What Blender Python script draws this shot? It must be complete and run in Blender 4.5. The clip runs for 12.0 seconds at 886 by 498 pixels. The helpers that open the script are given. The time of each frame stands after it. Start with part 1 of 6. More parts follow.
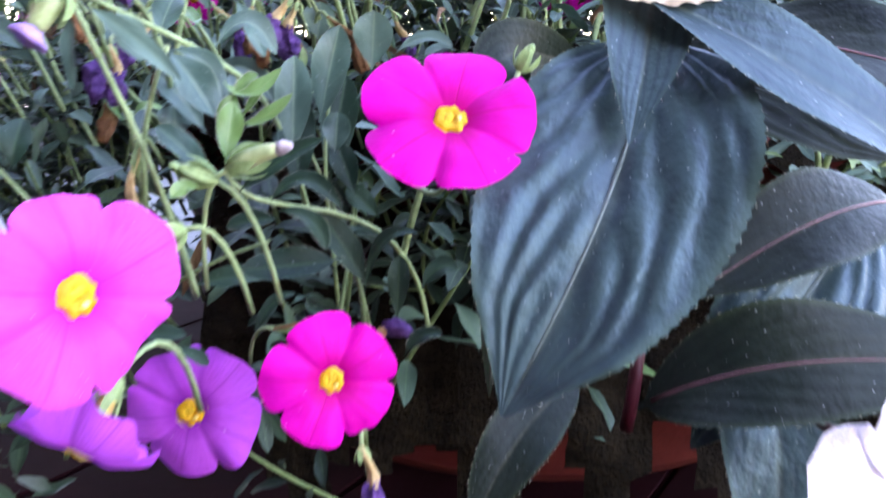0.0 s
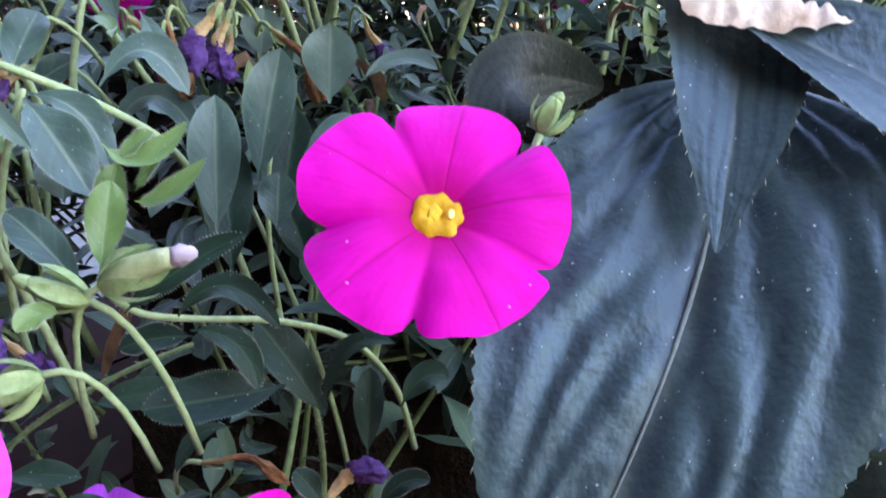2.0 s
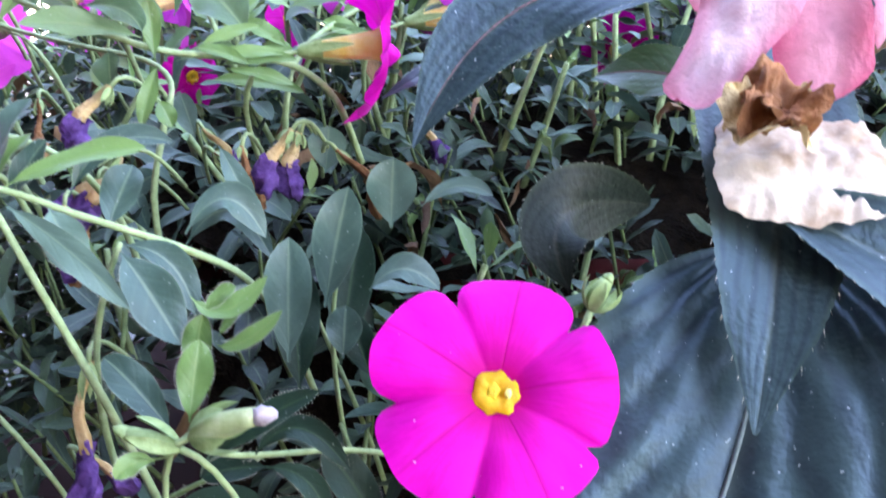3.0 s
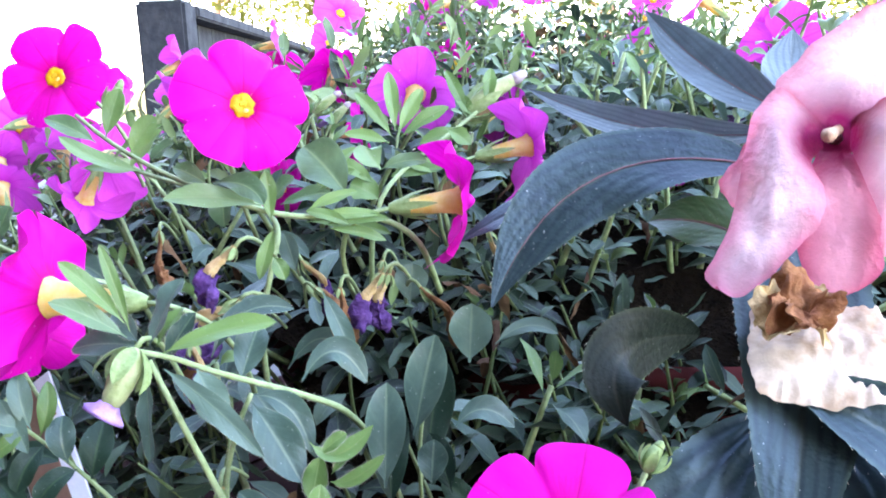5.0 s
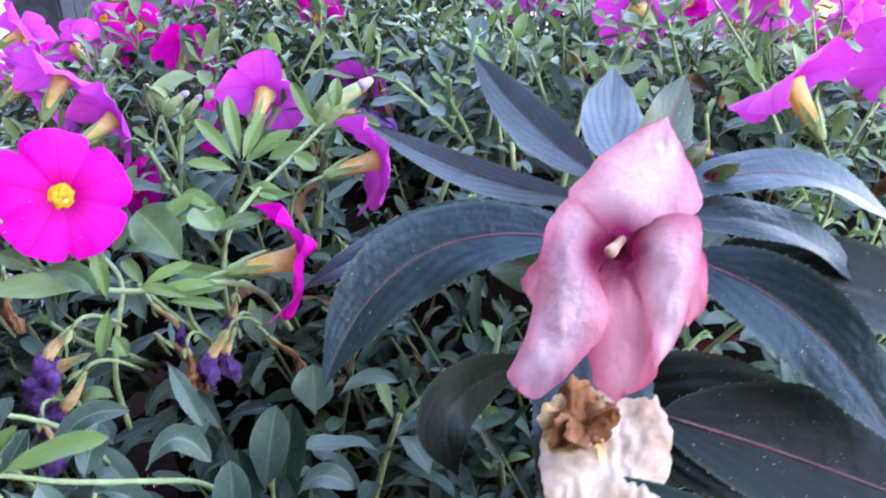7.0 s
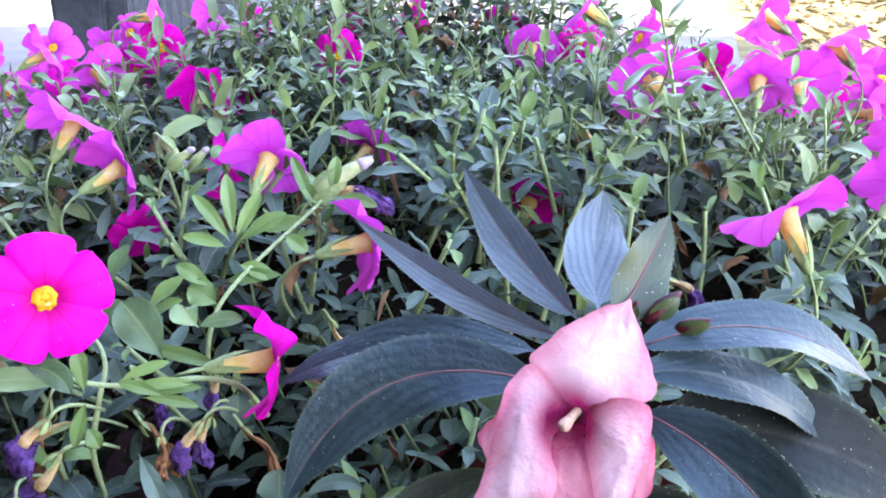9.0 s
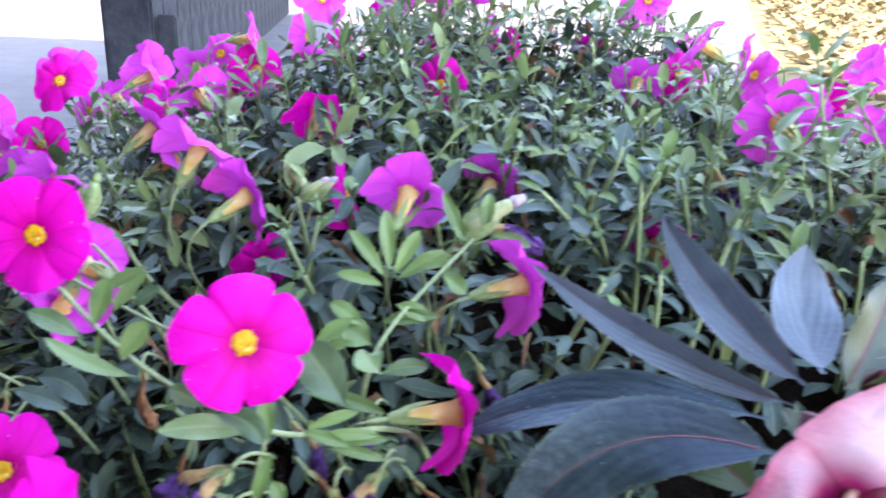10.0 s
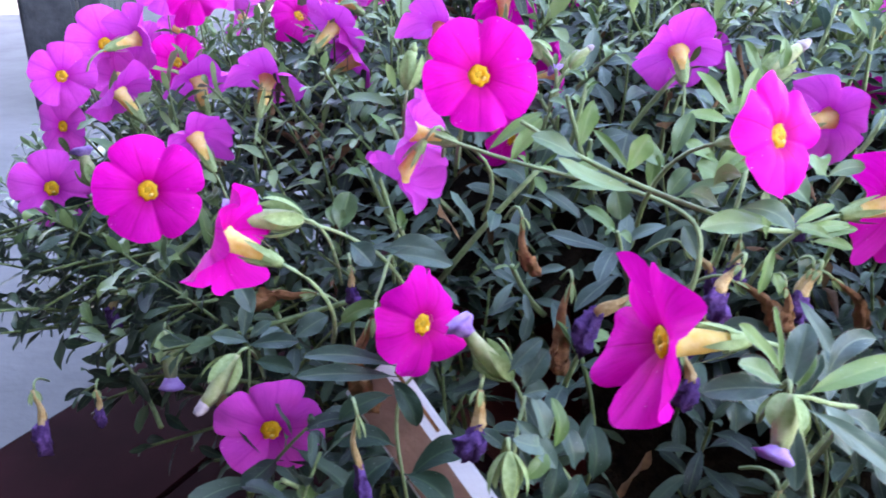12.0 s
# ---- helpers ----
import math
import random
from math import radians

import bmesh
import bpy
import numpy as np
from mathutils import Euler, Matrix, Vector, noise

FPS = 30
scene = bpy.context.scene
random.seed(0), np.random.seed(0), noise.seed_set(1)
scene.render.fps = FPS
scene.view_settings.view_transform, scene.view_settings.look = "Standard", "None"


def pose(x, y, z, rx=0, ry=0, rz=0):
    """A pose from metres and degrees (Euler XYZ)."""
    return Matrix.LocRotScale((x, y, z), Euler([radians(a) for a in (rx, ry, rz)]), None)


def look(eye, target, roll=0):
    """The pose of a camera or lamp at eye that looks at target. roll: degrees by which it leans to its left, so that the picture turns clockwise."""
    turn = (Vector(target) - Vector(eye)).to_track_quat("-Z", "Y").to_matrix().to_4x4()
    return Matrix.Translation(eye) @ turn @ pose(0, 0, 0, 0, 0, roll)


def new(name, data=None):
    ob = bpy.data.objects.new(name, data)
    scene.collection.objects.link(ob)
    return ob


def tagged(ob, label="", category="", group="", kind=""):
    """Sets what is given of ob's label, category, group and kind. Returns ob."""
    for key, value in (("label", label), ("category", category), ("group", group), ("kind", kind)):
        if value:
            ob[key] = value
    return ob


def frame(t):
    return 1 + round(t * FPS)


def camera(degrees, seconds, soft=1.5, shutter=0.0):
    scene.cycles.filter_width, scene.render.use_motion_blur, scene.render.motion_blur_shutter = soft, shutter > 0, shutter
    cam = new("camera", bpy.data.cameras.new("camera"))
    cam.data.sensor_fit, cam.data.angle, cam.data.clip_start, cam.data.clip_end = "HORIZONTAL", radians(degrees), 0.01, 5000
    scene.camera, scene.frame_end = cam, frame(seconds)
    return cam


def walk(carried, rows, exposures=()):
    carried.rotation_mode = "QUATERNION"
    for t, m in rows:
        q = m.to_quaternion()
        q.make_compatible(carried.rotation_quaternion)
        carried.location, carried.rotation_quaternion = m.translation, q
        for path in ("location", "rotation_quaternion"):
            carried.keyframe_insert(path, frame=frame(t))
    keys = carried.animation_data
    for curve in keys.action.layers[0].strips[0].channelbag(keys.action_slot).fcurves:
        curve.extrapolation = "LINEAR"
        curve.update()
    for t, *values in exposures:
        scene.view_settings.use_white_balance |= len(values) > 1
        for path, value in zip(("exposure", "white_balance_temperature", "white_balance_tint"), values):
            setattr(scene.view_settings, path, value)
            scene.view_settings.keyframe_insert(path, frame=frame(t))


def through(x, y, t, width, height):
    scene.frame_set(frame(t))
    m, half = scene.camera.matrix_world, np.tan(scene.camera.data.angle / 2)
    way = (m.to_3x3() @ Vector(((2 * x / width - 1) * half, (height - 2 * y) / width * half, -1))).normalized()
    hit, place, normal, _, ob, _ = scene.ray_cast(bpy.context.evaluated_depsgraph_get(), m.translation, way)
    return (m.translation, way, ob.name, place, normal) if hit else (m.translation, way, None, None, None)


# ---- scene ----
cam = camera(56.4, 12.0, 1.8, 0.5)
METRES, EYE, TILT, LEAN, TURN = 0.42, 0.30, -14.0, 0.0, 0.0
ROWS = [
    (0.0, 0.0, 0.0, 0.0, 0.0, 0.0, -0.0),
    (0.5, 0.0006, 0.087, 0.0488, -1.37, -0.23, 0.75),
    (1.0, -0.0031, 0.1303, 0.0429, -1.35, -1.44, 0.87),
    (1.5, 0.0015, 0.1303, 0.046, -1.23, -1.48, 0.99),
    (2.0, 0.0013, 0.1301, 0.0543, -0.89, -1.62, 0.96),
    (2.5, -0.0044, 0.1188, 0.0786, 0.25, -1.04, 0.32),
    (3.0, -0.0027, 0.1074, 0.1043, 2.24, -0.49, 0.45),
    (3.5, -0.0028, 0.0949, 0.1246, 3.34, 0.59, 0.25),
    (5.5, -0.011, 0.0344, 0.1704, 6.26, 2.36, 0.66),
    (6.0, -0.0064, 0.0304, 0.1914, 5.25, 1.99, 1.0),
    (6.5, 0.0065, 0.0397, 0.2275, 2.2, -1.98, 2.6),
    (7.0, 0.0385, 0.0309, 0.2631, -0.37, -6.69, 3.42),
    (9.0, 0.0667, 0.0346, 0.3422, 1.74, -7.68, -0.99),
    (9.5, 0.0361, 0.0335, 0.3491, 2.75, -6.21, -1.64),
    (10.0, -0.042, 0.0581, 0.3508, 2.99, -6.24, -2.75),
    (10.5, -0.1541, 0.0503, 0.3292, 2.03, -6.99, -2.82),
    (11.0, -0.2636, 0.0368, 0.3081, -2.19, -7.82, -1.08),
    (11.5, -0.345, 0.0278, 0.2707, -5.33, -8.57, 0.92),
    (12.0, -0.3926, 0.0314, 0.263, -6.09, -8.56, 1.46),
]
walk(cam, [(t, pose(0, 0, EYE, TILT, LEAN, TURN) @ pose(METRES * x, METRES * y, METRES * z, 90 + pitch, roll, yaw)) for t, x, y, z, yaw, pitch, roll in ROWS],
     [(0.0, 4.70, 7200, 30), (0.6, 4.50, 7200, 30), (1.5, 4.30, 7200, 30), (2.5, 4.40, 7200, 28), (3.0, 4.60, 7200, 26), (3.5, 4.80, 7200, 24), (5.5, 4.45, 7200, 25), (6.5, 4.15, 7200, 32), (7.0, 4.18, 7200, 32), (9.0, 4.35, 7200, 30), (9.5, 4.25, 7200, 30), (10.5, 4.10, 7200, 29), (11.0, 4.05, 7200, 31), (12.0, 4.38, 7200, 30)])

# ---- world, sun ----
SUN_ELEV, SUN_AZ = 40.0, 196.0
world = bpy.data.worlds.new("world")
scene.world = world
world.use_nodes = True
wn = world.node_tree.nodes
sky = wn.new("ShaderNodeTexSky")
sky.sky_type, sky.sun_disc = "NISHITA", False
sky.sun_elevation, sky.sun_rotation = radians(SUN_ELEV), radians(SUN_AZ)
world.node_tree.links.new(sky.outputs[0], wn["Background"].inputs[0])
wn["Background"].inputs[1].default_value = 0.15
sun = new("sun", bpy.data.lights.new("sun", "SUN"))
sun.data.energy, sun.data.angle, sun.data.color = 2.6, radians(0.5), (1.0, 0.95, 0.86)
az, el = radians(SUN_AZ), radians(SUN_ELEV)
SUN_DIR = Vector((math.sin(az) * math.cos(el), math.cos(az) * math.cos(el), math.sin(el)))
sun.matrix_world = look(SUN_DIR * 20, (0, 0, 0))


# ---- materials ----
class Mat:
    """A small wrapper to write node materials in few lines."""

    def __init__(self, name, rough=0.5, spec=0.5):
        self.m = bpy.data.materials.new(name)
        self.m.use_nodes = True
        self.t = self.m.node_tree
        self.b = self.t.nodes["Principled BSDF"]
        self.b.inputs["Roughness"].default_value = rough
        self.b.inputs["Specular IOR Level"].default_value = spec

    def node(self, kind, **sets):
        n = self.t.nodes.new(kind)
        for k, v in sets.items():
            if k in n.inputs.keys():
                n.inputs[k].default_value = v
        return n

    def link(self, a, b):
        self.t.links.new(a, b)

    def math(self, op, a, b=None, c=None):
        n = self.t.nodes.new("ShaderNodeMath")
        n.operation = op
        for i, v in enumerate((a, b, c)):
            if v is None:
                continue
            if isinstance(v, (int, float)):
                n.inputs[i].default_value = v
            else:
                self.link(v, n.inputs[i])
        return n.outputs[0]

    def coords(self, which="Object"):
        return self.t.nodes.new("ShaderNodeTexCoord").outputs[which]

    def noise(self, vec, scale, detail=4.0, rough=0.6):
        n = self.node("ShaderNodeTexNoise", Scale=scale, Detail=detail, Roughness=rough)
        self.link(vec, n.inputs["Vector"])
        return n.outputs["Fac"]

    def mix(self, fac, a, b):
        n = self.t.nodes.new("ShaderNodeMix")
        n.data_type = "RGBA"
        for i, v in ((0, fac), (6, a), (7, b)):
            if isinstance(v, (int, float)):
                n.inputs[i].default_value = v
            elif isinstance(v, tuple):
                n.inputs[i].default_value = (*v, 1)
            else:
                self.link(v, n.inputs[i])
        return n.outputs[2]

    def ramp(self, fac, stops):
        n = self.t.nodes.new("ShaderNodeValToRGB")
        e = n.color_ramp.elements
        while len(e) < len(stops):
            e.new(0.5)
        for x, (pos, col) in zip(e, stops):
            x.position = pos
            x.color = (*col, 1) if isinstance(col, tuple) else (col, col, col, 1)
        self.link(fac, n.inputs[0])
        return n.outputs[0]

    def remap(self, fac, a, b, lo=0.0, hi=1.0):
        n = self.t.nodes.new("ShaderNodeMapRange")
        self.link(fac, n.inputs[0])
        for i, v in enumerate((a, b, lo, hi)):
            n.inputs[i + 1].default_value = v
        return n.outputs[0]

    def color(self, c):
        if isinstance(c, tuple):
            self.b.inputs["Base Color"].default_value = (*c, 1)
        else:
            self.link(c, self.b.inputs["Base Color"])
        self.c = c
        return self

    def bump(self, height, strength=0.3, dist=0.001):
        n = self.node("ShaderNodeBump", Strength=strength, Distance=dist)
        self.link(height, n.inputs["Height"])
        self.link(n.outputs[0], self.b.inputs["Normal"])
        return self

    def translucent(self, fac, colour=None):
        """Lets light through a thin petal or leaf."""
        tr = self.t.nodes.new("ShaderNodeBsdfTranslucent")
        c = self.c if colour is None else colour
        if isinstance(c, tuple):
            tr.inputs[0].default_value = (*c, 1)
        else:
            self.link(c, tr.inputs[0])
        mx = self.t.nodes.new("ShaderNodeMixShader")
        mx.inputs[0].default_value = fac
        out = self.t.nodes["Material Output"]
        self.link(self.b.outputs[0], mx.inputs[1])
        self.link(tr.outputs[0], mx.inputs[2])
        self.link(mx.outputs[0], out.inputs[0])
        return self


def rnd_object(m):
    return m.t.nodes.new("ShaderNodeObjectInfo").outputs["Random"]


def rnd_island(m):
    return m.t.nodes.new("ShaderNodeNewGeometry").outputs["Random Per Island"]


def petal_material(name, deep, pale, vein):
    m = Mat(name, 0.6, 0.10)
    o = m.coords("Object")
    sep = m.t.nodes.new("ShaderNodeSeparateXYZ")
    m.link(o, sep.inputs[0])
    ang = m.math("ARCTAN2", sep.outputs[1], sep.outputs[0])
    c5 = m.math("ABSOLUTE", m.math("SINE", m.math("MULTIPLY", ang, 2.5)))
    line = m.math("POWER", m.math("SUBTRACT", 1.0, c5), 18.0)
    rad = m.math("SQRT", m.math("ADD", m.math("POWER", sep.outputs[0], 2.0), m.math("POWER", sep.outputs[1], 2.0)))
    fade = m.remap(rad, 0.003, 0.016, 1.0, 0.5)
    fine = m.noise(o, 260.0, 3.0)
    blotch = m.noise(o, 70.0, 2.0)
    base = m.mix(m.math("MULTIPLY", blotch, 0.7), deep, pale)
    base = m.mix(m.math("MULTIPLY", rnd_object(m), 0.35), base, pale)
    col = m.mix(m.math("MULTIPLY", m.math("MULTIPLY", line, fade), 0.7), base, vein)
    comb = m.t.nodes.new("ShaderNodeCombineXYZ")
    m.link(m.math("MULTIPLY", ang, 9.0), comb.inputs[0])
    m.link(m.math("MULTIPLY", rad, 130.0), comb.inputs[1])
    streak = m.noise(comb.outputs[0], 2.2, 4.0)
    col = m.mix(m.remap(streak, 0.42, 0.75, 0.0, 0.28), col, vein)
    col = m.mix(m.remap(rad, 0.003, 0.0125, 0.38, 0.0), col, vein)
    ring = m.remap(rad, 0.0024, 0.0068, 0.75, 0.0)
    col = m.mix(ring, col, vein)
    col = m.mix(m.remap(m.noise(o, 1100.0, 1.0), 0.785, 0.80, 0.0, 0.6), col, (0.8, 0.5, 0.7))
    return m.color(col).bump(m.math("ADD", fine, m.math("MULTIPLY", line, -0.6)), 0.4, 0.0004).translucent(0.32)


M_PETAL = petal_material("magenta_petal", (0.68, 0.002, 0.31), (0.74, 0.012, 0.40), (0.34, 0.0, 0.08))
# lilac flowers; on far and turned ones the paleness is painted haze and backlight
M_LILAC = petal_material("lilac_hazed_petal", (0.64, 0.035, 0.45), (0.72, 0.12, 0.55), (0.38, 0.0, 0.25))
M_PURPLE = petal_material("purple_petal", (0.47, 0.05, 0.57), (0.58, 0.13, 0.66), (0.14, 0.0, 0.18))


def plain(name, a, b, scale, rough=0.5, spec=0.4, bump=0.3, dist=0.001, through=0.0, island=0.0):
    m = Mat(name, rough, spec)
    o = m.coords("Object")
    col = m.mix(m.remap(m.noise(o, scale, 5.0), 0.3, 0.7), a, b)
    if island:
        dark = tuple(v * 0.5 for v in a)
        col = m.mix(m.math("MULTIPLY", rnd_island(m), island), col, dark)
    m.color(col).bump(m.noise(o, scale * 4, 4.0), bump, dist)
    return m.translucent(through) if through else m


def leaf_material(name, dark, light, rib, through, rough, veins, grain, island=True, edge=None, vein=0.04, cool=False, valley=None, gloss=0.42, sheen=0.09):
    """A leaf with its midrib and side veins along the blade's own coordinates."""
    m = Mat(name, rough, gloss)
    o = m.coords("Object")
    uv = m.coords("UV")
    sep = m.t.nodes.new("ShaderNodeSeparateXYZ")
    m.link(uv, sep.inputs[0])
    off = m.math("ABSOLUTE", m.math("SUBTRACT", sep.outputs[1], 0.5))
    mid = m.remap(off, 0.012, 0.05, 1.0, 0.0)
    slant = m.math("SUBTRACT", sep.outputs[0], m.math("MULTIPLY", off, 0.55))
    wave = m.math("POWER", m.math("ABSOLUTE", m.math("SINE", m.math("MULTIPLY", slant, 3.14159 * veins))), 10.0)
    r = rnd_island(m) if island else rnd_object(m)
    tone = m.math("ADD", m.math("MULTIPLY", m.noise(o, grain * 0.12, 3.0), 0.5), m.math("MULTIPLY", m.math("POWER", r, 1.5), 0.75))
    col = m.mix(m.remap(tone, 0.22, 0.95), dark, light)
    col = m.mix(m.math("MULTIPLY", wave, vein), col, rib)
    col = m.mix(m.math("MULTIPLY", mid, 0.38), col, rib)
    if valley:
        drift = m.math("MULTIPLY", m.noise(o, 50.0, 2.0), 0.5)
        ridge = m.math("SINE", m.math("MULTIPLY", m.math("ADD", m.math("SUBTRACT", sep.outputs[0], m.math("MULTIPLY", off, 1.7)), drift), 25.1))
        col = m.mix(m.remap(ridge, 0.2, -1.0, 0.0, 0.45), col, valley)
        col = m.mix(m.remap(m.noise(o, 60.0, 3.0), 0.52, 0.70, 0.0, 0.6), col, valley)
    if edge:
        col = m.mix(m.remap(off, 0.44, 0.5, 0.0, 0.5), col, edge)
    col = m.mix(m.remap(m.noise(o, grain * 1.9, 1.0), 0.75, 0.78, 0.0, 0.4), col, (0.55, 0.58, 0.56))
    h = m.math("ADD", m.math("MULTIPLY", m.noise(o, grain, 4.0), 0.6), m.math("MULTIPLY", wave, -3.0 * vein))
    if valley:
        h = m.math("ADD", h, m.math("MULTIPLY", m.noise(o, 210.0, 3.0), 2.4))
    m.color(col).bump(h, 0.35, 0.0006)
    if not valley:
        m.b.inputs["Sheen Weight"].default_value = sheen
        m.b.inputs["Sheen Roughness"].default_value = 0.35
        m.b.inputs["Sheen Tint"].default_value = (0.80, 0.95, 0.92, 1)
    if cool:
        m.b.inputs["Specular Tint"].default_value = (0.55, 0.80, 1.0, 1)
    return m.translucent(through)


# inner leaves, kept extra dark so that the gaps read as shade
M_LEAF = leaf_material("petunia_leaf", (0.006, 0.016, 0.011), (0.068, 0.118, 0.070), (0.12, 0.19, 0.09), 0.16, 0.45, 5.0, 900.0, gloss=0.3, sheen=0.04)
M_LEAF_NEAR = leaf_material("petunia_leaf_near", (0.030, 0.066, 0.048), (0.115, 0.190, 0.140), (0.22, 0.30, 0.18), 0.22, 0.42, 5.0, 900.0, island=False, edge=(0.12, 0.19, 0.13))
# the near leaf again, brightened for the light on the upper shoots
M_LEAF_LIT = leaf_material("lit_upper_petunia_leaf", (0.048, 0.098, 0.042), (0.165, 0.275, 0.115), (0.24, 0.33, 0.15), 0.24, 0.38, 5.0, 900.0, island=False, edge=(0.14, 0.22, 0.13))
# older dark green, darkened further for the shade low on the plant
M_SHADED_MATURE = leaf_material("shaded_mature_petunia_leaf", (0.005, 0.018, 0.011), (0.022, 0.052, 0.030), (0.05, 0.10, 0.04), 0.06, 0.5, 5.0, 900.0, island=False, edge=(0.04, 0.08, 0.05), gloss=0.2, sheen=0.0)
M_YOUNG = leaf_material("young_leaf", (0.080, 0.155, 0.040), (0.150, 0.260, 0.075), (0.22, 0.30, 0.12), 0.22, 0.42, 4.0, 900.0, island=False)
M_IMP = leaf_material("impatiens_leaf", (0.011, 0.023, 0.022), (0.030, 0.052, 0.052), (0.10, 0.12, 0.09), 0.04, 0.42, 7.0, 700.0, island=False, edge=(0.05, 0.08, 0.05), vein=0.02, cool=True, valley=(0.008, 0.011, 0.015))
# pale bluish undersides, with the glare on these blades painted in
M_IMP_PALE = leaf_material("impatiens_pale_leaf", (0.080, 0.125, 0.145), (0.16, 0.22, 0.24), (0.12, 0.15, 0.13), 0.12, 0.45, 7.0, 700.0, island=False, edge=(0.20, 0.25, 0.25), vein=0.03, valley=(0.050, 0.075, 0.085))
# M_IMP darkened for the lower leaves: their shade is put into the colour
M_IMP_SHADE = leaf_material("impatiens_shaded_leaf", (0.007, 0.012, 0.009), (0.017, 0.026, 0.017), (0.06, 0.06, 0.04), 0.06, 0.5, 7.0, 700.0, island=False, edge=(0.04, 0.06, 0.03), vein=0.02, valley=(0.005, 0.008, 0.006), gloss=0.16)
M_IMP_GREEN = leaf_material("impatiens_young_leaf", (0.020, 0.042, 0.014), (0.045, 0.085, 0.026), (0.25, 0.06, 0.06), 0.12, 0.4, 9.0, 700.0, island=False)
M_RIB = plain("leaf_midrib", (0.08, 0.11, 0.10), (0.14, 0.17, 0.15), 500.0, 0.45)
M_RIB_RED = plain("red_midrib", (0.13, 0.040, 0.055), (0.22, 0.085, 0.10), 500.0, 0.4)
M_STEM = plain("petunia_stem", (0.20, 0.28, 0.11), (0.32, 0.42, 0.20), 500.0, 0.55, 0.3, 0.5, 0.0004, 0.1)
# stem green with shade painted in, for low and inner stems
M_SHADED_STEM = plain("shaded_petunia_stem", (0.085, 0.13, 0.045), (0.16, 0.22, 0.085), 500.0, 0.6, 0.2, 0.5, 0.0004, 0.1)
M_IMPSTEM = plain("red_stem", (0.035, 0.004, 0.007), (0.075, 0.009, 0.013), 300.0, 0.4, 0.3)
M_CALYX = plain("calyx_green", (0.17, 0.25, 0.08), (0.30, 0.40, 0.17), 600.0, 0.55, 0.3, 0.5, 0.0004, 0.2)
M_THROAT = plain("throat_yellow", (0.70, 0.34, 0.006), (0.86, 0.56, 0.02), 420.0, 0.5, 0.4, 0.5, 0.0006, 0.5)
M_THROAT_IN = plain("throat_inside", (0.42, 0.26, 0.006), (0.62, 0.36, 0.01), 700.0, 0.6, 0.3)
M_STIGMA = plain("stigma_green", (0.80, 0.58, 0.10), (0.88, 0.70, 0.22), 900.0, 0.6)
M_ANTHER = plain("anther_cream", (0.45, 0.26, 0.18), (0.68, 0.48, 0.32), 900.0, 0.6)
M_TUBE = plain("flower_tube", (0.80, 0.57, 0.12), (0.90, 0.77, 0.38), 260.0, 0.55, 0.3, 0.4, 0.0006, 0.45)
M_BUD = plain("bud_pale", (0.26, 0.33, 0.12), (0.46, 0.48, 0.26), 350.0, 0.6, 0.3, 0.5, 0.0006, 0.2)
M_BUDPALE = plain("bud_pale_tip", (0.40, 0.33, 0.33), (0.56, 0.47, 0.50), 350.0, 0.6, 0.3, 0.5, 0.0006, 0.2)
M_BUDTIP = plain("bud_lilac_tip", (0.32, 0.15, 0.50), (0.55, 0.38, 0.66), 350.0, 0.6, 0.3, 0.5, 0.0006, 0.25)
M_WITHER = plain("withered_purple", (0.04, 0.012, 0.08), (0.19, 0.09, 0.30), 320.0, 0.7, 0.2, 0.8, 0.001, 0.1)
M_DRYTAN = plain("dry_tan", (0.42, 0.26, 0.09), (0.62, 0.46, 0.24), 250.0, 0.7, 0.2, 0.8, 0.001, 0.15)
M_DRYBROWN = plain("dry_brown", (0.16, 0.07, 0.03), (0.36, 0.17, 0.07), 250.0, 0.7, 0.2, 0.8, 0.001, 0.1)
M_DEAD = plain("dead_leaf_brown", (0.07, 0.035, 0.018), (0.26, 0.15, 0.07), 90.0, 0.75, 0.2, 0.8, 0.001, 0.12, 0.7)
M_RUST = plain("rusty_crumple", (0.16, 0.05, 0.02), (0.42, 0.19, 0.08), 260.0, 0.7, 0.2, 0.8, 0.001, 0.2)
M_PAPER = plain("dry_papery", (0.36, 0.22, 0.12), (0.78, 0.66, 0.52), 110.0, 0.6, 0.25, 0.5, 0.0008, 0.25)


def impatiens_petal(name, pale, pink):
    m = Mat(name, 0.45, 0.35)
    o, uv = m.coords("Object"), m.coords("UV")
    sep = m.t.nodes.new("ShaderNodeSeparateXYZ")
    m.link(uv, sep.inputs[0])
    n = m.noise(o, 90.0, 4.0)
    tone = m.math("ADD", m.math("MULTIPLY", n, 0.55), m.math("MULTIPLY", m.math("ABSOLUTE", m.math("SUBTRACT", sep.outputs[1], 0.5)), 1.3))
    col = m.mix(m.remap(tone, 0.42, 0.95), pale, pink)
    heart = m.t.nodes.new("ShaderNodeVectorMath")
    heart.operation = "LENGTH"
    m.link(o, heart.inputs[0])
    col = m.mix(m.remap(heart.outputs["Value"], 0.0045, 0.0110, 1.0, 0.0), col, (0.26, 0.010, 0.07))
    col = m.mix(m.remap(sep.outputs[0], 0.80, 1.0, 0.0, 0.7), col, (0.80, 0.16, 0.25))
    wv = m.noise(o, 320.0, 3.0)
    col = m.mix(m.remap(wv, 0.52, 0.72, 0.0, 0.16), col, (0.62, 0.14, 0.20))
    col = m.mix(m.remap(m.noise(o, 140.0, 2.0), 0.68, 0.76, 0.0, 0.4), col, (0.42, 0.14, 0.15))
    fine = m.noise(o, 700.0, 4.0)
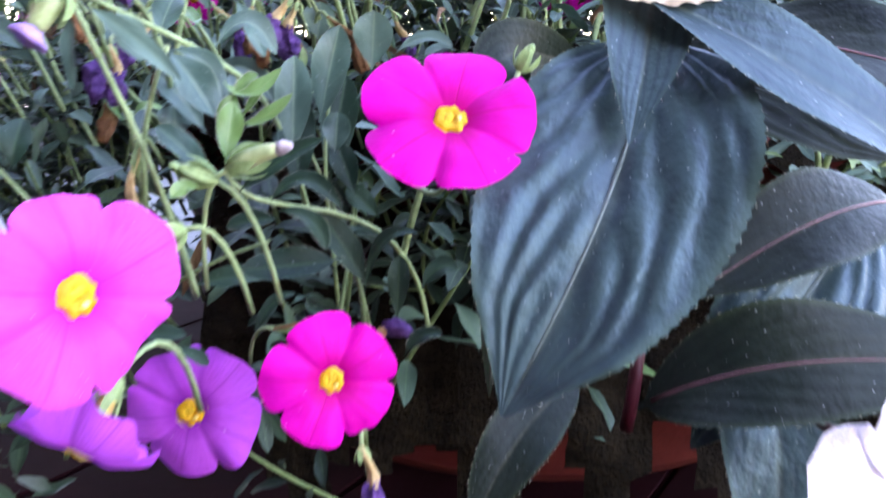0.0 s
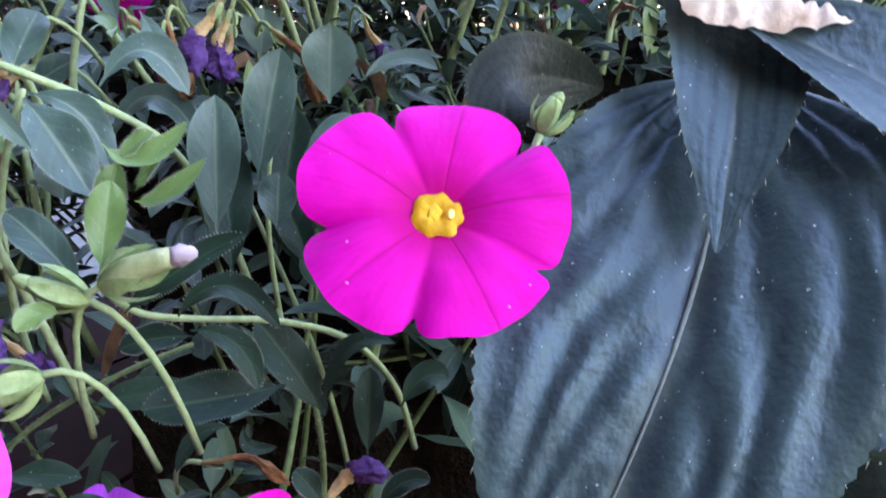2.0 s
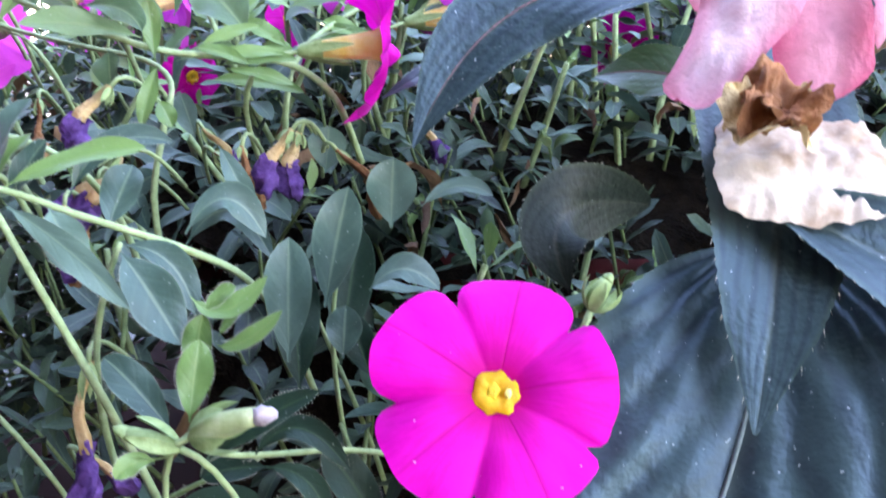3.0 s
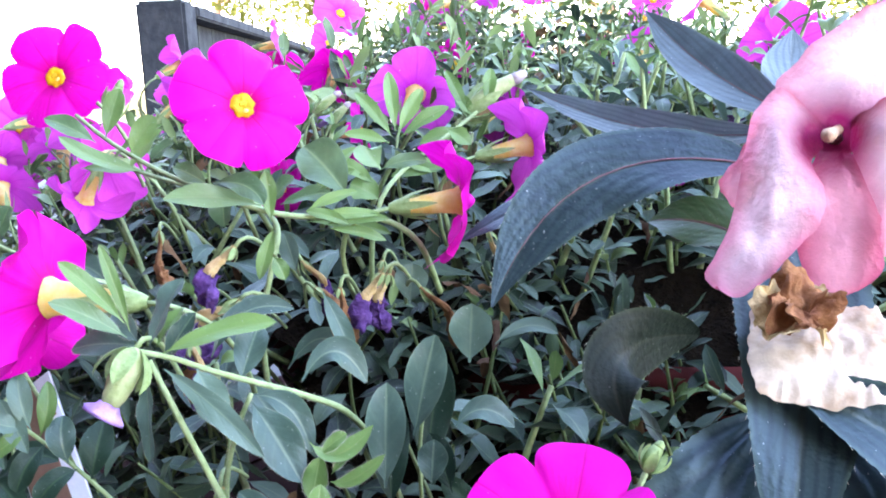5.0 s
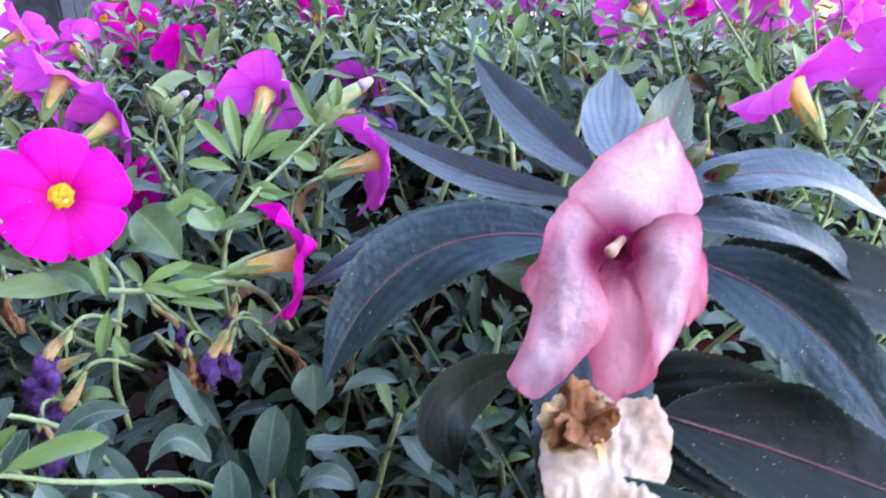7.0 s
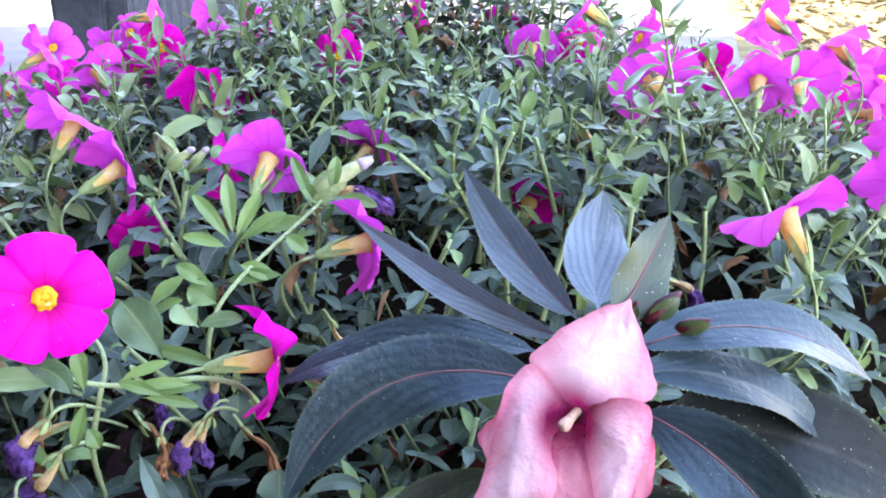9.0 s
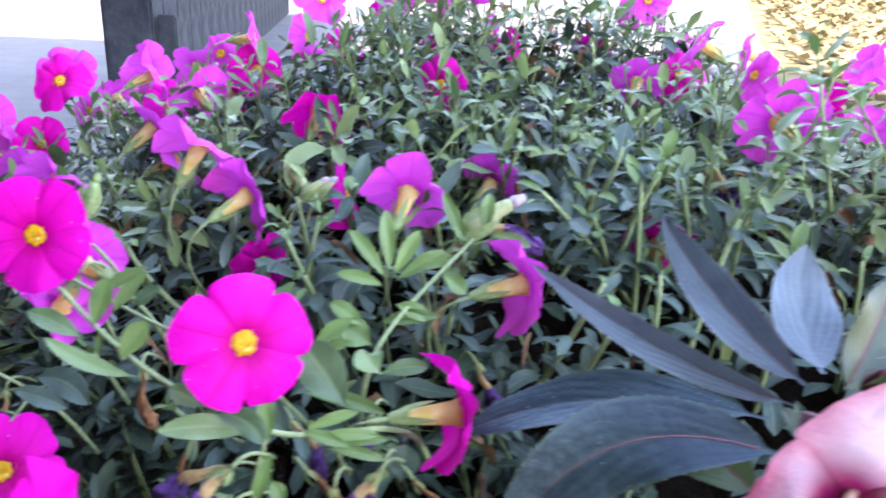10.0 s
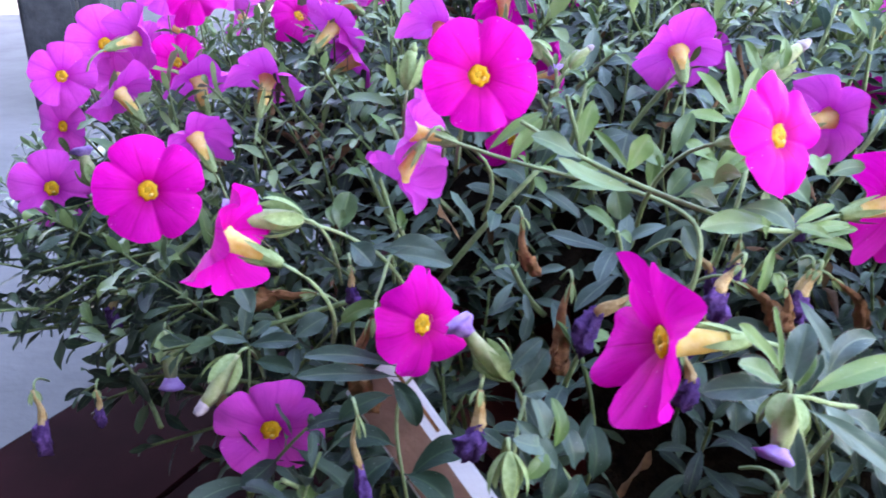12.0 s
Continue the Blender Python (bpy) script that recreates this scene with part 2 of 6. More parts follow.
    return m.color(col).bump(m.math("ADD", fine, m.math("MULTIPLY", n, 2.0)), 0.5, 0.0010).translucent(0.35)


M_IMPPETAL = impatiens_petal("impatiens_petal", (0.84, 0.60, 0.63), (0.68, 0.20, 0.28))
M_IMPPETAL_DEEP = impatiens_petal("impatiens_deep_petal", (0.74, 0.30, 0.36), (0.56, 0.09, 0.16))
M_PALEPETAL = plain("pale_impatiens_petal", (0.72, 0.60, 0.62), (0.84, 0.78, 0.78), 160.0, 0.55, 0.3, 0.6, 0.001, 0.3)
# near-black, in place of the shade between the leaves
M_GAP_SHADE = plain("gap_shade_sheet", (0.005, 0.004, 0.003), (0.018, 0.013, 0.008), 160.0, 0.95, 0.04, 1.0, 0.005)
M_IMPTHROAT = plain("crimson_throat", (0.20, 0.008, 0.05), (0.32, 0.02, 0.08), 400.0, 0.55, 0.3, 0.4, 0.0006, 0.2)
M_BRISTLE = plain("pale_bristle", (0.30, 0.30, 0.22), (0.42, 0.40, 0.30), 800.0, 0.5)
# young green, lightened further for the light on the tips
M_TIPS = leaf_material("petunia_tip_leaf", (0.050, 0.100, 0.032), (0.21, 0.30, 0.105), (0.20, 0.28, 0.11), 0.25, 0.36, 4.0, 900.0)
M_POT = plain("dark_red_pot", (0.050, 0.007, 0.006), (0.085, 0.014, 0.012), 30.0, 0.7, 0.1)
M_SOIL = plain("dark_soil", (0.010, 0.008, 0.006), (0.03, 0.022, 0.016), 120.0, 0.95, 0.1, 1.0, 0.006)
M_DECK = plain("maroon_paint", (0.012, 0.003, 0.004), (0.024, 0.006, 0.008), 14.0, 0.95, 0.03, 0.3)
M_CONC = plain("pale_concrete", (0.075, 0.074, 0.073), (0.110, 0.109, 0.107), 9.0, 0.85, 0.2, 0.4, 0.003)
M_LAWN = plain("dry_lawn", (0.055, 0.060, 0.022), (0.16, 0.135, 0.065), 6.0, 0.9, 0.1, 1.0, 0.03)
M_WOOD = plain("weathered_wood", (0.020, 0.022, 0.026), (0.055, 0.06, 0.064), 22.0, 0.85, 0.05, 0.6, 0.004)
M_BLOCKER = plain("blocker_brown", (0.045, 0.038, 0.032), (0.07, 0.06, 0.05), 5.0, 0.85, 0.2)
M_LITTER = plain("leaf_litter", (0.06, 0.055, 0.020), (0.28, 0.22, 0.11), 3.0, 0.8, 0.2, 0.3, 0.004, 0.2, 0.6)
M_BARK = plain("bark", (0.09, 0.06, 0.04), (0.18, 0.12, 0.08), 12.0, 0.9, 0.1, 1.0, 0.02)
M_FARLEAF = plain("sunlit_foliage", (0.030, 0.040, 0.005), (0.085, 0.095, 0.014), 2.0, 0.6, 0.3, 0.3, 0.01, 0.35)
M_CARD = plain("brown_print", (0.17, 0.085, 0.055), (0.24, 0.13, 0.085), 90.0, 0.5)
M_TAG = plain("white_plastic", (0.72, 0.72, 0.72), (0.80, 0.80, 0.80), 60.0, 0.4)


# ---- mesh helpers ----
def mesh(name, verts, faces, mat, parent=None, uvs=None, smooth=True, label=""):
    """Links one mesh object; uvs hold one pair a vertex."""
    me = bpy.data.meshes.new(name)
    me.from_pydata([tuple(v) for v in verts], [], faces)
    me.materials.append(mat.m)
    if uvs is not None:
        layer = me.uv_layers.new(name="UVMap")
        idx = np.empty(len(me.loops), dtype=np.int32)
        me.loops.foreach_get("vertex_index", idx)
        layer.data.foreach_set("uv", np.asarray(uvs, dtype=np.float32)[idx].ravel())
    if smooth:
        me.polygons.foreach_set("use_smooth", [True] * len(me.polygons))
    me.update()
    return link(name, me, parent, label)


def link(name, me, parent=None, label=""):
    ob = new(name, me)
    if parent is not None:
        ob.parent = parent
    return tagged(ob, label) if label else ob


def part(name, bm, mat, parent, label="", smooth=False):
    me = bpy.data.meshes.new(name)
    bm.to_mesh(me)
    bm.free()
    me.materials.append(mat.m)
    if smooth:
        me.polygons.foreach_set("use_smooth", [True] * len(me.polygons))
    return link(name, me, parent, label)


def thing(name, m, label, category, group=""):
    ob = new(name)
    ob.empty_display_size = 0.01
    ob.matrix_world = m
    return tagged(ob, label, category, group)


def unit(v):
    v = Vector(v)
    return v.normalized() if v.length > 1e-9 else Vector((0, 0, 1))


def facing(place, n, spin=0.0):
    """A pose at place whose z axis points along n."""
    return Matrix.Translation(place) @ unit(n).to_track_quat("Z", "Y").to_matrix().to_4x4() @ Matrix.Rotation(spin, 4, "Z")


def bez(a, b, c, s):
    return a * (1 - s) ** 2 + b * (2 * s * (1 - s)) + c * s * s


def blade(base, ctrl, tip, width, up, nu=8, nv=4, fold=0.25, belly=0.42, quilt=0.0, veins=9, wave=0.0, teeth=0.0, seed=0, stalk=0.08, point=1.0, slant=0.62):
    """A leaf blade along a bent midrib: verts, faces, uvs."""
    base, ctrl, tip, up = Vector(base), Vector(ctrl), Vector(tip), Vector(up)
    rng = random.Random(seed)
    ph = rng.uniform(0, 6.28)
    verts, faces, uvs = [], [], []
    for i in range(nu + 1):
        s = i / nu
        p = bez(base, ctrl, tip, s)
        t = unit((ctrl - base) * (1 - s) + (tip - ctrl) * s)
        side = unit(t.cross(up))
        nrm = side.cross(t)
        if s < stalk:
            w = 0.06
        else:
            q = (s - stalk) / (1 - stalk)
            k = math.log(0.5) / math.log(belly)
            w = max(0.02, math.sin(math.pi * q ** k) ** (0.72 * point))
            if q > 0.8 and point > 0.85:
                w = min(w, (1 - q) * 5.0 * math.sin(math.pi * 0.8 ** k) ** (0.72 * point) + 0.02)
        half = width * 0.5 * w
        for j in range(nv + 1):
            v = 2 * j / nv - 1
            edge = abs(v)
            lift = fold * edge * half
            if quilt:
                arch = (s - slant * edge ** 1.15) * veins + 0.55 * noise.noise((s * 3, v * 2.5, seed * 1.7))
                lift += quilt * half * math.sin(arch * math.pi * 2) * min(1.0, edge * 2.2) * (1.15 - 0.8 * edge)
                lift += quilt * half * 0.6 * noise.noise((s * 9, v * 5, seed * 3.1))
                lift -= quilt * half * max(0.0, 1 - edge * 6) * 0.8
            if wave:
                lift += wave * half * edge * edge * math.sin(s * 9 + ph + (1.7 if v > 0 else 0))
            reach = v * half
            if teeth and edge > 0.99:
                reach *= 1 + teeth * (1 if i % 2 else 0)
            verts.append(p + side * reach + nrm * lift)
            uvs.append((s, j / nv))
    for i in range(nu):
        for j in range(nv):
            a = i * (nv + 1) + j
            faces.append((a, a + 1, a + nv + 2, a + nv + 1))
    return verts, faces, uvs


def tube(points, radii, sides=6, cap=True):
    """A tapering tube along points."""
    pts = [Vector(p) for p in points]
    verts, faces = [], []
    ref = Vector((0.3, 0.2, 0.93))
    for i, p in enumerate(pts):
        t = unit(pts[min(i + 1, len(pts) - 1)] - pts[max(i - 1, 0)])
        a = unit(t.cross(ref))
        b = t.cross(a)
        r = radii[i] if not isinstance(radii, (int, float)) else radii
        for k in range(sides):
            an = 2 * math.pi * k / sides
            verts.append(p + a * (math.cos(an) * r) + b * (math.sin(an) * r))
    for i in range(len(pts) - 1):
        for k in range(sides):
            n = (k + 1) % sides
            faces.append((i * sides + k, i * sides + n, (i + 1) * sides + n, (i + 1) * sides + k))
    if cap:
        faces.append(tuple(range(sides))[::-1])
        faces.append(tuple(range((len(pts) - 1) * sides, len(pts) * sides)))
    return verts, faces


def curve_pts(a, b, c, n=8):
    a, b, c = Vector(a), Vector(b), Vector(c)
    return [bez(a, b, c, i / n) for i in range(n + 1)]


def joined(pieces):
    """Several (verts, faces, uvs) as one."""
    V, F, U = [], [], []
    for p in pieces:
        k = len(V)
        V.extend(p[0])
        F.extend(tuple(i + k for i in f) for f in p[1])
        U.extend(p[2] if len(p) > 2 else [(0.5, 0.5)] * len(p[0]))
    return V, F, U


def box(bm, lo, hi, bevel=0.0):
    m = Matrix.Translation([(a + b) / 2 for a, b in zip(lo, hi)]) @ Matrix.Diagonal((*[b - a for a, b in zip(lo, hi)], 1))
    made = bmesh.ops.create_cube(bm, size=1, matrix=m)
    if bevel:
        edges = {e for v in made["verts"] for e in v.link_edges}
        bmesh.ops.bevel(bm, geom=list(edges), offset=bevel, segments=2, affect="EDGES")
    return made


# ---- setting ----
DECK_Z, GROUND_Z = 0.10, 0.045
bm = bmesh.new()
bmesh.ops.create_grid(bm, x_segments=8, y_segments=8, size=300, matrix=Matrix.Translation((0, 200, GROUND_Z)))
tagged(part("ground", bm, M_LAWN, None), "dry sunlit lawn with leaf litter", "lawn", kind="structure")
bm = bmesh.new()
rim = ((-9.0, -1.8), (-0.3, -1.8), (2.5, 9.0), (-9.0, 9.0))
lo = [bm.verts.new((x, y, GROUND_Z - 0.05)) for x, y in rim]
hi = [bm.verts.new((x, y, GROUND_Z + 0.012)) for x, y in rim]
bm.faces.new(hi)
bm.faces.new(lo[::-1])
for k in range(4):
    bm.faces.new((lo[k], lo[(k + 1) % 4], hi[(k + 1) % 4], hi[k]))
tagged(part("pavement", bm, M_CONC, None), "pale sunlit concrete paving", "paving", kind="structure")
EDGE, ALONG = Vector((-0.374, 0.507, 0)), Vector((0.535, 0.845, 0))
OUT = Vector((-0.845, 0.535, 0))
deck = thing("deck", Matrix(((ALONG.x, OUT.x, 0, EDGE.x), (ALONG.y, OUT.y, 0, EDGE.y), (0, 0, 1, 0), (0, 0, 0, 1))), "maroon painted wooden deck boards", "deck")
tagged(deck, kind="structure")
board = None
for i in range(11):
    if board is None:
        bm = bmesh.new()
        box(bm, (-2.2, -0.1212, DECK_Z - 0.028), (1.6, -0.0008, DECK_Z), 0.0015)
        board = part("board", bm, M_DECK, deck)
        first = board
    else:
        board = link("board", first.data, deck)
    board.location = (0, -0.122 * i, 0)
bm = bmesh.new()
box(bm, (-2.2, -0.03, GROUND_Z + 0.013), (1.6, -0.005, DECK_Z - 0.03), 0.003)
part("fascia", bm, M_DECK, deck)
# unseen walls and roof, added to shade the plants and cut side light
bm = bmesh.new()
box(bm, (-4.5, -2.0, GROUND_Z), (0.90, -1.8, 2.598), 0.01)
tagged(part("blocker_south", bm, M_BLOCKER, None), "unseen plain brown wall added to block light from behind", "wall", kind="structure")
bm = bmesh.new()
box(bm, (-1.55, -1.798, GROUND_Z + 0.013), (-1.40, 1.25, 2.597), 0.01)
tagged(part("blocker_west", bm, M_BLOCKER, None), "unseen plain brown wall added to block light from the left", "wall", kind="structure")
bm = bmesh.new()
box(bm, (-4.7, -2.6, 2.6), (0.30, 0.12, 2.72), 0.01)
tagged(part("blocker_top", bm, M_BLOCKER, None), "unseen plain brown slab added to block light from overhead", "eaves", kind="structure")

# ---- pot ----
POT = Vector((0.05, 0.50, DECK_Z))
bm = bmesh.new()
profile = [(0.0, 0.003), (0.155, 0.003), (0.162, 0.012), (0.205, 0.140), (0.214, 0.143), (0.218, 0.163), (0.213, 0.168), (0.205, 0.164), (0.200, 0.140), (0.15, 0.03), (0.0, 0.03)]
rings = []
for r, z in profile:
    rings.append([bm.verts.new((r * math.cos(2 * math.pi * k / 64), r * math.sin(2 * math.pi * k / 64), z)) for k in range(64)] if r else [bm.verts.new((0, 0, z))])
for a, b in zip(rings, rings[1:]):
    for k in range(64):
        n = (k + 1) % 64
        bm.faces.new([q for q in dict.fromkeys((a[k % len(a)], a[n % len(a)], b[n % len(b)], b[k % len(b)]))])
bmesh.ops.recalc_face_normals(bm, faces=bm.faces)
pot = part("flower_pot", bm, M_POT, None, smooth=True)
pot.location = POT
tagged(pot, "dark red round flower pot on the deck", "flower pot")
bm = bmesh.new()
bmesh.ops.create_circle(bm, cap_ends=False, segments=48, radius=0.199)
bmesh.ops.triangle_fill(bm, edges=bm.edges[:])
bmesh.ops.subdivide_edges(bm, edges=bm.edges[:], cuts=3, use_grid_fill=True)
for v in bm.verts:
    v.co.z = 0.145 + 0.006 * noise.noise(v.co * 40)
part("soil", bm, M_SOIL, pot)

# ---- fence and post ----
fence = thing("wooden_fence", pose(-0.678, 1.575, 0, 0, 0, 8.4), "weathered grey wooden fence with a square post", "fence")
bm = bmesh.new()
box(bm, (-0.045, -0.02, GROUND_Z + 0.02), (0.045, 0.07, 0.52), 0.006)
part("post", bm, M_WOOD, fence)
bm = bmesh.new()
box(bm, (0.05, -0.012, GROUND_Z + 0.03), (0.085, 0.012, 0.30), 0.003)
part("batten", bm, M_WOOD, fence)
plank = None
for i in range(22):
    if plank is None:
        bm = bmesh.new()
        box(bm, (-0.012, 0.001, GROUND_Z + 0.02), (0.012, 0.133, 0.49), 0.002)
        plank = part("plank", bm, M_WOOD, fence)
        base_plank = plank
    else:
        plank = link("plank", base_plank.data, fence)
    plank.location = (0.0, 0.075 + 0.134 * i, 0)
bm = bmesh.new()
box(bm, (-0.05, 0.075, 0.492), (0.05, 3.05, 0.516), 0.004)
part("cap_rail", bm, M_WOOD, fence)


# ---- far trees ----
def tree(place, height, spread, seed):
    rng = random.Random(seed)
    t = thing("tree", Matrix.Translation(place), "sunlit yellow-green leafy garden tree on the lawn", "tree", "far garden trees")
    top = Vector((rng.uniform(-0.3, 0.3), rng.uniform(-0.3, 0.3), height * 0.75))
    V, F = tube(curve_pts((0, 0, -0.05), (rng.uniform(-0.2, 0.2), 0, height * 0.4), top, 8), [height * 0.035 * (1 - 0.8 * i / 8) for i in range(9)], 8)
    mesh("trunk", V, F, M_BARK, t)
    pieces, ends = [], []
    for i in range(9):
        a = rng.uniform(0, 6.28)
        s = rng.uniform(0.15, 0.95)
        p = Vector((0, 0, 0)).lerp(top, s)
        e = p + Vector((math.cos(a) * spread * rng.uniform(0.5, 1), math.sin(a) * spread * rng.uniform(0.5, 1), height * rng.uniform(0.05, 0.3)))
        pieces.append(tube(curve_pts(p, p.lerp(e, 0.5) + Vector((0, 0, 0.1 * height)), e, 5), [0.05, 0.04, 0.035, 0.03, 0.02, 0.01], 5))
        ends.append((p, e))
    for V, F in pieces:
        mesh("limb", V, F, M_BARK, t)
    leaves = []
    for i in range(2600):
        p, e = rng.choice(ends)
        c = p.lerp(e, rng.uniform(0.25, 1.1)) + Vector((rng.gauss(0, 0.28), rng.gauss(0, 0.28), rng.gauss(0, 0.24))) * spread * 0.7
        c.z = max(c.z, 0.1)
        d = unit((rng.gauss(0, 1), rng.gauss(0, 1), rng.gauss(-0.3, 0.7)))
        n = unit(d.cross(Vector((rng.gauss(0, 1), rng.gauss(0, 1), 1))))
        L = rng.uniform(0.10, 0.2)
        w = d.cross(n) * L * 0.3
        leaves.append(([c, c + d * L * 0.45 + w, c + d * L, c + d * L * 0.45 - w], [(0, 1, 2, 3)]))
    V, F, _ = joined(leaves)
    mesh("crown", V, F, M_FARLEAF, t, smooth=False)


for i, (x, y, h, s) in enumerate([(-4.6, 19, 4.2, 2.2), (-1.5, 21, 5.0, 2.6), (1.8, 18.5, 4.6, 2.3), (4.8, 17, 5.0, 2.4), (8.0, 19, 4.6, 2.4), (-8.2, 22, 5.0, 2.6), (5.6, 12.0, 3.2, 1.5)]):
    tree((x, y, GROUND_Z), h, s, i)


# ---- fallen leaves on the lawn ----
lrng = random.Random(12)
bits = []
for i in range(6000):
    y = lrng.uniform(2.2, 9.0)
    x = -0.3 + (y + 1.8) * 0.2593 + 0.1 + abs(lrng.gauss(0, 1.6))
    c = Vector((x, y, GROUND_Z + lrng.uniform(0.004, 0.02)))
    a, L = lrng.uniform(0, 6.28), lrng.uniform(0.03, 0.11)
    d = Vector((math.cos(a), math.sin(a), lrng.uniform(-0.1, 0.5)))
    w = Vector((-math.sin(a), math.cos(a), lrng.uniform(-0.3, 0.3))) * L * 0.3
    bits.append(([c, c + d * L * 0.5 + w, c + d * L, c + d * L * 0.5 - w], [(0, 1, 2, 3)]))
V, F, _ = joined(bits)
tagged(mesh("fallen_leaves", V, F, M_LITTER, None, smooth=False), "dry tan fallen leaves on the lawn", "leaf litter", kind="stuff")


# ---- petunia flowers ----
MC = Vector((0.04, 0.54, 0))


def crown_z(x, y):
    q = math.hypot((x - MC.x) / (0.47 if x < MC.x else 0.40), (y - MC.y) / 0.365)
    hump = 0.034 * math.exp(-((x + 0.005) / 0.13) ** 4 - ((y - 0.64) / 0.13) ** 4)
    dip = 0.022 * max(0.0, min(1.0, (x - 0.10) / 0.08)) * max(0.0, min(1.0, (y - 0.40) / 0.1))
    return 0.378 - 0.185 * q ** 3.5 + hump - dip, q


def corolla_data(seed, ruffle, bend, notch, back=(0, 0, 0, 0, 0), widen=0.0):
    """The flared face of the flower, 31 mm across, opening along z. back: how far each lobe folds away."""
    rng = random.Random(seed)
    nt, nr = 100, 10
    lobes = [rng.uniform(0.93, 1.06) for _ in range(5)]
    ph = [rng.uniform(0, 6.28) for _ in range(4)]
    verts, faces = [], []
    for i in range(nr + 1):
        q = i / nr
        for k in range(nt):
            th = 2 * math.pi * k / nt
            c = abs(math.cos(2.5 * th))
            n = int(((th + math.pi / 5) % (2 * math.pi)) / (2 * math.pi / 5)) % 5
            lob = 1 + (lobes[n] - 1) * min(1.0, c * 1.6)
            R = 0.0160 * lob * (1 - 0.03 * (1 - c) - (notch * (1 - c) ** 6 + 0.02 * (1 - c) ** 2) * (0.2 + 0.8 * q))
            R *= 1 + 0.006 * math.sin(11 * th + ph[2]) + 0.005 * math.sin(17 * th + ph[3]) + widen * math.cos(2 * th)
            fold = back[n] * min(1.0, c * 1.5)
            r = 0.0025 + (R - 0.0025) * q * (1 - 0.22 * abs(fold) * q)
            z = -0.0030 * (1 - q) ** 2.2 - 0.0012 * q * q - 0.0075 * fold * q * q
            z += ruffle * 0.0016 * q * q * math.sin(3 * th + ph[0]) + ruffle * 0.0010 * q ** 3 * math.sin(7 * th + ph[1])
            z += 0.0008 * q * (c - 0.5) - 0.0016 * q * (1 - c) ** 3 + 0.0007 * q * q * math.sin(5 * th) * (1 - c)
            x, y = r * math.cos(th), r * math.sin(th)
            z += 0.0007 * q * noise.noise((x * 260 + seed * 9, y * 260, 0.0))
            z += bend * (x * x) / 0.0158 + bend * 0.35 * (y * y) / 0.0158
            verts.append((x, y, z))
    for i in range(nr):
        for k in range(nt):
            n = (k + 1) % nt
            faces.append((i * nt + k, (i + 1) * nt + k, (i + 1) * nt + n, i * nt + n))
    me = bpy.data.meshes.new("corolla")
    me.from_pydata(verts, [], faces)
    me.polygons.foreach_set("use_smooth", [True] * len(faces))
    me.update()
    return me


# ruffle, bend, notch, folds of the lobes
SHAPES = [
    (0.6, -0.06, 0.12),
    (0.8, -0.12, 0.16, (0, 0.3, 0, 0, 0.2)),
    (1.2, -0.25, 0.14, (0.5, 0, 0.2, 0, 0)),
    (1.7, -0.45, 0.16, (0.2, -0.4, 0.5, 0, -0.3)),
    (2.0, -0.80, 0.14, (0.4, 0.2, -0.3, 0.6, 0)),
    (1.3, 0.30, 0.16, (0.5, 0, 0.2, -0.5, 0)),
    (0.5, -0.05, 0.17, (0.22, 0.05, 0, 0, 0.0), 0.005),
    (1.0, -0.10, 0.15, (0.0, 0.55, 0, 0.1, 0.4)),
    (1.5, -0.30, 0.18, (0.9, 0, 0.3, 0.1, 0.7)),
]
COROLLAS = [corolla_data(i, *given) for i, given in enumerate(SHAPES)]
COROLLAS_PURPLE = [me.copy() for me in COROLLAS]
COROLLAS_LILAC = [me.copy() for me in COROLLAS]
for me in COROLLAS_LILAC:
    me.materials.append(M_LILAC.m)
for me in COROLLAS:
    me.materials.append(M_PETAL.m)
for me in COROLLAS_PURPLE:
    me.materials.append(M_PURPLE.m)


def shared(name, V, F, mat, smooth=True):
    me = bpy.data.meshes.new(name)
    me.from_pydata([tuple(v) for v in V], [], F)
    me.materials.append(mat.m)
    if smooth:
        me.polygons.foreach_set("use_smooth", [True] * len(F))
    me.update()
    return me


def lathe(profile, sides=15, wob=0.0, power=1.0):
    V, F = [], []
    for i, (r, z) in enumerate(profile):
        for k in range(sides):
            a = 2 * math.pi * k / sides
            rr = r * (1 + wob * math.cos(5 * a))
            V.append((rr * math.cos(a), rr * math.sin(a), z))
    for i in range(len(profile) - 1):
        for k in range(sides):
            n = (k + 1) % sides
            F.append((i * sides + k, i * sides + n, (i + 1) * sides + n, (i + 1) * sides + k))
    return V, F


V, F = lathe([(0.0037, -0.0029), (0.0032, -0.0024), (0.0024, -0.0022), (0.0016, -0.0023), (0.0008, -0.0026), (0.0001, -0.0028)], 30, 0.06)
V = [(x * 0.76 * (1 + 0.42 * noise.noise((x * 500, y * 500, 1.0))), y * 0.80 * (1 + 0.42 * noise.noise((x * 500, y * 500, 5.0))), z + 0.0005 * noise.noise((x * 900, y * 900, 3.0))) for x, y, z in V]
ME_THROAT = shared("throat", V, F, M_THROAT)
V, F = lathe([(0.0009, -0.0026), (0.0007, -0.0023), (0.0004, -0.0022), (0.0001, -0.0022)], 15, 0.2)
ME_INSIDE = shared("throat_inside", [(x * 1.5, y + 0.0005, z) for x, y, z in V], F, M_THROAT_IN)
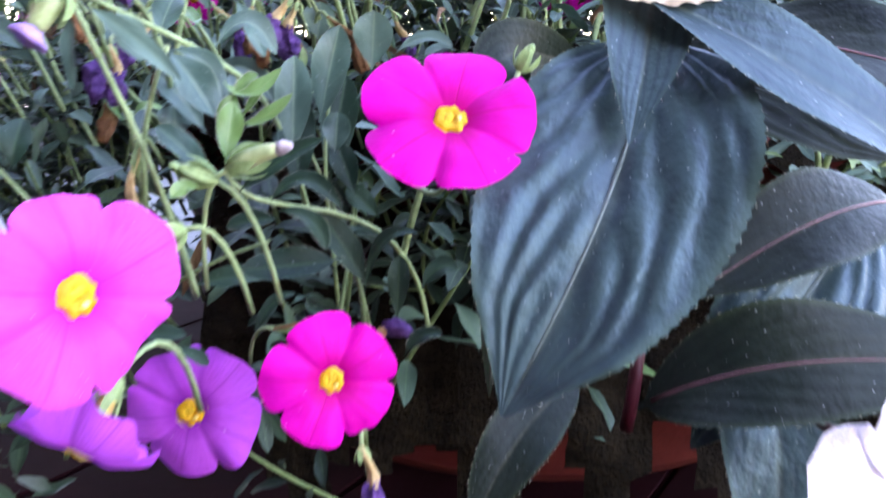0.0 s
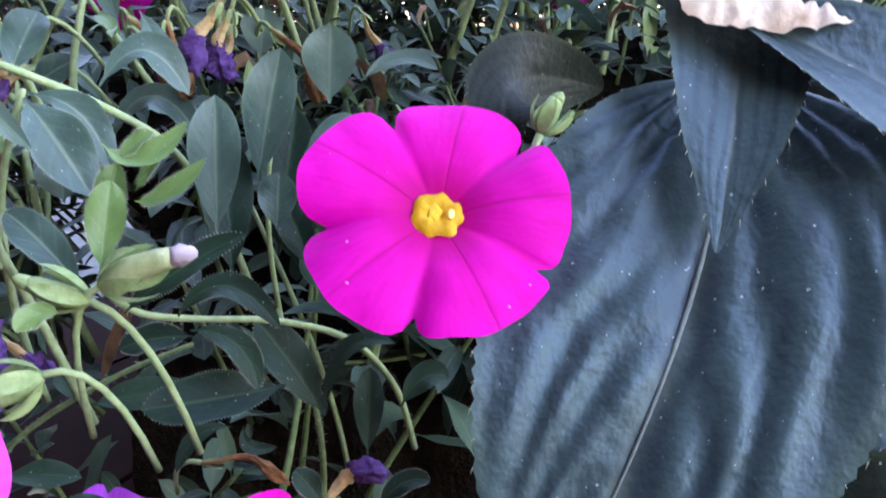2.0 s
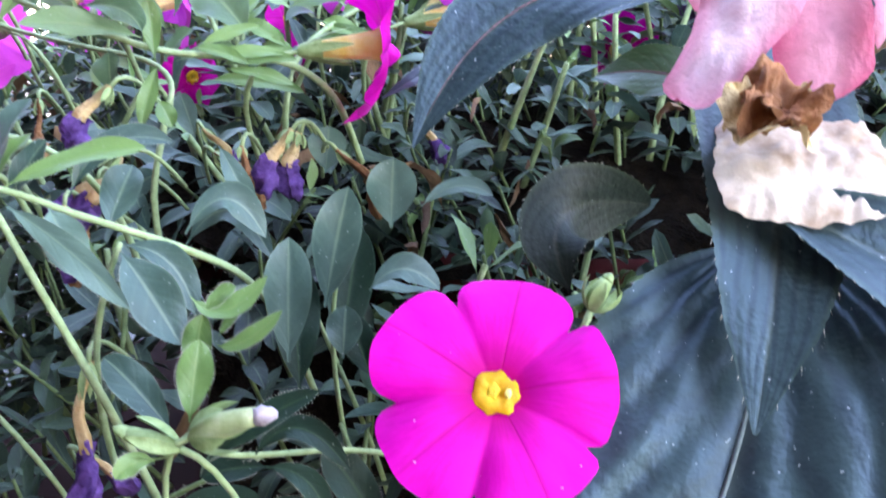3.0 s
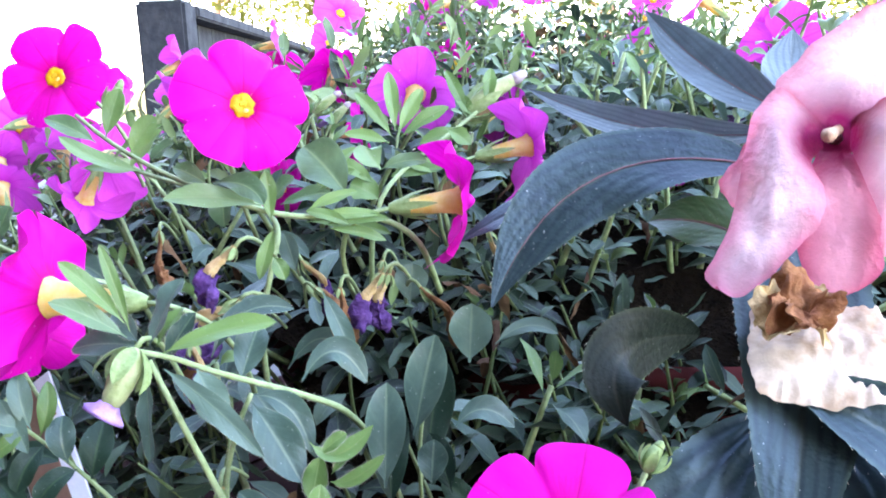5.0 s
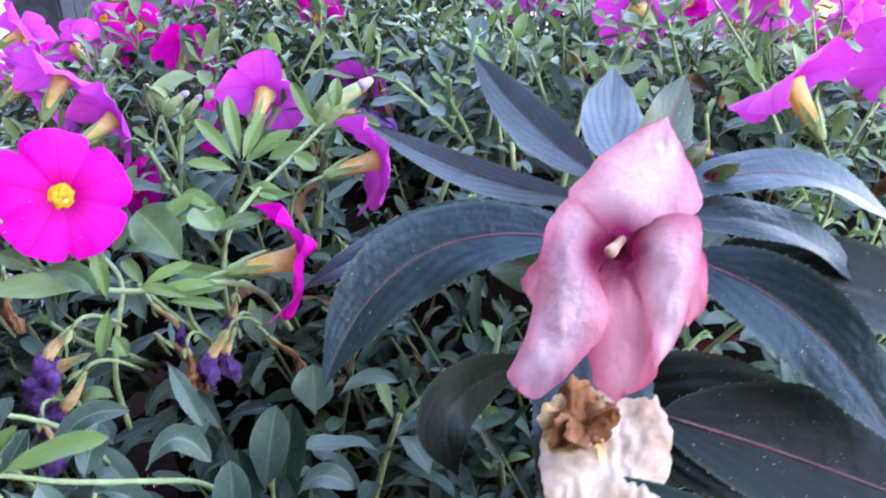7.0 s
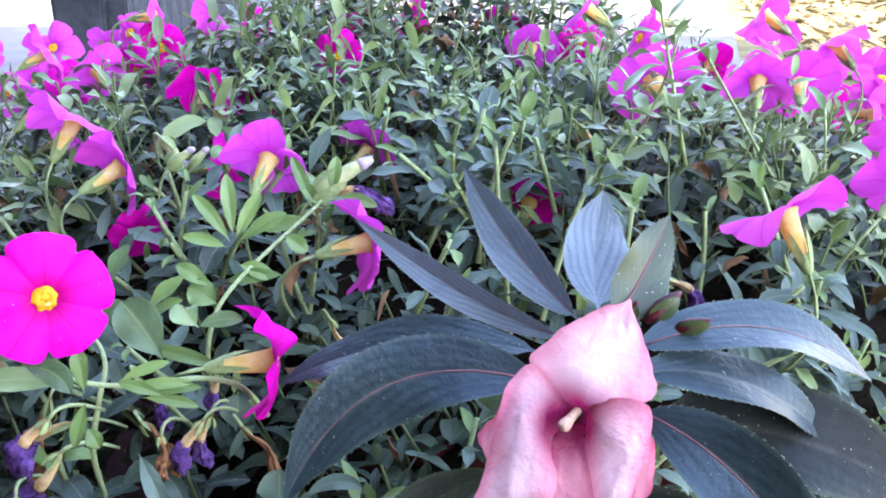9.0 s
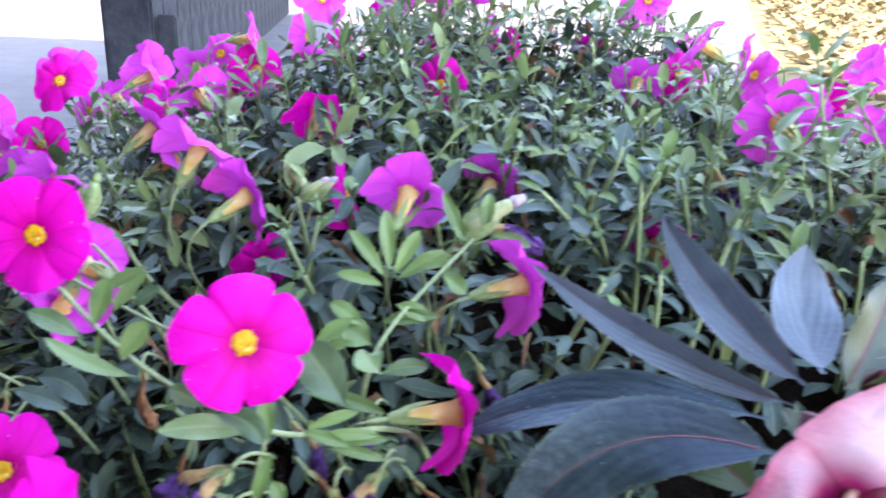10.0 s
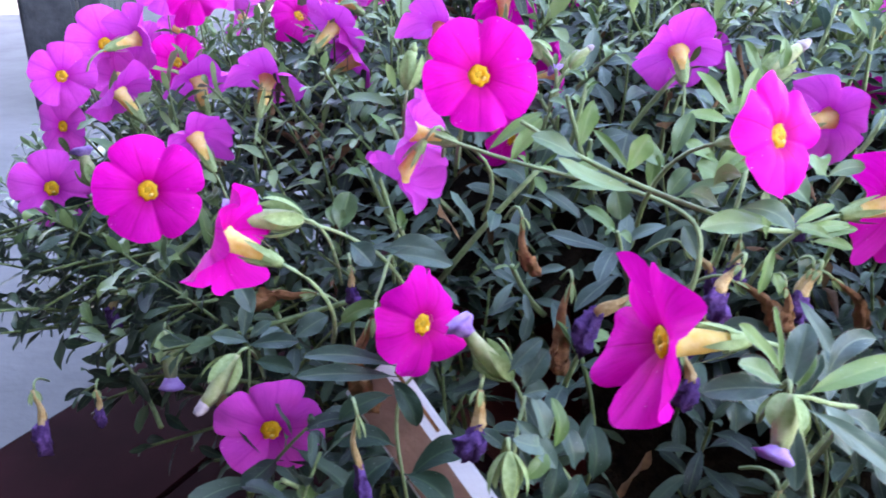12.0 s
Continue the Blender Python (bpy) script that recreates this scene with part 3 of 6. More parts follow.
V, F, _ = joined([lathe([(0.0001, 0.0006), (0.0006, 0.0003), (0.0008, -0.0003), (0.0005, -0.0012), (0.0001, -0.0035)], 8)[:2]] + [([Vector(v) + Vector(o) for v in q[0]], q[1]) for o in ((0.0012, 0.0006, -0.0024), (-0.0011, 0.0007, -0.0026), (0.0, -0.0013, -0.0022)) for q in [lathe([(0.0001, 0.0005), (0.0006, 0.0), (0.0001, -0.0006)], 7)]])
V = [Vector((v[0] * 0.9, v[1] * 0.6 - 0.0014, v[2] * 0.35 - 0.0020)) for v in V]
ME_ANTHER = shared("pistil", V, F, M_STIGMA)
V, F = lathe([(0.0037, -0.0027), (0.0030, -0.0042), (0.0026, -0.0075), (0.0022, -0.0115), (0.0015, -0.0160), (0.0012, -0.0175)], 15, 0.05)
ME_TUBE = shared("tube", V, F, M_TUBE)
pieces = []
for k in range(5):
    a = 2 * math.pi * k / 5 + 0.3
    o = Vector((math.cos(a), math.sin(a), 0))
    pieces.append(blade(o * 0.0012 + Vector((0, 0, -0.0185)), o * 0.0030 + Vector((0, 0, -0.0145)), o * 0.0040 + Vector((0, 0, -0.0085)), 0.0019, o, 6, 2, 0.2, 0.4, stalk=0.0))
pieces.append((*lathe([(0.0010, -0.0200), (0.0017, -0.0185), (0.0021, -0.0165), (0.0024, -0.0150)], 10), [(0.5, 0.3)] * 40))
V, F, U = joined(pieces)
ME_CALYX = shared("calyx", V, F, M_CALYX)


def petunia_flower(place, n, dia=0.031, spin=0.0, kind=0, purple=False, stem=None, label=""):
    """One open petunia flower: face, throat, tube, green calyx and its stalk."""
    k = dia / 0.031
    m = facing(place, n, spin) @ Matrix.Diagonal((k, k, k, 1))
    words = label or ("magenta petunia flower with a yellow throat", "faded purple petunia flower with yellow throat", "pale lilac-pink petunia flower with yellow throat")[int(purple)]
    t = thing("petunia_flower", m, words, "flower", "petunia flowers")
    link("corolla", (COROLLAS, COROLLAS_PURPLE, COROLLAS_LILAC)[int(purple)][kind % len(SHAPES)], t)
    th = link("throat", ME_THROAT, t, "yellow throat")
    link("inside", ME_INSIDE, th)
    link("pistil", ME_ANTHER, th)
    link("tube", ME_TUBE, t, "yellowish tube")
    link("calyx", ME_CALYX, t, "pale green calyx")
    inv = m.inverted()
    a = m @ Vector((0, 0, -0.0190))
    d = unit(Vector(place) - a) * -1
    end = Vector(stem) if stem else a + d * 0.014 + Vector((0, 0.022, -0.030))
    pts = [inv @ p for p in curve_pts(a, a + d * min(0.02, 0.6 * (end - a).length), end, 8)]
    V, F = tube(pts, [0.00055 / k] * 4 + [0.0007 / k] * 5, 6)
    mesh("pedicel", V, F, M_STEM, t)
    return t


# place, facing, width, spin, shape, petal tone (True faded, 2 lilac)
petunia_flower((0.0016, 0.152, 0.2883), (0.03, -0.76, 0.65), 0.0328, 1.32, 6, stem=(-0.010, 0.205, 0.268))
petunia_flower((-0.066, 0.214, 0.356), (0.50, -0.80, 0.30), 0.0300, 0.2, 1)
petunia_flower((-0.132, 0.25, 0.3645), (-0.02, -0.93, 0.33), 0.0298, 0.9, 0)
petunia_flower((-0.233, 0.306, 0.318), (0.12, -0.92, 0.3), 0.0350, 0.5, 0)
petunia_flower((-0.195, 0.263, 0.2495), (0.05, -0.97, 0.05), 0.0350, 0.1, 1, 2)
petunia_flower((-0.146, 0.244, 0.2955), (0.62, -0.76, 0.12), 0.0325, 0.6, 2)
petunia_flower((-0.1050, 0.188, 0.319), (-0.96, -0.06, 0.08), 0.0370, 1.2, 5)
petunia_flower((-0.018, 0.236, 0.330), (0.97, 0.20, 0.05), 0.0320, 1.4, 3)
petunia_flower((-0.045, 0.503, 0.367), (-0.3, -0.92, 0.2), 0.0290, 0.2, 0)
petunia_flower((-0.152, 0.532, 0.366), (0.1, -0.95, 0.2), 0.0310, 0.7, 1)
petunia_flower((-0.286, 0.474, 0.341), (0.25, -0.9, 0.25), 0.0370, 0.5, 0, 2)
petunia_flower((-0.3, 0.444, 0.331), (0.15, -0.93, 0.25), 0.0300, 0.1, 0, 2)
petunia_flower((-0.252, 0.472, 0.332), (0.2, -0.93, 0.25), 0.0280, 0.9, 0)
petunia_flower((-0.309, 0.431, 0.28), (0.2, -0.93, 0.2), 0.0370, 0.3, 1, 2)
petunia_flower((-0.16, 0.43, 0.34), (0.75, 0.2, 0.4), 0.0310, 0.1, 2, 2)
petunia_flower((-0.044, 0.341, 0.356), (0.15, 0.8, 0.45), 0.0330, 0.5, 2, 2)
petunia_flower((-0.014, 0.395, 0.345), (0.4, 0.7, 0.35), 0.0310, 0.2, 1, 2)
petunia_flower((-0.001, 0.302, 0.338), (0.86, 0.36, 0.12), 0.0330, 1.4, 3, 2)
petunia_flower((-0.073, 0.391, 0.338), (0.9, 0.05, 0.2), 0.0290, 0.4, 3)
petunia_flower((-0.199, 0.394, 0.34), (0.2, 0.6, 0.7), 0.0340, 0.4, 2, 2)
petunia_flower((-0.235, 0.428, 0.334), (-0.2, 0.5, 0.8), 0.0350, 0.2, 2, 2)
petunia_flower((-0.102, 0.55, 0.33), (0.2, -0.9, 0.2), 0.0300, 0.2, 3)
petunia_flower((-0.128, 0.37, 0.363), (0.3, 0.5, 0.7), 0.0340, 0.3, 2, 2)
petunia_flower((-0.105, 0.356, 0.347), (0.5, 0.6, 0.3), 0.0330, 0.7, 3, 2)
petunia_flower((-0.101, 0.354, 0.318), (0.5, -0.5, -0.2), 0.0260, 0.7, 3)
petunia_flower((-0.152, 0.293, 0.322), (-0.5, 0.1, -0.8), 0.0270, 0.7, 3, 2)
petunia_flower((-0.148, 0.302, 0.337), (-0.75, 0.5, 0.1), 0.0290, 0.7, 3, 2)
petunia_flower((-0.203, 0.253, 0.322), (-0.75, 0.35, 0.25), 0.0320, 0.7, 3)
petunia_flower((-0.228, 0.364, 0.323), (-0.4, 0.5, 0.6), 0.0310, 0.2, 3, 2)
petunia_flower((0.055, 0.385, 0.326), (0.2, 0.8, 0.3), 0.0300, 0.2, 1)
petunia_flower((0.119, 0.28, 0.361), (-0.30, 0.55, 0.78), 0.0345, 0.2, 2, 2)
petunia_flower((0.112, 0.438, 0.369), (-0.1, 0.85, 0.3), 0.0420, 0.2, 1, 2)
petunia_flower((-0.0565, 0.126, 0.2605), (0.78, -0.60, 0.10), 0.0375, 0.35, 7, 2)
petunia_flower((-0.0212, 0.1500, 0.2356), (0.28, -0.95, 0.15), 0.0268, 0.5, 1)
petunia_flower((-0.0672, 0.135, 0.2262), (-0.40, -0.50, -0.75), 0.0270, 0.3, 4, True, label="faded purple petunia flower hanging half closed")
petunia_flower((-0.062, 0.187, 0.211), (0.2, -0.9, 0.1), 0.0350, 0.7, 3, True)
petunia_flower((-0.015, 0.6, 0.378), (-0.5, -0.4, 0.6), 0.0290, 0.1, 2)
petunia_flower((0.231, 0.62, 0.372), (0.3, 0.6, 0.5), 0.0360, 0.1, 2, 2)
petunia_flower((0.188, 0.484, 0.374), (0.5, -0.2, 0.6), 0.0330, 0.5, 1, 2)
petunia_flower((0.177, 0.43, 0.37), (0.2, 0.8, 0.3), 0.0330, 0.2, 1, 2)
petunia_flower((0.119, 0.64, 0.372), (0.2, -0.6, 0.6), 0.0330, 0.2, 2, 2)
petunia_flower((0.092, 0.553, 0.372), (-0.2, -0.6, 0.6), 0.0320, 0.7, 3)
petunia_flower((0.063, 0.525, 0.372), (0.2, 0.7, 0.5), 0.0320, 0.2, 1, 2)
petunia_flower((0.053, 0.65, 0.376), (0.2, 0.4, 0.7), 0.0320, 0.5, 2)
petunia_flower((-0.231, 0.561, 0.362), (0.0, -0.7, 0.6), 0.0330, 0.2, 2, 2)
petunia_flower((-0.24, 0.476, 0.366), (0.1, -0.7, 0.6), 0.0320, 0.6, 3)
petunia_flower((-0.265, 0.535, 0.362), (0.2, -0.7, 0.6), 0.0340, 0.6, 1, 2)
petunia_flower((-0.12, 0.64, 0.368), (0.2, -0.6, 0.6), 0.0320, 0.6, 2)
petunia_flower((-0.06, 0.61, 0.372), (-0.3, -0.6, 0.5), 0.0300, 0.3, 3)
petunia_flower((0.186, 0.335, 0.350), (0.6, 0.5, 0.3), 0.0340, 0.2, 2, 2)
petunia_flower((0.215, 0.4, 0.35), (0.4, 0.6, 0.4), 0.0340, 0.9, 1, 2)
petunia_flower((0.25, 0.5, 0.362), (0.1, -0.6, 0.6), 0.0330, 0.2, 2, 2)
petunia_flower((-0.175, 0.558, 0.35), (0.2, 0.6, 0.6), 0.0340, 0.2, 2)
petunia_flower((-0.19, 0.5, 0.352), (0.5, -0.5, 0.6), 0.0310, 0.2, 3)
petunia_flower((0.150, 0.405, 0.376), (0.2, 0.75, 0.5), 0.0310, 0.3, 3, 2)
petunia_flower((0.205, 0.470, 0.384), (-0.3, 0.6, 0.5), 0.0320, 0.8, 4, 2)
petunia_flower((0.235, 0.450, 0.378), (0.3, 0.7, 0.4), 0.0320, 0.6, 3, 2)
petunia_flower((0.185, 0.520, 0.392), (-0.5, 0.5, 0.4), 0.0340, 0.4, 3, 2)
# mostly lilac here: haze over the far flowers is put into the colour
frng = random.Random(31)
for x0, x1, y0, y1, n in ((-0.31, -0.09, 0.42, 0.70, 17), (0.02, 0.32, 0.48, 0.76, 18), (-0.14, 0.10, 0.55, 0.76, 12)):
    for i in range(n):
        x, y = frng.uniform(x0, x1), frng.uniform(y0, y1)
        z, q = crown_z(x, y)
        if q > 0.97:
            continue
        z += frng.uniform(-0.004, 0.016)
        a = frng.uniform(0, 6.28)
        petunia_flower((x, y, z), (math.cos(a), math.sin(a) * 0.9 - 0.15, frng.uniform(0.1, 0.8)), frng.uniform(0.028, 0.035), frng.uniform(0, 1.2), frng.randint(0, 4), frng.choice((0, 2, 2, 2)))


# ---- impatiens ----
def impatiens_leaf(parent, base, ctrl, tip, width, up, mat=None, rib=None, seed=0, fold=0.18, quilt=None, label="", stalk=0.05, belly=0.45):
    quilt = (0.040 if width > 0.03 else 0.006) if quilt is None else quilt
    V, F, U = blade(base, ctrl, tip, width, up, 90, 36, fold, belly, quilt, 4, 0.14, 0.025, seed, stalk, 0.95, 0.85)
    lf = mesh("leaf", V, F, mat or M_IMP, parent, U, label=label)
    spikes = []
    for i in range(7, 88, 3):
        for j, other in ((0, 1), (36, 35)):
            e, q = V[i * 37 + j], V[i * 37 + other]
            o = unit(e - q)
            along = unit(V[(i + 1) * 37 + j] - e)
            d = unit(o * 0.6 + along)
            s = along.cross(o) * 0.00008
            L = 0.0010 if i % 2 else 0.0006
            spikes.append(([e + along * 0.00010, e - along * 0.00010, e + s, e + d * L], [(0, 1, 3), (1, 2, 3), (2, 0, 3)]))
    SV, SF, _ = joined(spikes)
    mesh("edge_teeth", SV, SF, M_BRISTLE, lf, smooth=False)
    b, c, t, u = Vector(base), Vector(ctrl), Vector(tip), Vector(up)
    pts = []
    for i in range(13):
        s = 0.07 + i / 14
        tang = unit((c - b) * (1 - s) + (t - c) * s)
        side = unit(tang.cross(u))
        pts.append(bez(b, c, t, s) + side.cross(tang) * (-quilt * width * 0.5 * 0.8 * math.sin(math.pi * min(1, s * 1.1)) ** 0.7 + 0.0002))
    if width < 0.03 and (rib is None or rib is M_RIB):
        return lf
    V, F = tube(pts, [width * 0.012 * (1 - 0.8 * i / 12) for i in range(13)], 6)
    mesh("midrib", V, F, rib or M_RIB, lf)
    return lf


imp = thing("impatiens_plant", Matrix.Identity(4), "impatiens plant with dark bluish-green toothed leaves", "plant")
V, F = tube(curve_pts((0.052, 0.290, 0.250), (0.045, 0.190, 0.240), (0.054, 0.217, 0.346), 12), [0.0032 - 0.00010 * i for i in range(13)], 10)
mesh("stem", V, F, M_IMPSTEM, imp, label="fleshy dark red stem")
V, F = tube(curve_pts((0.048, 0.200, 0.262), (0.045, 0.170, 0.240), (0.042, 0.174, 0.214), 8), 0.0016, 8)
mesh("side_stem", V, F, M_IMPSTEM, imp)
# base, bend, tip, width, up
impatiens_leaf(imp, (0.043, 0.18, 0.302), (0.037, 0.146, 0.282), (0.011, 0.141, 0.233), 0.0490, (-0.25, -0.92, 0.3), M_IMP, M_RIB, 0)
impatiens_leaf(imp, (0.047, 0.203, 0.331), (0.043, 0.167, 0.3165), (0.034, 0.151, 0.282), 0.0230, (-0.1, -0.80, 0.55), M_IMP, M_RIB, 1, stalk=0.0, belly=0.34)
impatiens_leaf(imp, (0.0376, 0.1650, 0.3100), (0.070, 0.150, 0.2945), (0.108, 0.160, 0.266), 0.0180, (-0.1, -0.70, 0.72), M_IMP, M_RIB, 2, fold=0.30, stalk=0.0)
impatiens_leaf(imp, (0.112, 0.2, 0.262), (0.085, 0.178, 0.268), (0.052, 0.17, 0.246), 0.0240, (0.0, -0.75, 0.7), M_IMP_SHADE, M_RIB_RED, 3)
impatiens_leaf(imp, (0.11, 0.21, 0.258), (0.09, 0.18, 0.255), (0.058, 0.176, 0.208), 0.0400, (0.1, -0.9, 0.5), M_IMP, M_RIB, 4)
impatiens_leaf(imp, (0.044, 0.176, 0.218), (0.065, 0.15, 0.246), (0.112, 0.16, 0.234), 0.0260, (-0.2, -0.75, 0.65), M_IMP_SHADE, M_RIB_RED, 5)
impatiens_leaf(imp, (0.072, 0.19, 0.235), (0.078, 0.165, 0.225), (0.076, 0.168, 0.17), 0.0260, (0.0, -1.0, 0.2), M_IMP, M_RIB, 6)
impatiens_leaf(imp, (0.034, 0.19, 0.22), (0.016, 0.165, 0.222), (0.006, 0.16, 0.196), 0.0150, (0.0, -0.8, 0.6), M_IMP_SHADE, M_RIB, 7)
impatiens_leaf(imp, (0.026, 0.186, 0.275), (0.01, 0.168, 0.26), (0.01, 0.165, 0.226), 0.0120, (-0.8, -0.5, 0.2), M_IMP_GREEN, M_RIB, 8)
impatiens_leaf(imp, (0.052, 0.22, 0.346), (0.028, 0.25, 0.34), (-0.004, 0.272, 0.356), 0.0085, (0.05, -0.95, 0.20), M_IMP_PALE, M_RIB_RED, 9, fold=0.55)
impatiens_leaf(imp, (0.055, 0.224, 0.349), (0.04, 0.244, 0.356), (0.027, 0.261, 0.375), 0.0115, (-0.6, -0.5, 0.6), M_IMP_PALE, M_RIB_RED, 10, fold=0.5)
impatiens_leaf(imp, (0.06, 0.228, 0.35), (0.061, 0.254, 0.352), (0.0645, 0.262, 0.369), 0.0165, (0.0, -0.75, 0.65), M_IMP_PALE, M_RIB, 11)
impatiens_leaf(imp, (0.062, 0.221, 0.35), (0.07, 0.23, 0.356), (0.078, 0.243, 0.369), 0.0140, (0.3, -0.85, 0.4), M_IMP_GREEN, M_RIB_RED, 12)
impatiens_leaf(imp, (0.064, 0.214, 0.346), (0.1, 0.226, 0.358), (0.130, 0.232, 0.330), 0.0150, (0.0, -0.45, 0.9), M_IMP, M_RIB_RED, 13)
impatiens_leaf(imp, (0.064, 0.211, 0.342), (0.095, 0.218, 0.345), (0.118, 0.222, 0.318), 0.0140, (0.0, -0.45, 0.9), M_IMP, M_RIB, 14)
impatiens_leaf(imp, (0.049, 0.212, 0.338), (0.004, 0.216, 0.351), (-0.012, 0.200, 0.3125), 0.0185, (0.20, -0.72, 0.66), M_IMP, M_RIB_RED, 15)
impatiens_leaf(imp, (0.048, 0.224, 0.34), (0.01, 0.244, 0.338), (-0.022, 0.243, 0.318), 0.0150, (0.1, -0.45, 0.9), M_IMP, M_RIB, 16)
impatiens_leaf(imp, (0.066, 0.207, 0.336), (0.09, 0.19, 0.335), (0.106, 0.178, 0.302), 0.0180, (-0.3, -0.7, 0.65), M_IMP, M_RIB_RED, 17)
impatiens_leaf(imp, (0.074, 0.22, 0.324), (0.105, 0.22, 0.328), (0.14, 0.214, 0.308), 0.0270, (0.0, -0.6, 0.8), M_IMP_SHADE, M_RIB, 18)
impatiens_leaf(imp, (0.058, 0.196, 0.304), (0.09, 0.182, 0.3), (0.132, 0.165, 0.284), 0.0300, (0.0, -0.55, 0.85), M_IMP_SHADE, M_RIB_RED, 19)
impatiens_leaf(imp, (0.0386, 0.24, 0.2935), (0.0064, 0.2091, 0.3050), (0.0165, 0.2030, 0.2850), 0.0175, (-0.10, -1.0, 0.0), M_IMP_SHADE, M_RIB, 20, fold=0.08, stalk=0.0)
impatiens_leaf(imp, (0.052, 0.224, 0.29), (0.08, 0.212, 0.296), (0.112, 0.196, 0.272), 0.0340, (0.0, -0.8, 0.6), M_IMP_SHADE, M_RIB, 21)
impatiens_leaf(imp, (0.05, 0.226, 0.318), (0.04, 0.236, 0.326), (0.026, 0.246, 0.322), 0.0140, (-0.2, -0.7, 0.7), M_IMP_GREEN, M_RIB_RED, 22)

IMP_C, IMP_N = Vector((0.048, 0.183, 0.348)), unit((-0.45, -0.80, 0.34))
iu = unit(Vector((0, 0, 1)).cross(IMP_N))
iv = IMP_N.cross(iu)
imp_flower = thing("impatiens_flower", Matrix.Translation(IMP_C), "wilting pink and white impatiens flower", "flower")


def edge_at(line, s):
    """A point along a line of (u, v) in centimetres, smoothly."""
    x = s * (len(line) - 1)
    i = min(int(x), len(line) - 2)
    f = x - i
    g = [line[max(0, min(len(line) - 1, i + k))] for k in (-1, 0, 1, 2)]
    return [0.5 * (2 * g[1][a] + (g[2][a] - g[0][a]) * f + (2 * g[0][a] - 5 * g[1][a] + 4 * g[2][a] - g[3][a]) * f * f + (3 * g[1][a] - g[0][a] - 3 * g[2][a] + g[3][a]) * f ** 3) * 0.01 for a in (0, 1)]


def impatiens_petal_part(left, right, rise, arch, curl, seed, mat=None):
    """A petal between its two edges; rise: its layer, arch: its bulge, curl: how its end bends out."""
    V, F, U = [], [], []
    nu, nv = 26, 16
    for i in range(nu + 1):
        s = i / nu
        a, b = edge_at(left, s), edge_at(right, s)
        for j in range(nv + 1):
            f = j / nv
            ragged = 0.0007 * (2 * f - 1) ** 4 * s
            x = (a[0] * (1 - f) + b[0] * f + ragged * noise.noise((a[0] * 500, s * 9, seed)), a[1] * (1 - f) + b[1] * f + ragged * noise.noise((s * 11, f * 3, seed + 4)))
            tipround = 0.0
            if s > 0.8:
                tipround = -0.0022 * ((s - 0.8) / 0.2) ** 2 * (2 * f - 1) ** 2
            out = -0.0032 * (1 - s) ** 5 + rise * min(1, s * 3) + arch * math.sin(math.pi * f) * math.sin(math.pi * min(1, s * 1.1)) ** 1.4 + curl * s * s
            out += 0.0014 * noise.noise((x[0] * 210 + seed, x[1] * 150, seed)) + 0.0005 * noise.noise((x[0] * 600, x[1] * 240, seed))
            V.append(iu * x[0] + iv * (x[1] - tipround * (1 if x[1] > 0 else -1) * -1) + IMP_N * out)
            U.append((s, f))
    for i in range(nu):
        for j in range(nv):
            k = i * (nv + 1) + j
            F.append((k, k + 1, k + nv + 2, k + nv + 1))
    mesh("petal", V, F, mat or M_IMPPETAL, imp_flower, U)


# hood, then the deep pink petals behind, the lower lip, the wings at either side
impatiens_petal_part([(-0.25, 0.20), (-0.80, 0.70), (-1.06, 0.95), (-0.56, 1.63), (0.04, 2.17), (0.54, 2.56)], [(0.25, 0.20), (0.96, 0.58), (1.42, 0.86), (1.38, 1.27), (1.0, 1.9), (0.70, 2.48)], -0.0012, 0.0022, -0.0010, 1)
impatiens_petal_part([(-0.38, 0.12), (-1.29, 0.09), (-1.62, -0.45), (-1.86, -0.89), (-1.75, -1.21)], [(-0.35, -0.2), (-0.95, -0.7), (-1.05, -1.0), (-1.25, -1.30), (-1.41, -1.44)], -0.0020, 0.0008, -0.0010, 2, M_IMPPETAL_DEEP)
impatiens_petal_part([(0.60, 0.2), (1.05, -0.1), (1.30, -0.55), (1.34, -0.98), (1.38, -1.29)], [(0.7, 0.4), (1.48, 0.2), (1.72, -0.37), (1.70, -0.86), (1.51, -1.26)], -0.0020, 0.0008, -0.0010, 3, M_IMPPETAL_DEEP)
impatiens_petal_part([(-0.25, -0.20), (-0.40, -0.98), (-0.40, -1.60), (-0.16, -2.55), (0.16, -2.98)], [(0.33, -0.27), (0.72, -0.89), (0.95, -1.57), (0.97, -2.32), (0.43, -2.88)], -0.0016, 0.0012, -0.0020, 4, M_IMPPETAL_DEEP)
impatiens_petal_part([(0.25, -0.12), (0.50, -0.60), (0.84, -1.27), (0.97, -1.66), (0.99, -2.11)], [(0.22, 0.35), (0.86, 0.72), (1.47, 0.70), (1.56, -0.09), (1.44, -1.30), (1.13, -2.06)], 0.0006, 0.0018, 0.0010, 5)
impatiens_petal_part([(-0.22, 0.26), (-0.90, 0.87), (-1.28, 0.47), (-1.37, -0.19), (-1.41, -1.38), (-1.53, -2.11), (-1.72, -2.74), (-1.45, -3.10)], [(-0.18, -0.15), (-0.28, -0.5), (0.02, -0.98), (0.05, -1.6), (-0.25, -2.12), (-0.75, -2.98)], 0.0010, 0.0024, 0.0026, 6)
V, F = lathe([(0.0001, 0.0024), (0.0008, 0.0023), (0.0013, 0.0017), (0.0012, 0.0006), (0.0009, -0.0012), (0.0009, -0.004)], 12)
V0, F0 = lathe([(0.0036, -0.0042), (0.0026, -0.0050), (0.0014, -0.0060), (0.0001, -0.0064)], 18)
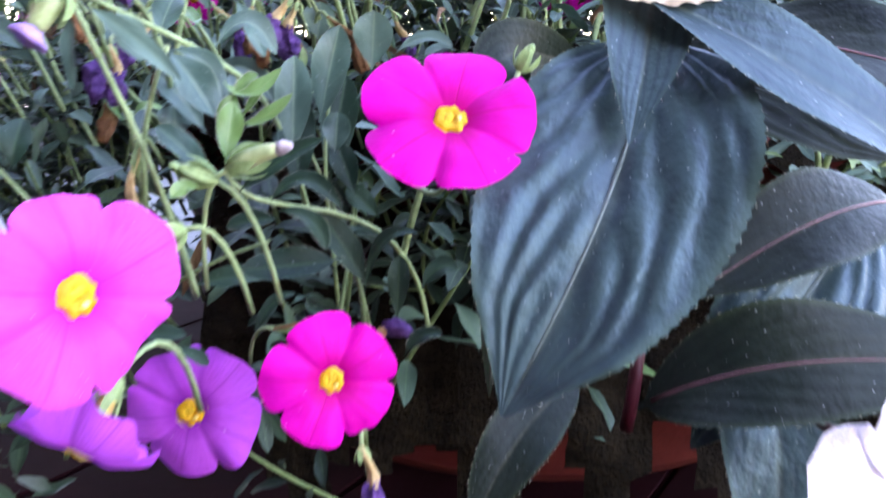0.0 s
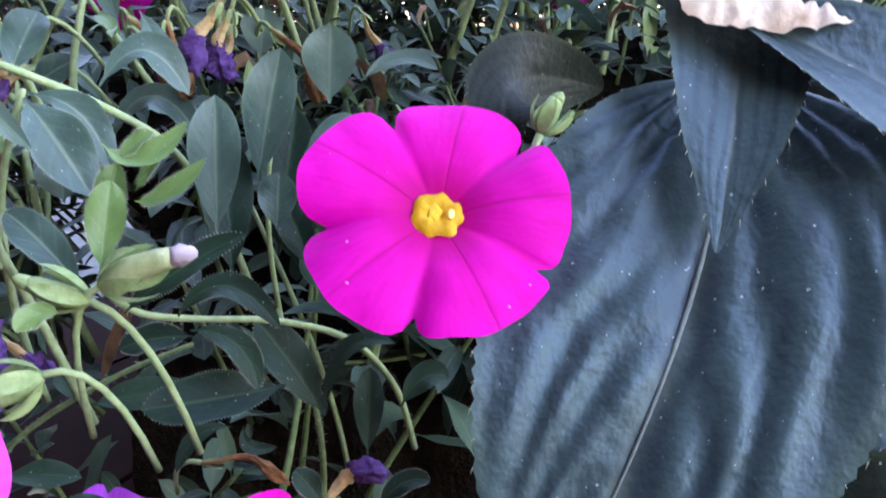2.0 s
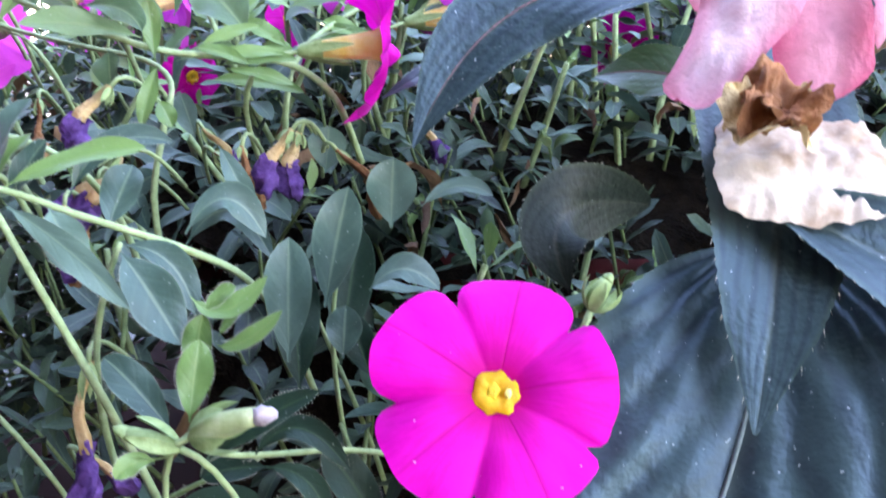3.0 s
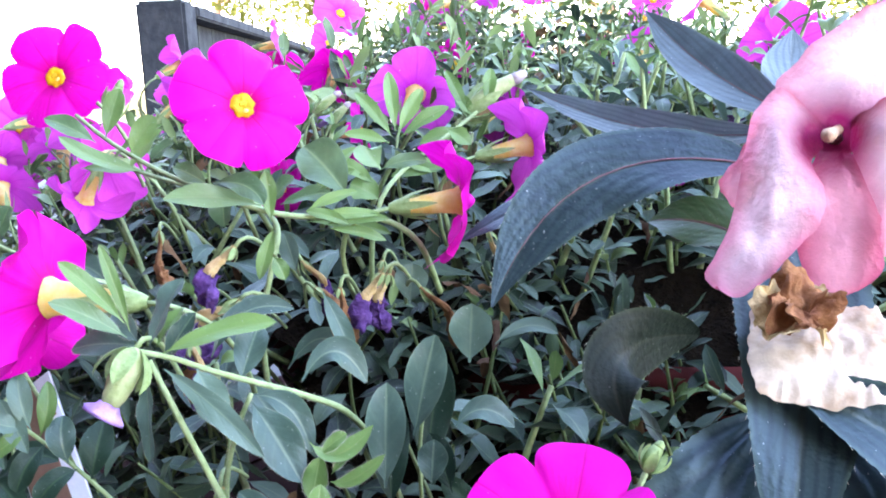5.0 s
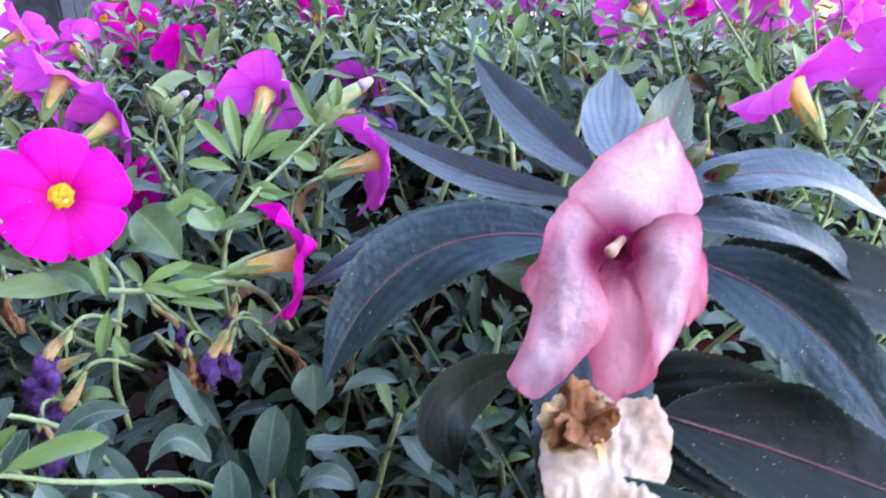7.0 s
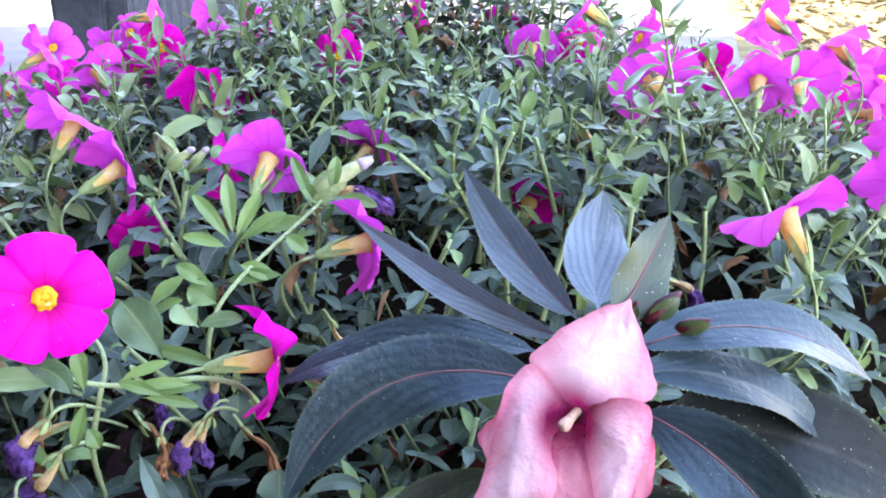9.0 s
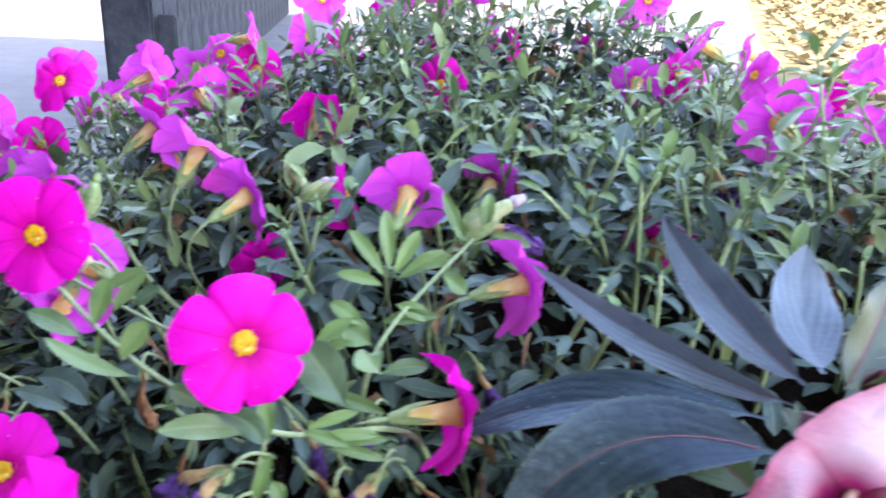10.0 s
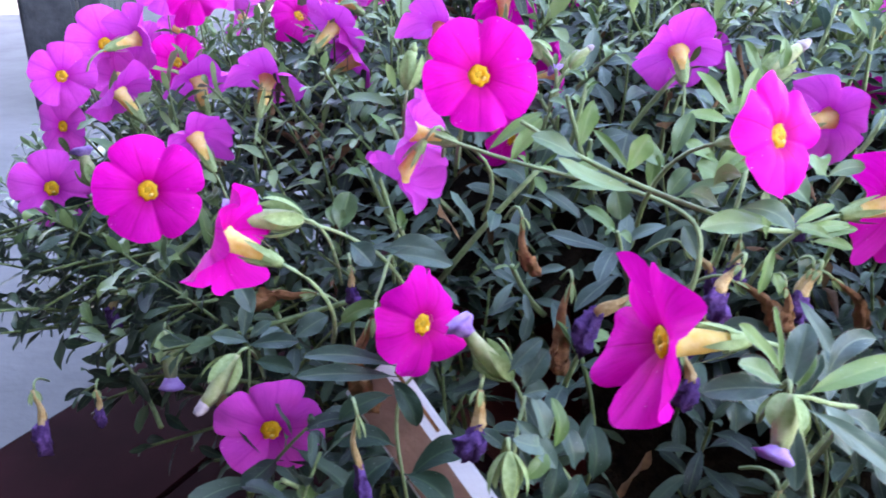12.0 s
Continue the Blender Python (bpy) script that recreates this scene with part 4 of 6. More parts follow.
cup = mesh("throat", V0, F0, M_IMPTHROAT, imp_flower, label="deep crimson throat")
cup.matrix_local = facing((0, 0, 0), IMP_N)
st = mesh("stamen_column", V, F, M_ANTHER, imp_flower, label="cream stamen column")
st.matrix_local = facing((0, 0, 0), IMP_N + Vector((-0.1, 0, -0.45)))
V, F = tube([p - IMP_C for p in curve_pts(IMP_C - IMP_N * 0.003, IMP_C - IMP_N * 0.015 + Vector((0, 0, 0.004)), (0.056, 0.212, 0.338), 8)], 0.0012, 6)
mesh("pedicel", V, F, M_IMPSTEM, imp_flower)

pale = thing("impatiens_flower", Matrix.Translation((0.0800, 0.130, 0.2265)), "pale pinkish-white impatiens flower low on the plant", "flower")
for k in range(5):
    a = k * 1.2566 + 0.4
    o = Vector((math.cos(a), -0.35, math.sin(a)))
    V, F, U = blade(o * 0.001, o * 0.010 + Vector((0, -0.002, 0)), o * 0.019 + Vector((0, 0.003, 0)), 0.019, (0.1, -1, 0.2), 16, 10, 0.1, 0.62, 0, 5, 0.2, 0, k, 0.0, 0.5)
    mesh("petal", V, F, M_PALEPETAL, pale, U)
V, F = tube(curve_pts((0, 0.001, 0), (0.004, 0.02, -0.004), (-0.015, 0.048, 0.0), 8), 0.0011, 6)
mesh("pedicel", V, F, M_IMPSTEM, pale)

# ---- petunia foliage ----
def shoot_pieces(rng, tip, lean, length, leaves, size, nu, nv):
    """Stem points and leaf blades of one shoot that ends at tip."""
    back = unit(lean) * -1
    base = tip + back * length + Vector((0, 0, -0.012))
    mid = tip + back * length * 0.45 + Vector((rng.gauss(0, 0.004), rng.gauss(0, 0.004), -0.006))
    pts = curve_pts(base, mid, tip, 7)
    out = []
    az0 = rng.uniform(0, 6.28)
    for i in range(leaves):
        f = 1 - (i / leaves) ** 1.15 * 0.92
        p = bez(base, mid, tip, f)
        d = unit((mid - base) * (1 - f) + (tip - mid) * f)
        a = az0 + i * 2.4
        e1 = unit(d.cross(Vector((0.31, 0.77, 0.55))))
        e2 = d.cross(e1)
        o = e1 * math.cos(a) + e2 * math.sin(a)
        grow = min(1.0, 0.42 + 0.16 * i)
        L = size * grow * rng.uniform(0.75, 1.2)
        spread = min(1.25, 0.35 + 0.16 * i) + rng.gauss(0, 0.12)
        dr = unit(d * math.cos(spread) + o * math.sin(spread))
        ctrl = p + dr * L * 0.55
        end = ctrl + unit(dr + Vector((0, 0, rng.uniform(-2.0, 0.5))) + o * 0.3) * L * 0.5
        up = unit(d * 0.8 - o * 0.25 + Vector((0, 0, 0.5)))
        out.append(blade(p, ctrl, end, L * rng.uniform(0.20, 0.35), up, nu, nv, 0.30, 0.54, 0, 5, 0.25, 0, rng.random(), 0.14, 0.75))
    return pts, out


rng = random.Random(7)
stuff_leaves, young_leaves, stuff_stems, near = [], [], [], []
count = 0
while count < 1350:
    x, y = rng.uniform(-0.375, 0.44), rng.uniform(0.16, 0.88)
    z, q = crown_z(x, y)
    if q > 1.0:
        continue
    if math.hypot((x - 0.075) / 0.085, (y - 0.185) / 0.060) < 1 or (y < 0.205 and x > -0.012):
        continue
    if y < 0.30 and abs(x - 0.02) < 0.05 and z > 0.29 and y > 0.2:
        z -= 0.03
    if x < -0.08 and (z < 0.255 or (y < 0.29 and z < 0.285)) and rng.random() < 0.9:
        continue
    if -0.045 < x < 0.03 and y < 0.27 and z < 0.262:
        continue
    if -0.14 < x < -0.03 and y < 0.275 and z < 0.318 and rng.random() < 0.7:
        continue
    if x < -0.19 and z < 0.29 and rng.random() < 0.3:
        continue
    if -0.22 < x < 0.0 and y < 0.335 and z < 0.315 and rng.random() < 0.72:
        continue
    low = rng.random() < 0.4
    z -= rng.uniform(0.02, 0.06) if low else rng.uniform(-0.004, 0.014)
    if z < 0.245 and -0.045 < x < 0.05 and y < 0.30:
        continue
    tall = not low and y > 0.42 and x > 0.05 and rng.random() < 0.05
    if tall:
        z += rng.uniform(0.012, 0.030)
    tip = Vector((x, y, z))
    outward = Vector((x - MC.x, y - MC.y, 0)) * (1.6 * q) + Vector((rng.gauss(0, 0.22), rng.gauss(0, 0.22), 0.30 + rng.random() * 0.4))
    far = (tip - Vector((-0.02, 0.06, 0.36))).length
    if tall:
        outward = Vector((rng.gauss(0, 0.15), rng.gauss(0, 0.15), 1.0))
    pts, lv = shoot_pieces(rng, tip, outward, rng.uniform(0.045, 0.075), rng.randint(12, 17), rng.uniform(0.015, 0.024), 7, 2 if far > 0.3 else 4)
    lv = [q for q in lv if q[0][0].z > 0.238 or q[0][0].x > -0.19]
    count += 1
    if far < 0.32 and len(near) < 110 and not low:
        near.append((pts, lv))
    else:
        # lighter tips, darker inner leaves: part of the shading lies in these colours
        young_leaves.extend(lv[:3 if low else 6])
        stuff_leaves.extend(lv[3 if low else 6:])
        if len(lv) > 5 and (pts[0].z > 0.225 or x > -0.15):
            stuff_stems.append(tube(pts, [0.0009 - 0.00006 * i for i in range(8)], 5))
# an added dark dome below the crown, so gaps in the foliage look shaded
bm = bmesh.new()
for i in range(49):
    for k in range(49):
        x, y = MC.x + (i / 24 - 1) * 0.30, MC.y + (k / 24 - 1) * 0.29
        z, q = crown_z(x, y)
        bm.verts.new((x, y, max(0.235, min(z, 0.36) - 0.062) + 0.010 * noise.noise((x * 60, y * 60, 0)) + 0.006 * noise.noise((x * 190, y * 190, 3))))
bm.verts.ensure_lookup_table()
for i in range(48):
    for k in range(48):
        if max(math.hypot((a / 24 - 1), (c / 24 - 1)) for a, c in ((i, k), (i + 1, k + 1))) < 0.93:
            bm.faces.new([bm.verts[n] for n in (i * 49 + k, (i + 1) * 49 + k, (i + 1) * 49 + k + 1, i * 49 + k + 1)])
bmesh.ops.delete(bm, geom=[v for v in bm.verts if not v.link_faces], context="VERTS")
tagged(part("gap_shade_sheet", bm, M_GAP_SHADE, None, smooth=True), "near-black sheet standing in for shade under the foliage", "undergrowth", kind="stuff")
# a near-black skirt before the pot, standing in for shade under the plants
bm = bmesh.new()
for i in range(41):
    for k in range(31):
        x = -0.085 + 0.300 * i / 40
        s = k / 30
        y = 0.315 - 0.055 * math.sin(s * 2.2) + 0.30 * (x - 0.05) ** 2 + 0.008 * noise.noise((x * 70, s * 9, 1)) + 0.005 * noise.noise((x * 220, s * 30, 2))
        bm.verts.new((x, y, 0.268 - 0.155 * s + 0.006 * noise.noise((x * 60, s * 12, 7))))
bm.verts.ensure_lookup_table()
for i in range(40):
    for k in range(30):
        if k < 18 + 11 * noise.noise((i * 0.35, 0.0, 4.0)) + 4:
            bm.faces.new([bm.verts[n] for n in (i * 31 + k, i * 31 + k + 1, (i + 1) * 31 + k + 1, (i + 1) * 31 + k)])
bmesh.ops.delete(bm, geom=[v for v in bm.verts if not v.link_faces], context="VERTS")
tagged(part("gap_shade_sheet", bm, M_GAP_SHADE, None, smooth=True), "near-black sheet standing in for shade before the pot", "undergrowth", kind="stuff")
drng = random.Random(44)
dead = []
while len(dead) < 420:
    x, y = drng.uniform(-0.30, 0.36), drng.uniform(0.22, 0.80)
    z, q = crown_z(x, y)
    if q > 0.85 or x < -0.22:
        continue
    c = Vector((x, y, z - drng.uniform(0.012, 0.045)))
    d = unit((drng.gauss(0, 1), drng.gauss(0, 1), drng.gauss(-0.5, 0.6)))
    L = drng.uniform(0.008, 0.018)
    dead.append(blade(c, c + d * L * 0.5 + Vector((0, 0, 0.004)), c + d * L + Vector((drng.gauss(0, 0.004), drng.gauss(0, 0.004), -0.006)), L * drng.uniform(0.12, 0.34), (drng.gauss(0, 1), drng.gauss(0, 1), 1), 8, 3, -0.9, 0.5, 0, 5, 1.0, 0, len(dead), 0.0, 0.7))
V, F, U = joined(dead)
tagged(mesh("dead_leaves", V, F, M_DEAD, None, U), "curled dry brown leaves caught in the foliage", "dead leaves", kind="stuff")
for i in range(106):
    if 54 <= i < 60:
        continue
    tip = Vector((rng.uniform(-0.075, 0.045), rng.uniform(0.225, 0.335), 0))
    tip.z = 0.262 + 0.045 * (tip.y - 0.225) / 0.11 + rng.uniform(-0.012, 0.012)
    if i < 54 and tip.x < -0.030 and tip.y < 0.290 and i % 4:
        continue
    if i >= 54:
        tip = Vector((rng.uniform(-0.185, -0.115), rng.uniform(0.225, 0.275), rng.uniform(0.225, 0.268)))
    if i >= 78:
        tip = Vector((rng.uniform(-0.215, -0.145), rng.uniform(0.30, 0.385), rng.uniform(0.22, 0.29)))
    pts, lv = shoot_pieces(rng, tip, Vector((rng.gauss(-0.1, 0.3), rng.gauss(-0.3, 0.3), 0.7)), rng.uniform(0.04, 0.06), rng.randint(11, 16), rng.uniform(0.016, 0.024), 8, 4)
    stuff_leaves.extend(lv)
    stuff_stems.append(tube(pts, [0.0009 - 0.00006 * i for i in range(8)], 5))
# shoots that trail over the outer side of the pot
trng = random.Random(21)
for i in range(96):
    f = trng.random()
    tip = Vector((-0.222 - 0.135 * f + trng.gauss(0, 0.012), 0.340 + 0.095 * f + trng.gauss(0, 0.022), trng.uniform(0.206, 0.268)))
    pts, lv = shoot_pieces(trng, tip, Vector((trng.gauss(-0.8, 0.3), trng.gauss(-0.35, 0.35), trng.gauss(-0.30, 0.20))), trng.uniform(0.045, 0.075), trng.randint(9, 14), trng.uniform(0.013, 0.019), 7, 2)
    stuff_leaves.extend(lv)
    stuff_stems.append(tube(pts, [0.0010 - 0.00006 * k for k in range(8)], 5))
for i in range(30):
    tip = Vector((trng.uniform(-0.20, -0.09), trng.uniform(0.30, 0.37), trng.uniform(0.235, 0.292)))
    pts, lv = shoot_pieces(trng, tip, Vector((trng.gauss(-0.3, 0.3), trng.gauss(-0.4, 0.3), 0.6)), trng.uniform(0.04, 0.06), trng.randint(10, 14), trng.uniform(0.014, 0.020), 7, 4)
    stuff_leaves.extend(lv)
    stuff_stems.append(tube(pts, [0.0009 - 0.00006 * k for k in range(8)], 5))
for i in range(8):
    tip = Vector((trng.uniform(-0.12, 0.0), trng.uniform(0.195, 0.27), trng.uniform(0.185, 0.238)))
    pts, lv = shoot_pieces(trng, tip, Vector((trng.gauss(-0.1, 0.4), trng.gauss(-0.5, 0.3), trng.gauss(0.1, 0.4))), trng.uniform(0.04, 0.06), trng.randint(8, 12), trng.uniform(0.013, 0.019), 7, 4)
    stuff_leaves.extend(lv)
    stuff_stems.append(tube(pts, [0.0009 - 0.00006 * k for k in range(8)], 5))
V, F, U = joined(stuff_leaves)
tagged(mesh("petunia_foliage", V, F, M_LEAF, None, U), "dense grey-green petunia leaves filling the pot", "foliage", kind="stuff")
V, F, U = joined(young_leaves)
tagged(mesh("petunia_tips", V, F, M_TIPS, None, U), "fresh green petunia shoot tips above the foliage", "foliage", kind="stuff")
V, F, _ = joined(stuff_stems)
tagged(mesh("petunia_stems", V, F, M_SHADED_STEM, None), "thin dull green petunia stems among the leaves", "stems", kind="stuff")


def petunia_shoot(pts, leaves, radius=0.0013, mat=None):
    t = thing("petunia_shoot", Matrix.Translation(pts[0]), "petunia shoot with narrow grey-green leaves", "shoot", "petunia shoots")
    V, F = tube([Vector(p) - pts[0] for p in pts], [radius * (1 - 0.05 * i) for i in range(len(pts))], 6)
    mesh("stem", V, F, M_STEM, t)
    for i, (V, F, U) in enumerate(leaves):
        mesh("leaf", [v - pts[0] for v in V], F, M_YOUNG if i < 3 else (mat or M_LEAF_NEAR), t, U)
    return t


for pts, lv in near:
    petunia_shoot(pts, lv)
# tall shoots that stand out of the foliage
urng = random.Random(9)
for tip in ((0.0979, 0.37, 0.4083), (0.1067, 0.37, 0.3992), (0.1208, 0.38, 0.3874), (0.1622, 0.4, 0.3757), (0.0884, 0.36, 0.3633), (0.1695, 0.38, 0.3683), (0.1502, 0.42, 0.3553), (0.0831, 0.44, 0.376)):
    pts, lv = shoot_pieces(urng, Vector(tip), Vector((urng.gauss(0, 0.35), urng.gauss(0, 0.2), 1.0)), urng.uniform(0.050, 0.065), 15, 0.022, 8, 4)
    petunia_shoot(pts, lv, 0.0008, M_TIPS)


# ---- shoots, buds and withered flowers one can pick out ----
def spline(pts, n=5):
    out = []
    P = [Vector(p) for p in pts]
    for i in range(len(P) - 1):
        g = [P[max(0, min(len(P) - 1, i + k))] for k in (-1, 0, 1, 2)]
        for k in range(n):
            f = k / n
            out.append(0.5 * (2 * g[1] + (g[2] - g[0]) * f + (2 * g[0] - 5 * g[1] + 4 * g[2] - g[3]) * f * f + (3 * g[1] - g[0] - 3 * g[2] + g[3]) * f ** 3))
    return out + [P[-1]]


def key_shoot(pts, radius):
    pts = [Vector(p) for p in pts]
    away = unit(pts[0] - pts[1])
    root = pts[0] + away * 0.008 + Vector((0, 0.006, -0.010))
    pts = [root + away * 0.003 + Vector((0, 0.010, -0.020)), root] + pts
    pts = [pts[0]] + [b * 0.4 + (a + c) * 0.3 for a, b, c in zip(pts, pts[1:], pts[2:])] + [pts[-1]]
    line = spline(pts)
    t = thing("petunia_shoot", Matrix.Translation(pts[0]), "petunia shoot with narrow grey-green leaves", "shoot", "petunia shoots")
    V, F = tube([p - line[0] for p in line], [radius * (0.52 - 0.18 * i / len(line)) for i in range(len(line))], 8)
    # low shoots take the darkened stem colour in place of shade
    st = mesh("stem", V, F, M_SHADED_STEM if max(p.z for p in line) < 0.272 else M_STEM, t)
    if line[0].y < 0.225:
        hr = random.Random(len(line))
        spots = []
        for i in range(260):
            k = hr.uniform(0, len(line) - 1.01)
            q = line[int(k)].lerp(line[int(k) + 1], k % 1) - line[0]
            d = unit((hr.gauss(0, 1), hr.gauss(0, 1), hr.gauss(0, 1)))
            spots.append((q + d * radius * 0.5, d, hr.uniform(0.0004, 0.0009)))
        fuzz(st, spots)
    return t


def fuzz(parent, spots, name="fuzz"):
    """Fine glandular hairs: (foot, direction, length) each."""
    hairs = []
    for f, d, L in spots:
        a = unit(d.cross(Vector((0.3, 0.5, 0.8)))) * 0.000035
        c = unit(d).cross(a)
        hairs.append(([f + a, f - a * 0.5 + c, f - a * 0.5 - c, f + unit(d) * L], [(0, 1, 3), (1, 2, 3), (2, 0, 3)]))
    V, F, _ = joined(hairs)
    mesh(name, V, F, M_BRISTLE, parent, smooth=False)


leaf_seed = iter(range(1, 9999))


def key_leaf(s, base, ctrl, tip, width, up, young=False):
    o = s.matrix_world.translation if s.matrix_world.translation.length else s.location
    k = next(leaf_seed)
    # bright colour high up, dark colour low down: light and shade by leaf height
    upper = M_LEAF_LIT if base[2] > 0.312 else M_LEAF_NEAR if base[2] > 0.272 else M_SHADED_MATURE
    V, F, U = blade(base, ctrl, tip, width * 0.88, up, 14, 8, 0.34, 0.55, 0.0, 5, 0.22, 0, k, 0.06, 0.85)
    lf = mesh("leaf", [v - Vector(o) for v in V], F, (upper, M_YOUNG, M_SHADED_MATURE)[int(young)], s, U)
    if base[1] < 0.185:
        spots = []
        for i in range(2, 14):
            for j, other in ((0, 1), (8, 7)):
                for f in (0.0, 0.33, 0.66):
                    e = V[i * 9 + j].lerp(V[min(14, i + 1) * 9 + j], f)
                    spots.append((e - Vector(o), V[i * 9 + j] - V[i * 9 + other], 0.00045))
        fuzz(lf, spots)


def crumpled(pts, radii, sides, amount, seed):
    V, F = tube(pts, radii, sides)
    mid = [p for p in pts for _ in range(sides)]
    return [v + (v - m) * (amount * noise.noise(v * 330 + Vector((seed, 0, 0))) + amount * 0.8 * math.sin(i * 2.3 + seed)) for i, (v, m) in enumerate(zip(V, mid))], F


def sepals(parent, a, d, L, r):
    """Five narrow green sepals round the foot of a bud."""
    e1 = unit(d.cross(Vector((0.3, 0.8, 0.5))))
    e2 = d.cross(e1)
    for k in range(5):
        o = e1 * math.cos(k * 1.2566) + e2 * math.sin(k * 1.2566)
        V, F, U = blade(o * r * 0.3, o * r * 1.5 + d * L * 0.5, o * r * 1.35 + d * L, r * 1.0, o, 8, 4, 0.3, 0.45, 0, 5, 0, 0, k, 0.0, 0.9)
        mesh("sepal", V, F, M_CALYX, parent, U)


def bud(base, tip, width, ending):
    """A closed bud: 0 all green, 1 with a pale tip, 2 with a flared lilac tip."""
    a, b = Vector(base), Vector(tip)
    d, L = unit(b - a), (b - a).length
    words = ("closed green petunia bud", "petunia bud with a pale furled tip", "opening lilac petunia bud")[ending]
    t = thing("petunia_bud", Matrix.Translation(a), words, "bud", "petunia buds")
    r = width * 0.5
    bend = unit(d.cross(Vector((0.2, 0.9, 0.1)))) * L * 0.04
    pts = [d * L * f + bend * math.sin(f * 3.1) for f in (0, 0.12, 0.3, 0.5, 0.68, 0.8)]
    V, F = crumpled(pts, [r * k for k in (0.25, 0.62, 0.75, 0.72, 0.60, 0.50)], 12, 0.10, L * 900)
    mesh("body", V, F, M_CALYX if ending == 0 else M_BUD, t)
    end = {0: (0.5, 0.45, 0.34, 0.08), 1: (0.50, 0.52, 0.42, 0.22), 2: (0.5, 0.72, 1.10, 1.0)}[ending]
    V, F = crumpled([d * L * f + bend * math.sin(f * 3.1) for f in (0.79, 0.86, 0.94, 1.0)], [r * k for k in end], 12, 0.22 if ending else 0.1, L * 700)
    mesh("tip", V, F, (M_CALYX, M_BUDPALE, M_BUDTIP)[ending], t)
    sepals(t, a, d, L * (0.75 if ending == 0 else 0.55), r)
    V, F = tube(curve_pts((0, 0, 0), d * -0.008, d * -0.010 + Vector((0, 0.010, -0.025)), 6), 0.00055, 6)
    mesh("pedicel", V, F, M_STEM, t)


def withered(base, tip, width, ending):
    """A spent flower: a long twisted tan tube that ends in a limp shrivelled frill."""
    a, b = Vector(base), Vector(tip)
    d, L = unit(b - a), (b - a).length * 1.15
    t = thing("withered_petunia", Matrix.Translation(a), "shrivelled petunia flower with tan tube and purple end" if ending else "shrivelled brown petunia flower", "withered flower", "withered petunias")
    r = min(width * 0.5, L * 0.22)
    seed = (a.x * 9000 + a.z * 5000) % 10
    e1 = unit(d.cross(Vector((0.4, 0.7, 0.2))))
    e2 = d.cross(e1)
    sag = unit(Vector((0.2 * math.sin(seed), -0.15, -1.0)) - d * d.z * -0.4)
    bow = e1 * L * 0.16 * math.sin(seed * 2)
    path = [d * L * f + bow * math.sin(f * 3.1) + sag * L * 0.22 * max(0.0, f - 0.55) ** 1.3 * 2 + e2 * L * 0.03 * math.sin(f * 9 + seed) for f in [k / 18 for k in range(19)]]

    def folded(first, last, radii, folds, depth, twist):
        V, F = [], []
        for k, q in enumerate(path[first:last + 1]):
            s = k / (last - first)
            x = s * (len(radii) - 1)
            m = min(int(x), len(radii) - 2)
            rad = r * (radii[m] * (1 - x + m) + radii[m + 1] * (x - m))
            for c in range(20):
                th = 2 * math.pi * c / 20
                w = 1 + depth * math.cos(folds * th + twist * s * 4 + seed) + 0.25 * noise.noise((math.cos(th) * 1.5, math.sin(th) * 1.5, s * 6 + seed))
                V.append(q + (e1 * math.cos(th + twist * s) + e2 * math.sin(th + twist * s) * 0.62) * rad * w)
        for k in range(last - first):
            for c in range(20):
                n = (c + 1) % 20
                F.append((k * 20 + c, k * 20 + n, (k + 1) * 20 + n, (k + 1) * 20 + c))
        F.append(tuple(range((last - first) * 20, (last - first) * 20 + 20)))
        return V, F

    V, F = folded(0, 11, (0.20, 0.26, 0.32, 0.42, 0.50, 0.46), 5, 0.14, 1.2)
    mesh("tube", V, F, M_DRYTAN if ending else M_DRYBROWN, t)
    V, F = folded(10, 18, (0.48, 0.58, 0.78, 0.86, 0.80, 0.52), 5, 0.46, 2.4)
    V = [v + Vector((noise.noise(v * 500 + a * 90), noise.noise(v * 500 + a * 50), noise.noise(v * 500 - a * 70))) * r * 0.45 for v in V]
    mesh("petal", V, F, M_WITHER if ending else M_DRYBROWN, t)
    sepals(t, a, d, L * 0.26, r * 0.42)
    V, F = tube(curve_pts((0, 0, 0), d * -0.006 + Vector((0, 0, 0.001)), d * -0.010 + Vector((0, 0.014, -0.016)), 6), 0.0005, 6)
    mesh("pedicel", V, F, M_STEM, t)

# the near shoot with two buds
s = key_shoot([(-0.0108, 0.1947, 0.2556), (-0.0247, 0.1821, 0.2652), (-0.0348, 0.1741, 0.2654), (-0.0426, 0.1688, 0.2683), (-0.0440, 0.1645, 0.2750)], 0.0013)
key_leaf(s, (-0.0436, 0.1649, 0.2768), (-0.0429, 0.1666, 0.2839), (-0.0421, 0.1682, 0.2886), 0.0059, (0.3643, -0.9115, 0.1910), 1)
key_leaf(s, (-0.0413, 0.1653, 0.2707), (-0.0349, 0.1658, 0.2767), (-0.0240, 0.1658, 0.2815), 0.0047, (0.2328, -0.7543, 0.6139))
key_leaf(s, (-0.0368, 0.1724, 0.2669), (-0.0298, 0.1742, 0.2775), (-0.0210, 0.1698, 0.2662), 0.0047, (0.1913, -0.7339, 0.6518))
key_leaf(s, (-0.0347, 0.1720, 0.2655), (-0.0263, 0.1710, 0.2663), (-0.0244, 0.1676, 0.2579), 0.0046, (0.1920, -0.7134, 0.6739))
key_leaf(s, (-0.0480, 0.1691, 0.2728), (-0.0542, 0.1722, 0.2796), (-0.0604, 0.1753, 0.2830), 0.0068, (0.3491, -0.7287, 0.5891))
